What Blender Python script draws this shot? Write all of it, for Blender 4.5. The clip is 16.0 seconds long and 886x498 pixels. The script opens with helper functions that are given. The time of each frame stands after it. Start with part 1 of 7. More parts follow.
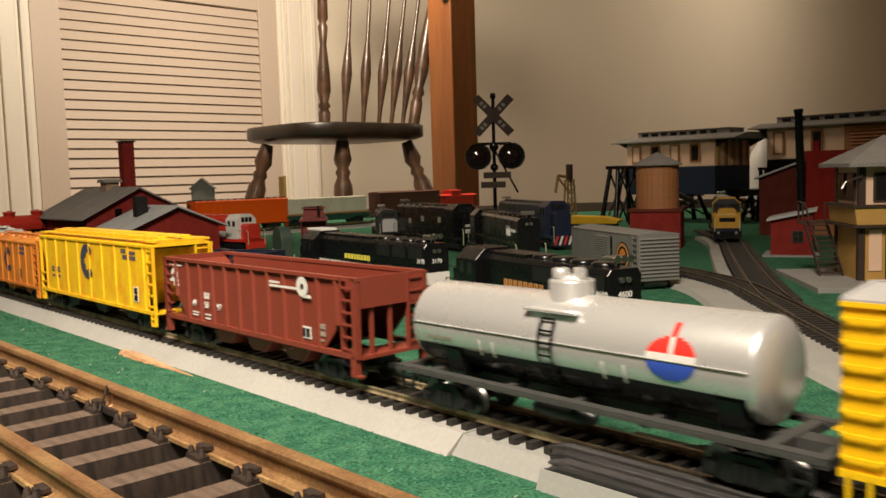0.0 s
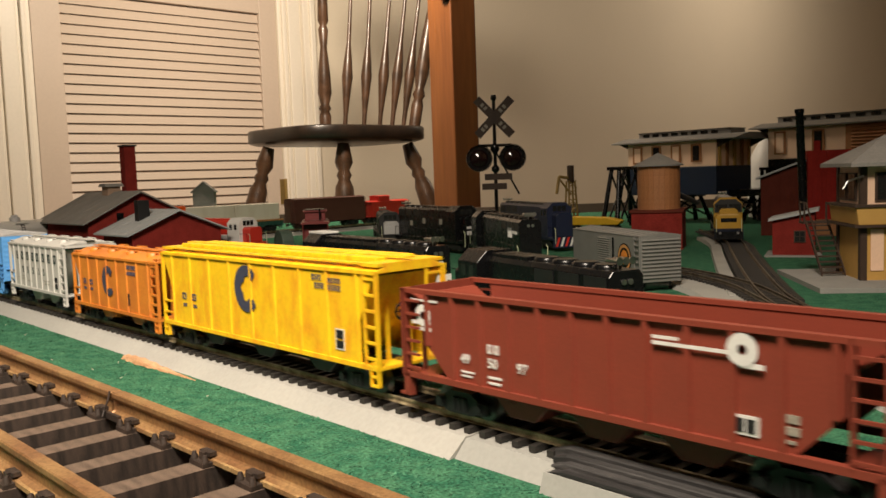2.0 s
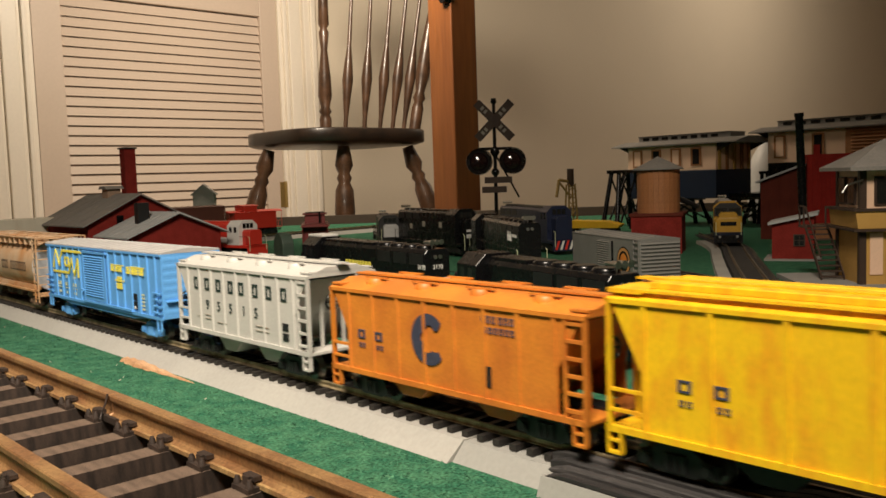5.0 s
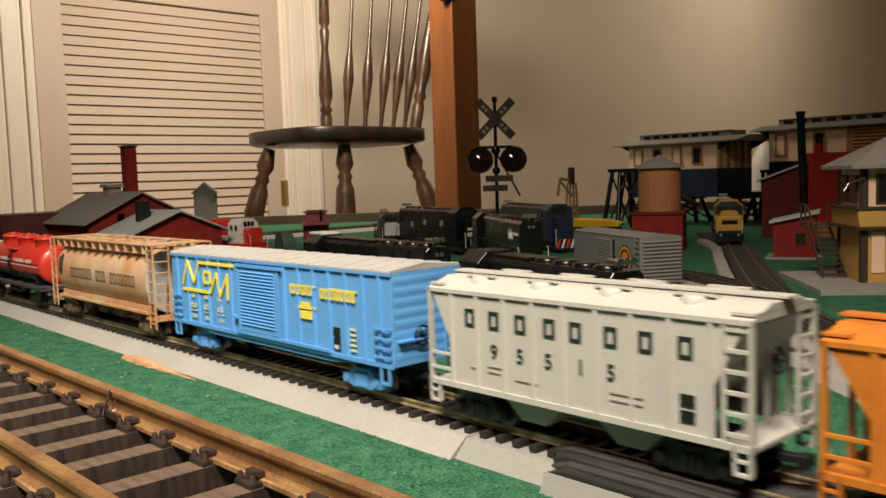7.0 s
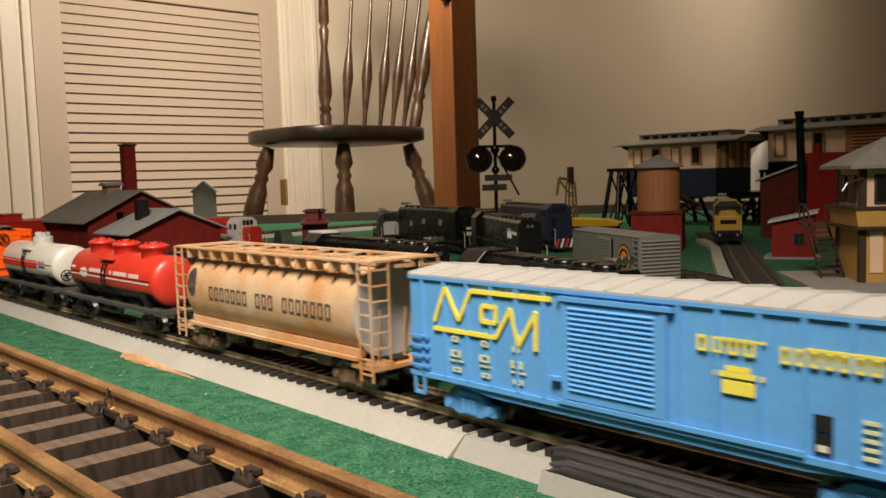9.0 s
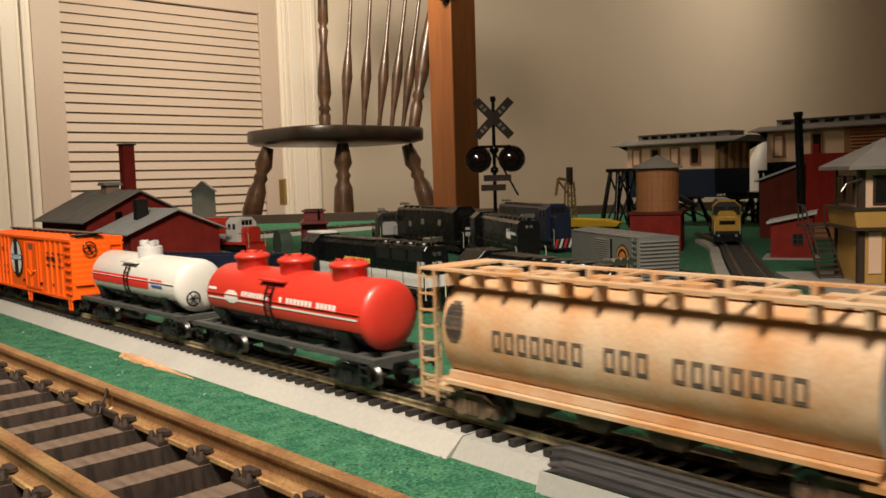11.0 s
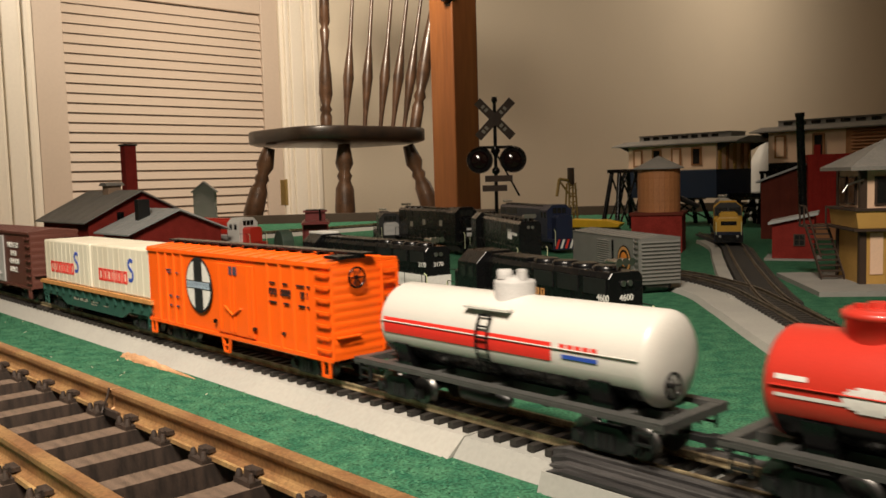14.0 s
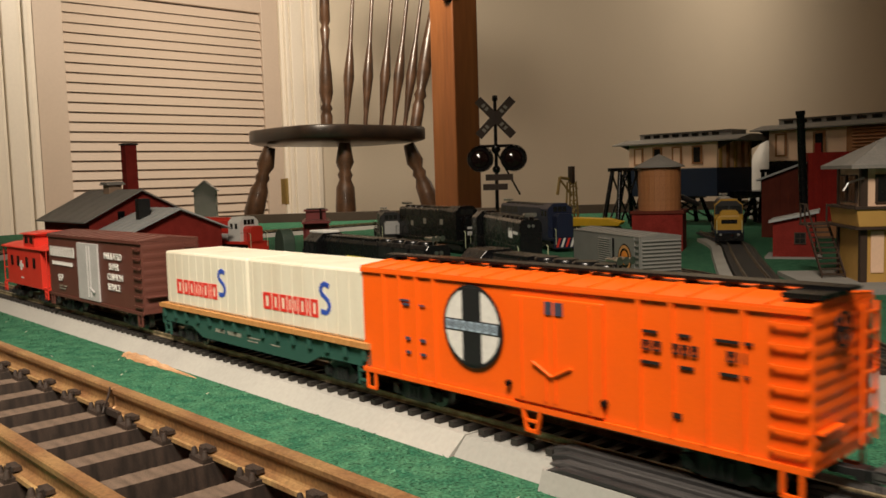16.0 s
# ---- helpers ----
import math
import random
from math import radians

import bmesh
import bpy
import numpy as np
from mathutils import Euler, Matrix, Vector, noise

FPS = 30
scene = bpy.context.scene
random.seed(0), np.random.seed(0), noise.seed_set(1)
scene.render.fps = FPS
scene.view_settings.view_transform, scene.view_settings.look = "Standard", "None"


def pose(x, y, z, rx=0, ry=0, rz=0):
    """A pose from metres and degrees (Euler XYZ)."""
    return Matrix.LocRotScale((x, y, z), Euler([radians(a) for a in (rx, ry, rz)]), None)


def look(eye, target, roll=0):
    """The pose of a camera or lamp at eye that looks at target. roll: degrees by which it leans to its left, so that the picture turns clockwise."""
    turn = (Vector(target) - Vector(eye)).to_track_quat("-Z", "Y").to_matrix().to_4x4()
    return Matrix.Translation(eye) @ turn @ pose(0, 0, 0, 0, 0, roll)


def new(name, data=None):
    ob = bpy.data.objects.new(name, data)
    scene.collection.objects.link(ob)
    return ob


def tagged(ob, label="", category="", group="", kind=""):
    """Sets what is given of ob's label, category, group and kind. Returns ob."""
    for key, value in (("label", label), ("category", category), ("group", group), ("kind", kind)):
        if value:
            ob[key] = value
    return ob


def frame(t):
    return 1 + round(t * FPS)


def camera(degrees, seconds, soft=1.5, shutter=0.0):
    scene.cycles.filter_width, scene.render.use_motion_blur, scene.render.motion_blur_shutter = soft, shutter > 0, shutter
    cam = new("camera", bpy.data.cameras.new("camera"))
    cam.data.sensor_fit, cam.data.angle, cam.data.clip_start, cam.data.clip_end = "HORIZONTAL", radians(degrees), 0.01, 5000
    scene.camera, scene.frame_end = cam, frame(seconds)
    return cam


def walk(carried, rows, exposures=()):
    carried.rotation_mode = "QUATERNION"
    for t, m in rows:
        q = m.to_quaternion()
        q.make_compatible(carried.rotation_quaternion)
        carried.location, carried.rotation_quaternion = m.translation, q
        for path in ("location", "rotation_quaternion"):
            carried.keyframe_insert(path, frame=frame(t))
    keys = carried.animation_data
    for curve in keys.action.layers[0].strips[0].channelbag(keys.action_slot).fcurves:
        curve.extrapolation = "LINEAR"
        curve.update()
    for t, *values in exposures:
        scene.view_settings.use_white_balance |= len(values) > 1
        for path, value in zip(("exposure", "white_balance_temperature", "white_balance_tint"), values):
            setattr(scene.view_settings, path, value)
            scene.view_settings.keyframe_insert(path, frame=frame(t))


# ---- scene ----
cam = camera(54.75, 16.0, soft=1.6, shutter=0.6)
walk(cam, [
    (0.0, pose(0.0000, 0.0003, 0.1004, 85.073, 1.646, -0.234)),
    (0.5, pose(-0.0007, 0.0013, 0.1000, 85.073, 1.690, -0.232)),
    (1.0, pose(-0.0004, 0.0012, 0.1002, 85.075, 1.784, -0.214)),
    (1.5, pose(-0.0004, 0.0008, 0.1006, 85.105, 1.877, -0.217)),
    (2.0, pose(0.0000, 0.0002, 0.1012, 85.178, 2.018, -0.154)),
    (2.5, pose(-0.0001, 0.0005, 0.1010, 85.263, 2.115, -0.134)),
    (3.0, pose(-0.0002, 0.0004, 0.1010, 85.330, 2.091, -0.107)),
    (3.5, pose(0.0006, -0.0002, 0.1013, 85.360, 2.121, -0.115)),
    (4.0, pose(0.0008, -0.0001, 0.1015, 85.376, 2.030, -0.144)),
    (6.5, pose(0.0004, 0.0002, 0.1005, 85.382, 1.850, -0.103)),
    (7.0, pose(-0.0001, 0.0003, 0.1003, 85.319, 1.866, -0.104)),
    (7.5, pose(-0.0001, -0.0002, 0.1008, 85.299, 1.796, -0.100)),
    (8.0, pose(-0.0002, 0.0001, 0.1005, 85.291, 1.829, -0.126)),
    (8.5, pose(0.0005, -0.0004, 0.1006, 85.298, 1.760, -0.115)),
    (9.0, pose(0.0002, -0.0002, 0.1002, 85.266, 1.748, -0.149)),
    (11.5, pose(0.0003, -0.0003, 0.1004, 85.269, 1.656, -0.214)),
    (12.0, pose(0.0002, -0.0001, 0.0999, 85.315, 1.673, -0.199)),
    (12.5, pose(0.0001, -0.0007, 0.1001, 85.321, 1.638, -0.175)),
    (13.0, pose(-0.0002, -0.0004, 0.1002, 85.312, 1.614, -0.169)),
    (13.5, pose(-0.0001, -0.0005, 0.1003, 85.310, 1.618, -0.148)),
    (14.0, pose(0.0000, -0.0006, 0.1003, 85.310, 1.620, -0.130)),
    (14.5, pose(0.0001, -0.0006, 0.1004, 85.294, 1.671, -0.105)),
    (15.0, pose(-0.0001, -0.0008, 0.1002, 85.296, 1.691, -0.081)),
    (15.5, pose(0.0000, -0.0006, 0.1001, 85.254, 1.700, -0.062)),
    (16.0, pose(0.0001, -0.0007, 0.1004, 85.226, 1.713, -0.088)),
], exposures=((0.0, 0.05), (2.0, 0.05), (4.0, -0.15), (7.0, -0.08), (9.0, -0.10), (12.5, 0.0), (14.5, -0.10), (16.0, -0.18)))

# ---- light ----
world = bpy.data.worlds.new("room_air")
world.use_nodes = True
world.node_tree.nodes["Background"].inputs[0].default_value = (1.0, 0.78, 0.56, 1)
world.node_tree.nodes["Background"].inputs[1].default_value = 0.01
scene.world = world


def area(name, eye, target, size, watts, colour):
    data = bpy.data.lights.new(name, "AREA")
    data.shape, data.size, data.energy, data.color = "DISK", size, watts, colour
    ob = new(name, data)
    ob.matrix_basis = look(eye, target)
    return ob


area("shaded_lamp", (-0.14, -0.24, 0.92), (-0.22, 0.42, 0.0), 0.34, 7.3, (1.0, 0.86, 0.70)).data.spread = math.radians(82)
# unseen lamp, added to brighten the door and the wall behind the chair
area("chair_wall_fill", (-0.30, 1.80, 0.98), (0.02, 3.45, 0.18), 0.28, 27, (1.0, 0.83, 0.64))
# second unseen lamp, added to lift the far right end of that wall
area("far_wall_fill", (2.60, 4.28, 1.75), (1.75, 5.24, 0.45), 0.30, 15, (1.0, 0.83, 0.64))


# ---- small kit ----
class Geo:
    """Vertices and faces of one mesh."""

    def __init__(self):
        self.v, self.f, self.smooth, self.marks = [], [], [], []

    def add(self, verts, faces, smooth=False, m=None):
        n = len(self.v)
        self.marks.append((n, len(self.f)))
        self.v += [tuple(m @ Vector(p)) for p in verts] if m else [tuple(p) for p in verts]
        for f in faces:
            self.f.append(tuple(i + n for i in f))
            self.smooth.append(smooth)
        return self

    def box(self, x0, x1, y0, y1, z0, z1, m=None):
        p = [(x, y, z) for z in (z0, z1) for y in (y0, y1) for x in (x0, x1)]
        return self.add(p, [(0, 2, 3, 1), (4, 5, 7, 6), (0, 1, 5, 4), (2, 6, 7, 3), (0, 4, 6, 2), (1, 3, 7, 5)], False, m)

    def prism(self, poly, a, b, axis="y", m=None):
        """poly: counter-clockwise outline in the two other axes, drawn out from a to b along axis."""
        def put(u, w, k):
            return {"x": (k, u, w), "y": (u, k, w), "z": (u, w, k)}[axis]
        n = len(poly)
        p = [put(u, w, a) for u, w in poly] + [put(u, w, b) for u, w in poly]
        faces = [tuple(range(n)), tuple(range(2 * n - 1, n - 1, -1))]
        faces += [(i, i + n, (i + 1) % n + n, (i + 1) % n) for i in range(n)]
        return self.add(p, faces, False, m)

    def tube(self, p0, p1, r0, r1=None, n=10, caps=True, smooth=True):
        r1 = r0 if r1 is None else r1
        return self.turned([(0, r0), (1, r1)], p0, p1, n, caps, smooth)

    def turned(self, profile, p0, p1, n=16, caps=True, smooth=True):
        """A turned form: profile of (share of the way from p0 to p1, radius)."""
        p0, p1 = Vector(p0), Vector(p1)
        d = (p1 - p0)
        a = d.normalized()
        b = a.orthogonal().normalized()
        c = a.cross(b)
        verts, faces = [], []
        for k, r in profile:
            for i in range(n):
                w = 2 * math.pi * (i + 0.5) / n
                verts.append(p0 + d * k + (b * math.cos(w) + c * math.sin(w)) * r)
        for j in range(len(profile) - 1):
            for i in range(n):
                faces.append((j * n + i, j * n + (i + 1) % n, (j + 1) * n + (i + 1) % n, (j + 1) * n + i))
        self.add(verts, faces, smooth)
        if caps:
            self.add(verts[:n], [tuple(range(n - 1, -1, -1))])
            self.add(verts[-n:], [tuple(range(n))])
        return self

    def wire(self, pts, r, n=6):
        for a, b in zip(pts, pts[1:]):
            self.tube(a, b, r, r, n)
        return self

    def mesh(self, name):
        me = bpy.data.meshes.new(name)
        me.from_pydata(self.v, [], self.f)
        bm = bmesh.new()
        bm.from_mesh(me)
        bmesh.ops.recalc_face_normals(bm, faces=bm.faces)
        bm.to_mesh(me)
        bm.free()
        me.polygons.foreach_set("use_smooth", self.smooth)
        return me


def part(name, geo, material, parent=None, label="", bevel=0.0, kind="", segments=2):
    me = geo.mesh(name)
    me.materials.append(material)
    ob = new(name, me)
    if parent:
        ob.parent = parent
    if bevel:
        b = ob.modifiers.new("bevel", "BEVEL")
        b.width, b.segments, b.limit_method, b.angle_limit = bevel, segments, "ANGLE", radians(40)
    return tagged(ob, label, kind=kind)


def pieces(name, geo, material, parent, label=""):
    """Each form that was added to geo becomes a part of its own."""
    ends = geo.marks[1:] + [(len(geo.v), len(geo.f))]
    for (v0, f0), (v1, f1) in zip(geo.marks, ends):
        q = Geo().add(geo.v[v0:v1], [tuple(i - v0 for i in f) for f in geo.f[f0:f1]], geo.smooth[f0])
        part(name, q, material, parent, label)


def thing(name, label, category, m=None, group=""):
    ob = tagged(new(name), label, category, group)
    ob.empty_display_size = 0.01
    if m:
        ob.matrix_basis = m
    return ob


# ---- materials ----
def material(name, colour, rough=0.45, metal=0.0, vary=0.12, scale=120.0, bump=0.0, fine=1500.0, second=None, share=0.5, spec=0.5, stretch=(1, 1, 1), soft=0.15, coat=0.0):
    """Colour with stains at one scale and grain at a finer one; second: the colour of the stains."""
    mat = bpy.data.materials.new(name)
    mat.use_nodes = True
    nt = mat.node_tree
    bs = nt.nodes["Principled BSDF"]
    tc = nt.nodes.new("ShaderNodeTexCoord")
    mp = nt.nodes.new("ShaderNodeMapping")
    mp.inputs["Scale"].default_value = stretch
    nt.links.new(tc.outputs["Object"], mp.inputs[0])
    big, small = nt.nodes.new("ShaderNodeTexNoise"), nt.nodes.new("ShaderNodeTexNoise")
    for nd, sc, det in ((big, scale, 4), (small, fine, 3)):
        nd.inputs["Scale"].default_value = sc
        nd.inputs["Detail"].default_value = det
        nt.links.new(mp.outputs[0], nd.inputs["Vector"])
    ramp = nt.nodes.new("ShaderNodeValToRGB")
    a, b = ramp.color_ramp.elements
    a.position, b.position = max(0, share - soft), min(1, share + soft)
    c = Vector(colour)
    d = Vector(second) if second else c * (1 - vary)
    a.color, b.color = (*c, 1), (*d, 1)
    nt.links.new(big.outputs["Fac"], ramp.inputs[0])
    hsv = nt.nodes.new("ShaderNodeHueSaturation")
    mr = nt.nodes.new("ShaderNodeMapRange")
    mr.inputs["From Min"].default_value, mr.inputs["From Max"].default_value = 0.3, 0.7
    mr.inputs["To Min"].default_value, mr.inputs["To Max"].default_value = 1 - vary, 1 + vary
    nt.links.new(small.outputs["Fac"], mr.inputs["Value"])
    nt.links.new(mr.outputs[0], hsv.inputs["Value"])
    nt.links.new(ramp.outputs[0], hsv.inputs["Color"])
    nt.links.new(hsv.outputs[0], bs.inputs["Base Color"])
    rr = nt.nodes.new("ShaderNodeMapRange")
    rr.inputs["To Min"].default_value, rr.inputs["To Max"].default_value = max(0.02, rough - 0.08), min(1, rough + 0.12)
    nt.links.new(big.outputs["Fac"], rr.inputs["Value"])
    nt.links.new(rr.outputs[0], bs.inputs["Roughness"])
    bs.inputs["Metallic"].default_value = metal
    bs.inputs["Specular IOR Level"].default_value = spec
    bs.inputs["Coat Weight"].default_value = coat
    if bump:
        bp = nt.nodes.new("ShaderNodeBump")
        bp.inputs["Strength"].default_value, bp.inputs["Distance"].default_value = bump, 0.0005
        nt.links.new(small.outputs["Fac"], bp.inputs["Height"])
        nt.links.new(bp.outputs[0], bs.inputs["Normal"])
    return mat


M = {
    "mat": material("green_grass_mat", (0.020, 0.092, 0.052), 0.95, vary=0.55, scale=110, fine=750, bump=0.5, second=(0.050, 0.150, 0.082), spec=0.1),
    "roadbed": material("pale_grey_board", (0.345, 0.335, 0.305), 0.7, vary=0.05, scale=18, fine=500, second=(0.305, 0.297, 0.272), bump=0.1),
    "roadbed2": material("grey_board", (0.28, 0.277, 0.255), 0.65, vary=0.05, scale=18, fine=500, second=(0.27, 0.27, 0.25), bump=0.1),
    "tuft": material("green_flock", (0.030, 0.115, 0.066), 0.95, vary=0.4, scale=130, fine=900, second=(0.065, 0.175, 0.10), spec=0.1),
    "tie": material("black_tie_plastic", (0.012, 0.011, 0.01), 0.55, vary=0.3, scale=150, second=(0.025, 0.021, 0.018)),
    "rail": material("brass_rail", (0.50, 0.41, 0.25), 0.34, metal=0.5, vary=0.15, scale=120, second=(0.2, 0.15, 0.09)),
    "dullrail": material("tarnished_rail", (0.17, 0.14, 0.105), 0.42, metal=0.6, vary=0.2, scale=120, second=(0.09, 0.07, 0.05)),
    "grail": material("weathered_brass_rail", (0.25, 0.125, 0.055), 0.5, metal=0.5, vary=0.25, scale=60, second=(0.34, 0.20, 0.085), fine=900),
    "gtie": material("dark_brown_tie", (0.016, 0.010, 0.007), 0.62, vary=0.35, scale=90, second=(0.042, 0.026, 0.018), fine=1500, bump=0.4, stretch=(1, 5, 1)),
    # lighter copy for tie tops: lit tops and shaded sides put into colour
    "gtie_top": material("lit_tie_top", (0.075, 0.050, 0.035), 0.7, vary=0.35, scale=90, second=(0.125, 0.085, 0.060), fine=1500, bump=0.4, stretch=(1, 5, 1)),
    "wall": material("cream_wall_paint", (0.74, 0.66, 0.53), 0.75, vary=0.02, scale=2.5, fine=150, bump=0.06),
    "white": material("white_gloss_paint", (0.80, 0.74, 0.64), 0.4, vary=0.02, scale=6, fine=120, bump=0.03),
    "door": material("beige_door_paint", (0.57, 0.47, 0.385), 0.45, vary=0.02, scale=6, fine=120, bump=0.03),
    "floor": material("oak_floor", (0.22, 0.12, 0.06), 0.4, vary=0.2, scale=6, fine=80),
    "table_edge": material("dark_edge_board", (0.06, 0.038, 0.025), 0.6, vary=0.2, scale=20),
    "oak": material("orange_stained_wood", (0.165, 0.058, 0.016), 0.35, vary=0.16, scale=14, fine=120, second=(0.13, 0.043, 0.012), stretch=(1, 1, 0.08), coat=0.2),
    "chair": material("black_walnut_stain", (0.012, 0.009, 0.007), 0.36, vary=0.25, scale=30, fine=200, second=(0.024, 0.014, 0.009), coat=0.1),
    "spindle": material("brown_walnut_gloss", (0.034, 0.018, 0.010), 0.34, vary=0.25, scale=30, fine=200, second=(0.070, 0.034, 0.017), coat=0.15),
    "black": material("black_plastic", (0.005, 0.005, 0.0055), 0.24, vary=0.2, scale=150, spec=0.35),
    "frame": material("dark_frame_plastic", (0.010, 0.010, 0.0105), 0.45, vary=0.2, scale=150),
    "steel": material("bright_steel", (0.55, 0.54, 0.52), 0.3, metal=1.0, vary=0.1, scale=200),
}


# ---- the loop of track: near straight, tight curve at the far end, back straight ----
HEAD = radians(-47.72)
GO = Vector((math.cos(HEAD), math.sin(HEAD)))
OUT = Vector((-GO.y, GO.x))
FOOT = Vector((0.1682, 0.1530))
RAIL = 0.0115
SPEED = 0.1042
RAD, ARC_END, SWEEP = 0.26, -1.15, radians(90)
ARC_START = ARC_END - RAD * SWEEP


def on_path(s):
    """Place and heading on the loop, s metres along from the foot of the camera."""
    if s > 0.5:
        r, a = 0.46, min((s - 0.5) / 0.46, radians(137.72))
        c = FOOT + GO * 0.5 + OUT * r
        h = HEAD + a
        p = c - Vector((-math.sin(h), math.cos(h))) * r
        return p + Vector((math.cos(h), math.sin(h))) * (s - 0.5 - r * a), h
    if s >= ARC_END:
        return FOOT + GO * s, HEAD
    a = min((ARC_END - s) / RAD, SWEEP)
    h = HEAD - a
    p = FOOT + GO * ARC_END + OUT * RAD - Vector((-math.sin(h), math.cos(h))) * RAD
    back = min(0.0, s - ARC_START)
    return p + Vector((math.cos(h), math.sin(h))) * back, h


def at_s(s, side=0.0, z=0.0):
    p, h = on_path(s)
    return Matrix.Translation((p.x - math.sin(h) * side, p.y + math.cos(h) * side, z)) @ Matrix.Rotation(h, 4, "Z")


def along(s, y=0.0, z=0.0):
    """A frame set square to the near straight."""
    p = FOOT + GO * s + OUT * y
    return Matrix.Translation((p.x, p.y, z)) @ Matrix.Rotation(HEAD, 4, "Z")


def spot(x, y, heading=-47.72, z=0.0):
    return Matrix.Translation((x, y, z)) @ Matrix.Rotation(radians(heading), 4, "Z")


# ---- room: the walls stand square to the near track ----
def wall(name, p0, p1, z0, z1, thick, mat, label=""):
    p0, p1 = Vector(p0), Vector(p1)
    d = p1 - p0
    ob = part(name, Geo().box(0, d.length, 0, thick, z0, z1), mat, None, label, kind="structure")
    ob.matrix_basis = Matrix.Translation((p0.x, p0.y, 0)) @ Matrix.Rotation(math.atan2(d.y, d.x), 4, "Z")
    return ob


FLOOR, CEIL = -0.225, 2.2
DOOR = Vector((-1.130, 2.631))
UP = 1.93


def on_wall(u, out=0.0):
    """A point on the door's wall, u along it, out into the room."""
    return DOOR + OUT * u + GO * out


DOOR_L, DOOR_R = -0.089, 0.754
part("floor", Geo().box(-4.5, 8.5, -4.5, 8.5, FLOOR - 0.05, FLOOR), M["floor"], None, "dark oak boards of the room floor", kind="structure")
part("ceiling", Geo().box(-4.5, 8.5, -4.5, 8.5, CEIL, CEIL + 0.05), M["wall"], None, "plain cream ceiling", kind="structure")
wall("wall_north_1", on_wall(-2.4), on_wall(DOOR_L), FLOOR, CEIL, 0.12, M["wall"], "cream painted wall beside the closet door")
wall("wall_north_2", on_wall(DOOR_R), on_wall(6.9), FLOOR, CEIL, 0.12, M["wall"], "cream painted wall behind the chair")
wall("wall_north_3", on_wall(DOOR_L), on_wall(DOOR_R), UP, CEIL, 0.12, M["wall"], "cream painted wall over the closet door")
wall("wall_closet", on_wall(DOOR_L - 0.1, -0.4), on_wall(DOOR_R + 0.1, -0.4), FLOOR, CEIL, 0.05, M["wall"], "dark back of the closet")
wall("wall_east", on_wall(6.9), on_wall(6.9, 4.8), FLOOR, CEIL, 0.12, M["wall"], "cream painted wall")
wall("wall_south", on_wall(6.9, 4.8), on_wall(-2.4, 4.8), FLOOR, CEIL, 0.12, M["wall"], "cream painted wall")
wall("wall_west", on_wall(-2.4, 4.8), on_wall(-2.4), FLOOR, CEIL, 0.12, M["wall"], "cream painted wall")
DM = Matrix.Translation((DOOR.x, DOOR.y, 0)) @ Matrix.Rotation(HEAD + math.pi / 2, 4, "Z")

# moulded casings either side of the closet door
for k, (a, b) in enumerate(((-0.235, DOOR_L), (DOOR_R, 0.899))):
    g = Geo()
    w = b - a
    f = (lambda q: a + q * w) if k else (lambda q: b - q * w)
    for q0, q1, d in ((0.0, 0.10, 0.010), (0.10, 0.20, 0.022), (0.20, 0.28, 0.008), (0.28, 0.60, 0.018), (0.60, 0.68, 0.006), (0.68, 0.86, 0.026), (0.86, 1.0, 0.036)):
        x0, x1 = sorted((f(q0), f(q1)))
        g.box(x0, x1, -d, 0.0, FLOOR, UP + 0.09)
    ob = part("trim", g, M["white"], None, "white moulded door casing", bevel=0.003, kind="structure")
    ob.matrix_basis = DM

door = thing("door_1", "closed white louvred closet door in a cream wall", "door", DM)
door["kind"] = "structure"
g = Geo()
g.box(DOOR_L + 0.003, 0.0, -0.002, 0.03, FLOOR + 0.01, UP - 0.004)
g.box(0.6835, DOOR_R - 0.003, -0.002, 0.03, FLOOR + 0.01, UP - 0.004)
g.box(0.0, 0.6835, -0.001, 0.03, FLOOR + 0.01, -0.055)
g.box(0.0, 0.6835, -0.001, 0.03, 0.70, 0.82)
g.box(0.0, 0.6835, -0.001, 0.03, UP - 0.14, UP - 0.004)
part("door_frame", g, M["door"], door, bevel=0.002)
slat = Geo().prism([(0.004, 0.0), (0.011, 0.0), (0.0215, 0.0282), (0.0145, 0.0298)], 0.001, 0.6825, "x").mesh("slat")
slat.materials.append(M["door"])
for z0, n in ((-0.055, 25), (0.82, 32)):
    for i in range(n):
        ob = new("slat", slat)
        ob.parent = door
        ob.matrix_basis = pose(0, 0, z0 + 0.001 + i * 0.0300)
part("backing", Geo().box(-0.001, 0.6845, 0.031, 0.036, FLOOR + 0.02, UP - 0.01), M["door"], door)
g = Geo().tube((DOOR_R + 0.004, -0.005, 0.02), (DOOR_R + 0.004, -0.005, 0.115), 0.006)
g.box(DOOR_R - 0.02, DOOR_R + 0.004, -0.004, -0.002, 0.022, 0.113)
part("hinge", g, material("aged_brass", (0.55, 0.40, 0.16), 0.35, metal=0.8, vary=0.1), door, "aged brass hinge")

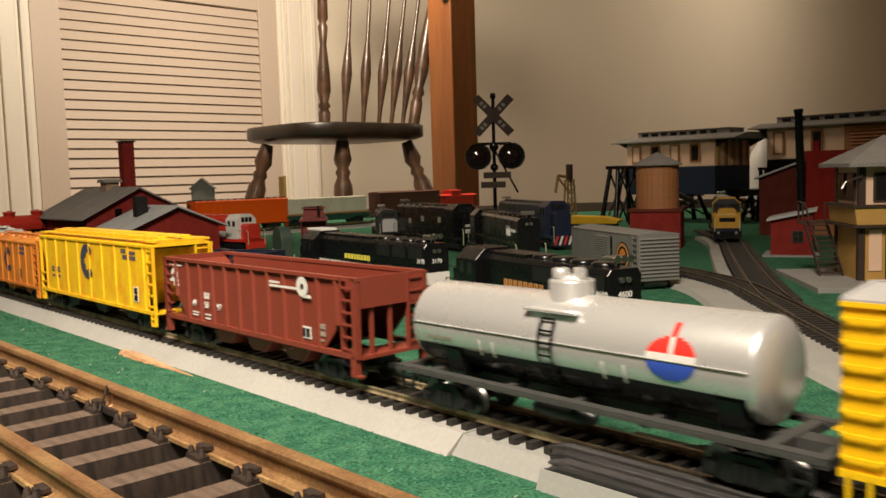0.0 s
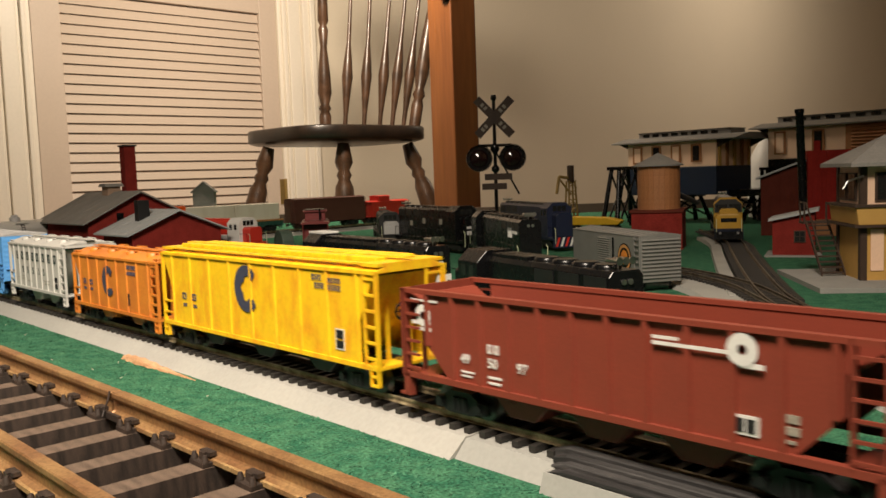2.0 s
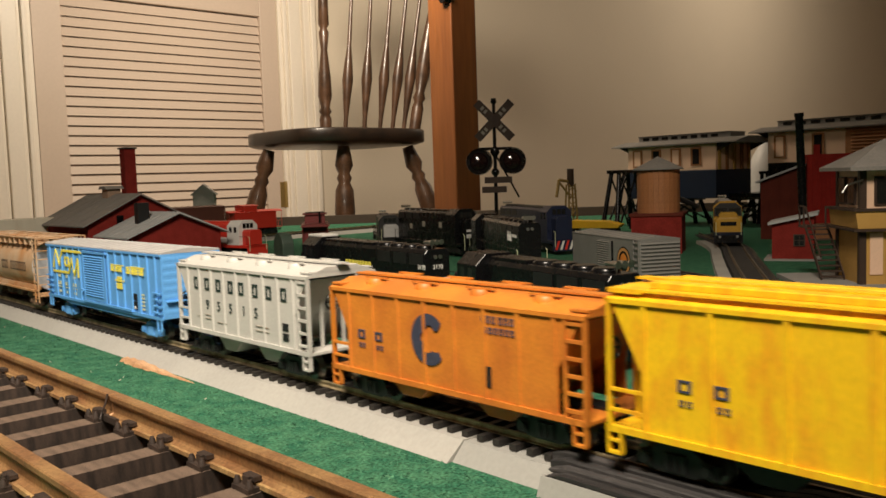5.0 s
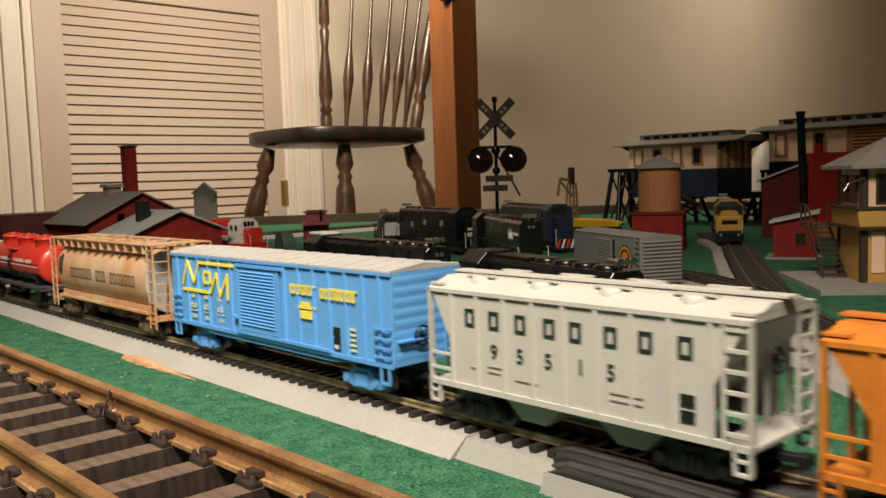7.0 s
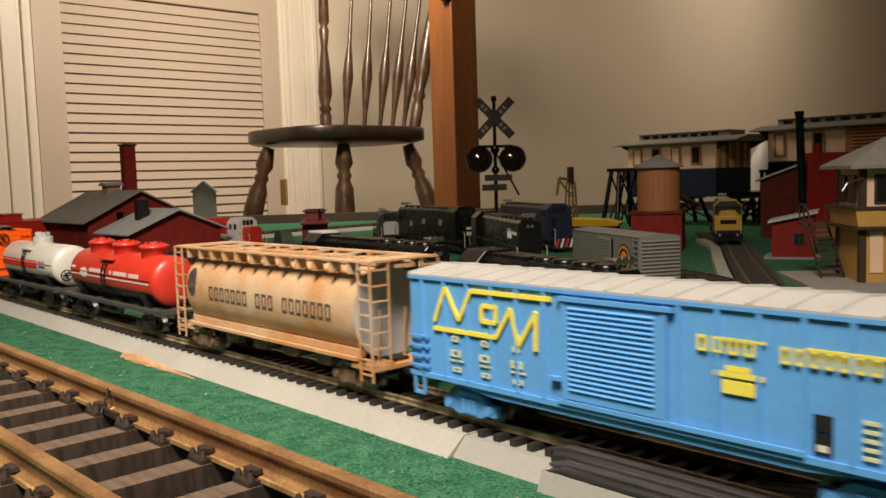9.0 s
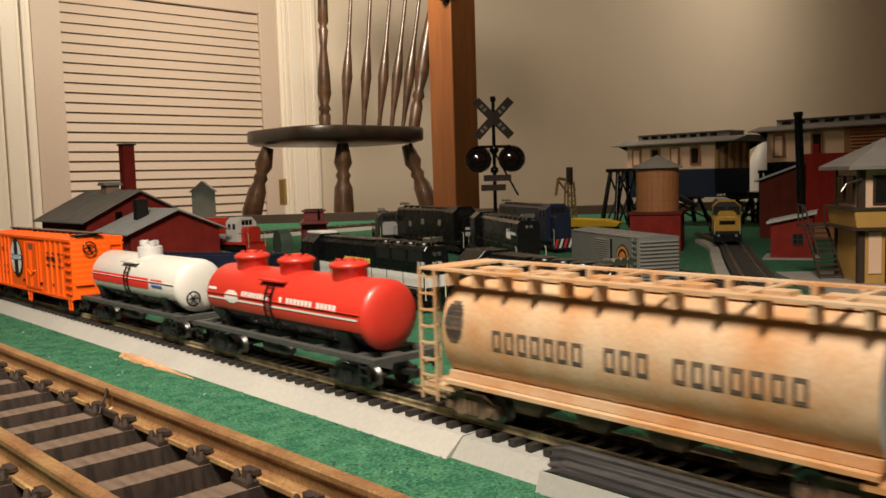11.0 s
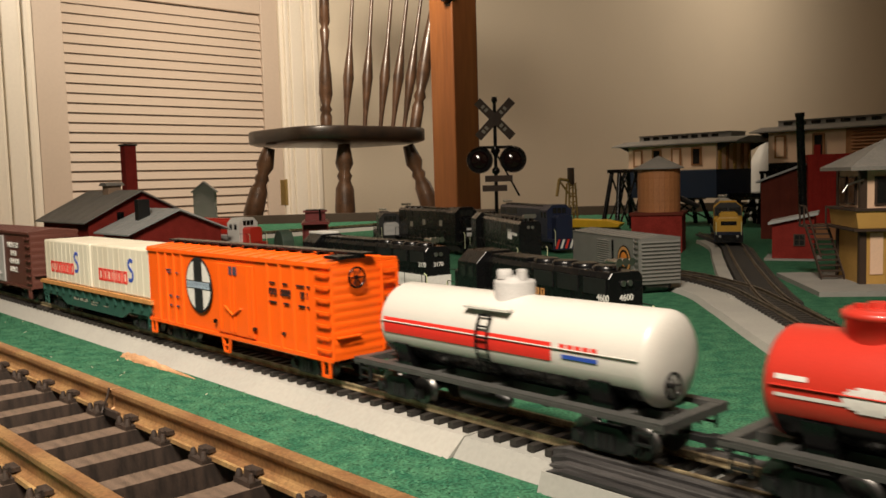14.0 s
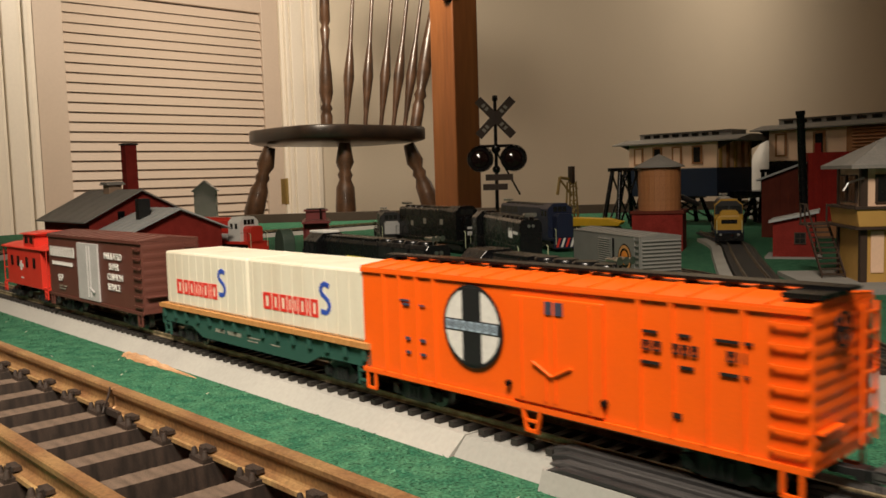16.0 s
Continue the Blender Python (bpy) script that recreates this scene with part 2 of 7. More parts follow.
# ---- Windsor chair ----
chair = thing("windsor_chair", "dark-stained wooden Windsor chair with turned spindles behind the layout", "chair", spot(-0.285, 2.52, 0.0))
g = Geo()
rim = []
TURN = radians(42)
for i in range(36):
    a = 2 * math.pi * i / 36
    x, y = 0.224 * math.copysign(abs(math.cos(a)) ** 0.5, math.cos(a)), 0.205 * math.copysign(abs(math.sin(a)) ** 0.5, math.sin(a))
    rim.append((x * math.cos(TURN) - y * math.sin(TURN) - 0.015, x * math.sin(TURN) + y * math.cos(TURN)))
n = len(rim)
rings = []
for sc, z in ((0.90, 0.207), (0.985, 0.213), (1.0, 0.216), (1.0, 0.246), (0.985, 0.250), (0.80, 0.244), (0.4, 0.238)):
    rings.append([(x * sc, y * sc, z) for x, y in rim])
verts = [p for r in rings for p in r]
faces = [tuple(range(n - 1, -1, -1))]
for j in range(len(rings) - 1):
    faces += [(j * n + i, j * n + (i + 1) % n, (j + 1) * n + (i + 1) % n, (j + 1) * n + i) for i in range(n)]
faces.append(tuple((len(rings) - 1) * n + i for i in range(n)))
g.add(verts, faces, True)
part("seat", g, M["chair"], chair)
LEG = [(0, 0.013), (0.08, 0.015), (0.14, 0.021), (0.2, 0.016), (0.23, 0.021), (0.26, 0.014), (0.45, 0.018), (0.58, 0.028), (0.72, 0.025), (0.77, 0.016), (0.80, 0.021), (0.83, 0.015), (0.88, 0.025), (0.95, 0.020), (1, 0.016)]
for fx, fy, tx, ty in ((-0.315, -0.12, -0.195, -0.10), (0.022, -0.23, 0.024, -0.18), (0.335, -0.03, 0.192, -0.02), (-0.03, 0.26, -0.02, 0.19)):
    part("leg", Geo().turned(LEG, (fx, fy, FLOOR), (tx, ty, 0.200), 18), M["spindle"], chair)
SPIN = [(0, 0.006), (0.10, 0.007), (0.2, 0.0115), (0.31, 0.0165), (0.40, 0.0125), (0.50, 0.0065), (0.75, 0.005), (1, 0.0045)]
for x0, x1 in ((0.001, 0.044), (0.058, 0.103), (0.105, 0.166), (0.142, 0.217), (0.176, 0.262)):
    part("spindle", Geo().turned(SPIN, (x0, 0.08, 0.244), (x1, 0.12, 0.78), 14), M["spindle"], chair)
POST = [(0, 0.017), (0.12, 0.018), (0.15, 0.013), (0.17, 0.019), (0.2, 0.013), (0.28, 0.021), (0.42, 0.018), (0.6, 0.010), (0.72, 0.015), (0.75, 0.010), (0.78, 0.016), (1.0, 0.014)]
part("arm_post", Geo().turned(POST, (-0.054, 0.06, 0.244), (-0.045, 0.06, 0.665), 18), M["spindle"], chair)
part("back_post", Geo().turned(POST, (0.210, 0.06, 0.244), (0.318, 0.11, 0.85), 18), M["spindle"], chair)
g = Geo().prism([(-0.088, 0.035), (-0.004, 0.03), (0.046, 0.10), (0.016, 0.14), (-0.044, 0.12), (-0.094, 0.08)], 0.660, 0.684, "z")
part("armrest", g, M["chair"], chair, bevel=0.006)
part("crest_rail", Geo().box(-0.01, 0.31, 0.105, 0.130, 0.765, 0.84), M["chair"], chair, bevel=0.008)

# ---- wooden post ----
post = thing("wooden_post", "orange-stained square wooden post behind the layout", "post", spot(0.0422, 2.245))
part("shaft", Geo().box(-0.0435, 0.0435, -0.0435, 0.0435, FLOOR, CEIL), M["oak"], post, bevel=0.003)
part("bracket", Geo().tube((0.0300, -0.0430, 0.556), (0.0300, -0.0600, 0.556), 0.018, 0.014), M["black"], post, "black metal bracket")

# ---- layout table ----
table = thing("layout_table", "low wooden layout table with a dark board edge", "table")
BX = [(-2.35, 0.6), (-0.79, 2.17), (0.9, 2.17), (2.2, 1.4), (1.75, -1.75), (-0.1, -1.75)]
part("board", Geo().prism(BX, -0.05, -0.004, "z"), M["table_edge"], table)
for x, y in ((-2.1, 0.65), (-0.74, 2.08), (0.85, 2.08), (1.6, -1.5), (0.0, -1.5)):
    part("leg", Geo().box(x - 0.03, x + 0.03, y - 0.03, y + 0.03, FLOOR, -0.05), M["table_edge"], table)
g = Geo()
ins = [(x * 0.985 + 0.0, y * 0.985 + 0.003) for x, y in BX]
g.prism(ins, -0.0039, 0.0, "z")
part("edge_board", Geo().box(-0.79, 0.90, 2.150, 2.1695, -0.0038, 0.021), M["table_edge"], table)
part("ground", g, M["mat"], None, "green grass mat covering the layout table", kind="structure")
rng = random.Random(5)
# tufts of the mat in the near strip between the tracks
g = Geo()
for i in range(11000):
    s, y = rng.uniform(-0.95, 0.05), rng.uniform(-0.097, -0.026)
    p = FOOT + GO * s + OUT * y
    a, h = rng.uniform(0, 6.28), rng.uniform(0.0002, 0.0006)
    d = Vector((math.cos(a), math.sin(a)))
    w = Vector((-d.y, d.x)) * rng.uniform(0.0003, 0.0008)
    t = d * rng.uniform(0.0014, 0.0028)
    g.add([(p.x - w.x, p.y - w.y, 0.0), (p.x + w.x, p.y + w.y, 0.0), (p.x + t.x, p.y + t.y, h)], [(0, 1, 2)])
tagged(part("grass_tufts", g, M["tuft"], None, "short green flock tufts of the grass mat", kind="stuff"), category="grass")


# ---- tracks ----
def strip(path, k0, k1, outline, n):
    """A bar of that outline (side, height), swept along path(k) for k from k0 to k1."""
    c = len(outline)
    verts, faces = [], []
    for i in range(n + 1):
        m = path(k0 + (k1 - k0) * i / n)
        verts += [m @ Vector((0, y, z)) for y, z in outline]
    for i in range(n):
        faces += [(i * c + j, i * c + (j + 1) % c, (i + 1) * c + (j + 1) % c, (i + 1) * c + j) for j in range(c)]
    faces += [tuple(range(c - 1, -1, -1)), tuple(n * c + j for j in range(c))]
    return verts, faces


def rail_outline(y, z0, h, w):
    """Foot, web and head of a rail."""
    return [(y - w, z0), (y + w, z0), (y + w, z0 + 0.12 * h), (y + 0.25 * w, z0 + 0.25 * h), (y + 0.25 * w, z0 + 0.68 * h), (y + 0.6 * w, z0 + 0.76 * h), (y + 0.6 * w, z0 + h),
            (y - 0.6 * w, z0 + h), (y - 0.6 * w, z0 + 0.76 * h), (y - 0.25 * w, z0 + 0.68 * h), (y - 0.25 * w, z0 + 0.25 * h), (y - w, z0 + 0.12 * h)]


def track(label, path, s0, s1, n, ztop, parts_from, parts_to, step=0.0080, rail_mat=None):
    tr = tagged(new("track"), label, "track", kind="structure")
    for sgn in (-1, 1):
        part("rail", Geo().add(*strip(path, s0, s1, rail_outline(sgn * 0.0089, ztop - 0.0026, 0.0026, 0.0010), n)), rail_mat or M["rail"], tr)
    tie = Geo().box(-0.00145, 0.00145, -0.0152, 0.0152, ztop - 0.0048, ztop - 0.0026).mesh("tie")
    tie.materials.append(M["tie"])
    rest = Geo()
    for i in range(int((s1 - s0) / step)):
        s = s0 + (i + 0.5) * step
        m = path(s)
        if parts_from < s < parts_to:
            ob = new("tie", tie)
            ob.parent = tr
            ob.matrix_basis = m
        else:
            rest.box(-0.00145, 0.00145, -0.0152, 0.0152, ztop - 0.0048, ztop - 0.0026, m)
    if rest.v:
        part("ties", rest, M["tie"], tr, kind="stuff")
    return tr


# the loop
track("brass-railed model track with black ties on pale roadbed", at_s, -2.62, 0.9, 240, RAIL, -1.25, 0.12)
JOINT, CROSS = -0.2215, -0.177
g = Geo()
BED = [(-0.0264, 0.0), (0.0264, 0.0), (0.0178, 0.0066), (-0.0178, 0.0066)]
g.add(*strip(at_s, -2.62, JOINT - 0.0004, BED, 190))
part("roadbed", g, M["roadbed"], None, "pale grey board roadbed under the train", kind="structure")
g = Geo().add(*strip(at_s, JOINT, CROSS, [(-0.0240, 0.0), (0.0264, 0.0), (0.0178, 0.0063), (-0.0178, 0.0063)], 4))
part("roadbed", g, M["roadbed2"], None, "grey board roadbed piece past the joint", kind="structure")
g = Geo().add(*strip(at_s, CROSS, 0.9, [(-0.0290, 0.0), (0.0290, 0.0), (0.0266, 0.0064), (-0.0266, 0.0064)], 60))
part("roadbed", g, M["roadbed2"], None, "grey board roadbed under the crossing", kind="structure")

# the rerailing crossing: dark planks outside and between the rails
cross = thing("rerailer_crossing", "black moulded plank crossing over the track", "track piece", along(0))
cross["kind"] = "structure"
PLANK = material("black_grained_plank", (0.018, 0.017, 0.017), 0.6, vary=0.35, scale=60, second=(0.06, 0.056, 0.055), stretch=(0.25, 6, 6), fine=900, bump=0.6, share=0.55)
for k in range(4):
    y1 = -0.0105 - 0.0040 * k
    z1 = 0.0112 - 0.0011 * k
    a = CROSS - 0.006 + 0.0025 * k
    part("plank", Geo().prism([(a, 0.0066), (0.34, 0.0066), (0.34, z1), (a + 0.006, z1), (a, z1 - 0.0016)], y1 - 0.0037, y1), PLANK, cross, bevel=0.0004, segments=1)
for k in range(3):
    y1 = 0.0072 - 0.0049 * k
    part("plank", Geo().prism([(CROSS + 0.045, 0.0068), (0.34, 0.0068), (0.34, 0.0112), (CROSS + 0.075, 0.0112)], y1 - 0.0046, y1), PLANK, cross, bevel=0.0004, segments=1)
for k in range(3):
    y1 = 0.0145 + 0.0042 * k
    part("plank", Geo().prism([(CROSS + 0.02, 0.0066), (0.34, 0.0066), (0.34, 0.0110 - 0.001 * k), (CROSS + 0.03, 0.0110 - 0.001 * k)], y1 - 0.0039, y1), PLANK, cross, bevel=0.0004, segments=1)

# wood scrap beside the roadbed
g = Geo()
prof = [(0, 0.0012), (0.03, 0.0023), (0.08, 0.0019), (0.13, 0.0027), (0.2, 0.0022), (0.27, 0.0029), (0.36, 0.0021), (0.44, 0.0024), (0.52, 0.0014), (0.6, 0.0017), (0.72, 0.0009), (0.86, 0.0007), (1, 0.0002)]
ring, n = [], len(prof)
for a, h0 in prof:
    x0, y = -0.505 + a * 0.092, -0.0292
    ring += [(x0, y - h0 * 1.6, 0.0), (x0, y + h0, 0.0), (x0, y + h0 * 0.6, h0), (x0, y - h0 * 0.9, h0 * 0.8)]
g.add(ring, [(4 * i + k, 4 * i + (k + 1) % 4, 4 * i + 4 + (k + 1) % 4, 4 * i + 4 + k) for i in range(n - 1) for k in range(4)] + [(3, 2, 1, 0), (4 * n - 4, 4 * n - 3, 4 * n - 2, 4 * n - 1)])
scrap = part("wood_splinter", g, material("raw_pine", (0.55, 0.33, 0.18), 0.8, vary=0.2, scale=150, second=(0.36, 0.19, 0.09), fine=1600, bump=1.0, stretch=(0.3, 2, 2)), None, "pale raw wood splinter beside the roadbed")
scrap.matrix_basis = along(0)
tagged(scrap, category="wood scrap")
rng = random.Random(11)
g = Geo()
for i in range(26):
    s, y = rng.uniform(-0.75, -0.15), rng.uniform(-0.09, -0.032)
    p, a, l = FOOT + GO * s + OUT * y, rng.uniform(0, 3.1), rng.uniform(0.0006, 0.0022)
    g.tube((p.x, p.y, 0.0014), (p.x + l * math.cos(a), p.y + l * math.sin(a), 0.002), 0.00018, 0.00012, 4)
tagged(part("crumbs", g, material("pale_crumb", (0.5, 0.45, 0.35), 0.9), None, "pale crumbs and fibres on the grass mat", kind="stuff"), category="debris")

# the large-scale track in front
big = tagged(new("large_scale_track"), "large-scale model track with brown ties and weathered brass rails", "track", kind="structure")
big.matrix_basis = along(-0.23) @ Matrix.Rotation(radians(1.2), 4, "Z") @ Matrix.Translation((0.23, 0, 0))
FOOTM = material("tan_worn_brass", (0.46, 0.30, 0.13), 0.5, metal=0.35, vary=0.3, scale=120, second=(0.28, 0.15, 0.065), fine=900)
for y in (-0.1117, -0.1572):
    g = Geo().add(*strip(lambda s: Matrix.Translation((s, 0, 0)), -1.4, -0.3030, rail_outline(y, 0.0205, 0.0090, 0.0036), 1))
    g.add(*strip(lambda s: Matrix.Translation((s, 0, 0)), -0.3022, 0.55, rail_outline(y, 0.0205, 0.0090, 0.0036), 1))
    part("rail", g, M["grail"], big, bevel=0.0004, segments=1)
    part("rail_foot", Geo().box(-1.4, 0.55, y - 0.0039, y - 0.0020, 0.0206, 0.0219).box(-1.4, 0.55, y + 0.0020, y + 0.0039, 0.0206, 0.0219), FOOTM, big, "tan worn rail foot")
    g = Geo().wire([(-0.3026, y - 0.0026, 0.0300), (-0.3026, y - 0.0034, 0.0270), (-0.3032, y - 0.0048, 0.0235), (-0.3020, y - 0.0060, 0.0215)], 0.0004)
    g.box(-0.312, -0.293, y - 0.0044, y - 0.0030, 0.0206, 0.0228)
    part("rail_joiner", g, M["gtie"], big, "dark joiner with a feeder wire")
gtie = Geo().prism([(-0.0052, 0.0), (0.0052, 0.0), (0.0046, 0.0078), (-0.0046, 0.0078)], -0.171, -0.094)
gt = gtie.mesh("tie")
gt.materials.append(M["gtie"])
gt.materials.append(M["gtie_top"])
# upward faces take the lit tone, all others the darker one
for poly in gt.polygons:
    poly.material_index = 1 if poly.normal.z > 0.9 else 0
fg = Geo()
for y in (-0.1117, -0.1572):
    for sg in (-1, 1):
        o0, o1 = sorted((y + sg * 0.0024, y + sg * 0.0072))
        fg.box(-0.0042, 0.0042, o0, o1, 0.0078, 0.0092)
        o0, o1 = sorted((y + sg * 0.0030, y + sg * 0.0054))
        fg.box(-0.0015, 0.0015, o0, o1, 0.0092, 0.0116)
        o0, o1 = sorted((y + sg * 0.0020, y + sg * 0.0044))
        fg.box(-0.0030, 0.0030, o0, o1, 0.0104, 0.0116)
        for xx in (-0.0032, 0.0032):
            fg.turned([(0, 0.0012), (0.5, 0.0010), (1, 0.0006)], (xx, y + sg * 0.0060, 0.0090), (xx, y + sg * 0.0060, 0.0114), 6)
fm = fg.mesh("rail_chair")
fm.materials.append(M["gtie"])
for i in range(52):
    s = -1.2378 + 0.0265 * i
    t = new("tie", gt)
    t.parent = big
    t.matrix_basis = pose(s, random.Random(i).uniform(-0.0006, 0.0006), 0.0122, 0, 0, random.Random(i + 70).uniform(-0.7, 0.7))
    c = new("rail_chair", fm)
    c.parent = t
# black strip put in for the deep shade between and below the ties
part("tie_gap_shade", Geo().box(-1.4, 0.55, -0.175, -0.0985, 0.0004, 0.0122), M["black"], big, "black strip standing in for shade between the ties")


# yard tracks
def curve_path(pts):
    """A smooth path through plan points; k is the length along it."""
    pts = [Vector(p) for p in pts]
    pts = [pts[0] * 2 - pts[1]] + pts + [pts[-1] * 2 - pts[-2]]
    fine = []
    for i in range(1, len(pts) - 2):
        p0, p1, p2, p3 = pts[i - 1:i + 3]
        for j in range(12):
            t = j / 12
            fine.append(0.5 * ((2 * p1) + (p2 - p0) * t + (2 * p0 - 5 * p1 + 4 * p2 - p3) * t * t + (3 * p1 - p0 - 3 * p2 + p3) * t ** 3))
    fine.append(pts[-2])
    lens = [0.0]
    for a, b in zip(fine, fine[1:]):
        lens.append(lens[-1] + (b - a).length)

    def path(k):
        i = max(0, min(len(fine) - 2, next((j for j in range(len(lens) - 1) if lens[j + 1] >= k), len(lens) - 2)))
        a, b = fine[i], fine[i + 1]
        p = a + (b - a) * ((k - lens[i]) / (lens[i + 1] - lens[i]))
        return Matrix.Translation((p.x, p.y, 0)) @ Matrix.Rotation(math.atan2((b - a).y, (b - a).x), 4, "Z")
    return path, lens[-1]


pc, lc = curve_path([(0.05, 1.02), (0.15, 0.905), (0.215, 0.80), (0.237, 0.695), (0.232, 0.60), (0.222, 0.50), (0.215, 0.40), (0.222, 0.31), (0.235, 0.25)])
track("curved yard track on pale roadbed", pc, 0.0, lc, 60, 0.0085, 0.12, lc, rail_mat=M["dullrail"])
g = Geo().add(*strip(pc, 0.0, lc, [(-0.043, 0.0), (0.02, 0.0), (0.019, 0.0036), (-0.040, 0.0036)], 60))
part("roadbed", g, M["roadbed"], None, "pale grey board roadbed of the curved yard track", kind="structure")
ps, ls = curve_path([(0.40, 1.30), (0.372, 1.10), (0.332, 0.955), (0.285, 0.79), (0.240, 0.62), (0.225, 0.52)])
track("straight yard track leading to the diesel", ps, 0.0, ls, 30, 0.0086, 0.25, ls, rail_mat=M["dullrail"])
g = Geo().add(*strip(ps, 0.1, ls - 0.12, [(-0.030, 0.0), (-0.0165, 0.0), (-0.0175, 0.0042), (-0.029, 0.0042)], 30))
part("roadbed", g, M["roadbed"], None, "pale strip beside the yard track", kind="structure")
g = Geo().add(*strip(ps, 0.1, ls - 0.1, [(-0.016, 0.0), (0.022, 0.0), (0.021, 0.0038), (-0.015, 0.0038)], 30))
part("roadbed", g, M["tie"], None, "dark ballast bed of the yard track", kind="structure")


# ---- the train ----
HW = 0.0187
CARS, WHEELS = [], []
PAINT = {
    "yellow": material("weathered_yellow_paint", (0.80, 0.50, 0.012), 0.42, vary=0.10, scale=120, fine=800, second=(0.74, 0.34, 0.012), share=0.56, soft=0.12, stretch=(1.6, 1.6, 0.6), bump=0.08),
    "brown": material("oxide_red_plastic", (0.205, 0.040, 0.023), 0.45, vary=0.08, scale=60, fine=1200, bump=0.05),
    "orange": material("weathered_orange_paint", (0.62, 0.215, 0.026), 0.45, vary=0.1, scale=55, fine=1000, second=(0.50, 0.15, 0.022), bump=0.08),
    "grey": material("pale_grey_plastic", (0.51, 0.50, 0.465), 0.42, vary=0.05, scale=50, fine=900),
    "blue": material("sky_blue_plastic", (0.115, 0.350, 0.74), 0.36, vary=0.06, scale=50, fine=900),
    "roofgrey": material("grey_roof_paint", (0.42, 0.41, 0.40), 0.55, vary=0.1, scale=60, fine=1200),
    "tan": material("rust_stained_grey_paint", (0.56, 0.45, 0.32), 0.55, vary=0.10, scale=38, fine=900, second=(0.44, 0.20, 0.065), share=0.47, soft=0.22),
    "endgrey": material("grey_end_paint", (0.45, 0.47, 0.50), 0.5, vary=0.08, scale=90),
    "red": material("bright_red_plastic", (0.52, 0.034, 0.020), 0.36, vary=0.05, scale=50, coat=0.2),
    "white": material("white_plastic", (0.58, 0.56, 0.52), 0.32, vary=0.03, scale=50, coat=0.2),
    "silver": material("silver_paint", (0.74, 0.735, 0.72), 0.25, metal=0.62, vary=0.04, scale=40),
    "bright": material("bright_orange_plastic", (0.86, 0.112, 0.005), 0.38, vary=0.04, scale=60, coat=0.1),
    "cream": material("cream_plastic", (0.69, 0.65, 0.53), 0.42, vary=0.04, scale=18, fine=900, second=(0.60, 0.54, 0.42), share=0.62, stretch=(3, 3, 0.5)),
    "green": material("dark_green_plastic", (0.022, 0.075, 0.058), 0.45, vary=0.1, scale=60),
    "deck": material("tan_deck_planks", (0.50, 0.25, 0.085), 0.6, vary=0.15, scale=80, second=(0.40, 0.18, 0.05), stretch=(8, 0.6, 1), fine=900),
    "tuscan": material("tuscan_brown_plastic", (0.105, 0.035, 0.025), 0.45, vary=0.08, scale=60),
    "caboose": material("caboose_red_plastic", (0.58, 0.035, 0.02), 0.4, vary=0.06, scale=60),
    "navy": material("navy_print", (0.015, 0.03, 0.11), 0.5, vary=0.1, scale=400),
    "ink": material("black_print", (0.012, 0.012, 0.013), 0.5, vary=0.1, scale=400),
    "bluegrey": material("dark_print", (0.05, 0.055, 0.09), 0.5, vary=0.2, scale=500),
    "whiteprint": material("white_print", (0.66, 0.645, 0.61), 0.5, vary=0.08, scale=500),
    "yellowprint": material("yellow_print", (0.82, 0.72, 0.10), 0.5, vary=0.06, scale=500),
    "redprint": material("red_print", (0.66, 0.03, 0.02), 0.45, vary=0.06, scale=400),
    "blueprint": material("blue_print", (0.03, 0.08, 0.42), 0.45, vary=0.06, scale=400),
    "faint": material("faded_print", (0.30, 0.27, 0.22), 0.55, vary=0.2, scale=500),
    "lace": material("pale_yellow_print", (0.62, 0.66, 0.42), 0.5, vary=0.15, scale=500),
}


def side_m(x, z, out=0.0):
    """Upright frame on a car's near side: x along the car, y up, z out."""
    return Matrix(((1, 0, 0, x), (0, 0, -1, -HW - out), (0, 1, 0, z), (0, 0, 0, 1)))


def bars(parent, spans, mat, out=0.0, name="marking", label="", thick=0.00015):
    """Flat printed bars on the near side: (x0, x1, z0, z1)."""
    g = Geo()
    for x0, x1, z0, z1 in spans:
        g.box(x0, x1, -HW - out - thick, -HW - out + 0.0002, z0, z1)
    if name == "name_bar":
        return pieces(name, g, mat, parent, label)
    return part(name, g, mat, parent, label)


def word(x, z, h, n, pitch, wide=0.62):
    """A row of n letter blocks, each a hollow frame of four bars."""
    w = pitch * wide
    a, b = w * 0.28, h * 0.17
    out = []
    for i in range(n):
        q = x + i * pitch
        out += [(q, q + a, z, z + h), (q + w - a, q + w, z, z + h), (q + a, q + w - a, z, z + b), (q + a, q + w - a, z + h - b, z + h)]
    return out


def lettering(parent, text, x, z, h, mat, out=0.0, spread=1.0, m=None):
    cu = bpy.data.curves.new("lettering", "FONT")
    cu.body, cu.size, cu.extrude, cu.space_character, cu.offset = text, h * 1.42, 0.00015, spread, h * 0.012
    tmp = bpy.data.objects.new("lettering_curve", cu)
    me = bpy.data.meshes.new_from_object(tmp)
    bpy.data.objects.remove(tmp)
    me.name = "lettering"
    me.materials.clear()
    me.materials.append(mat)
    ob = new("lettering", me)
    ob.parent = parent
    ob.matrix_basis = m if m else side_m(x, z, out)
    return ob


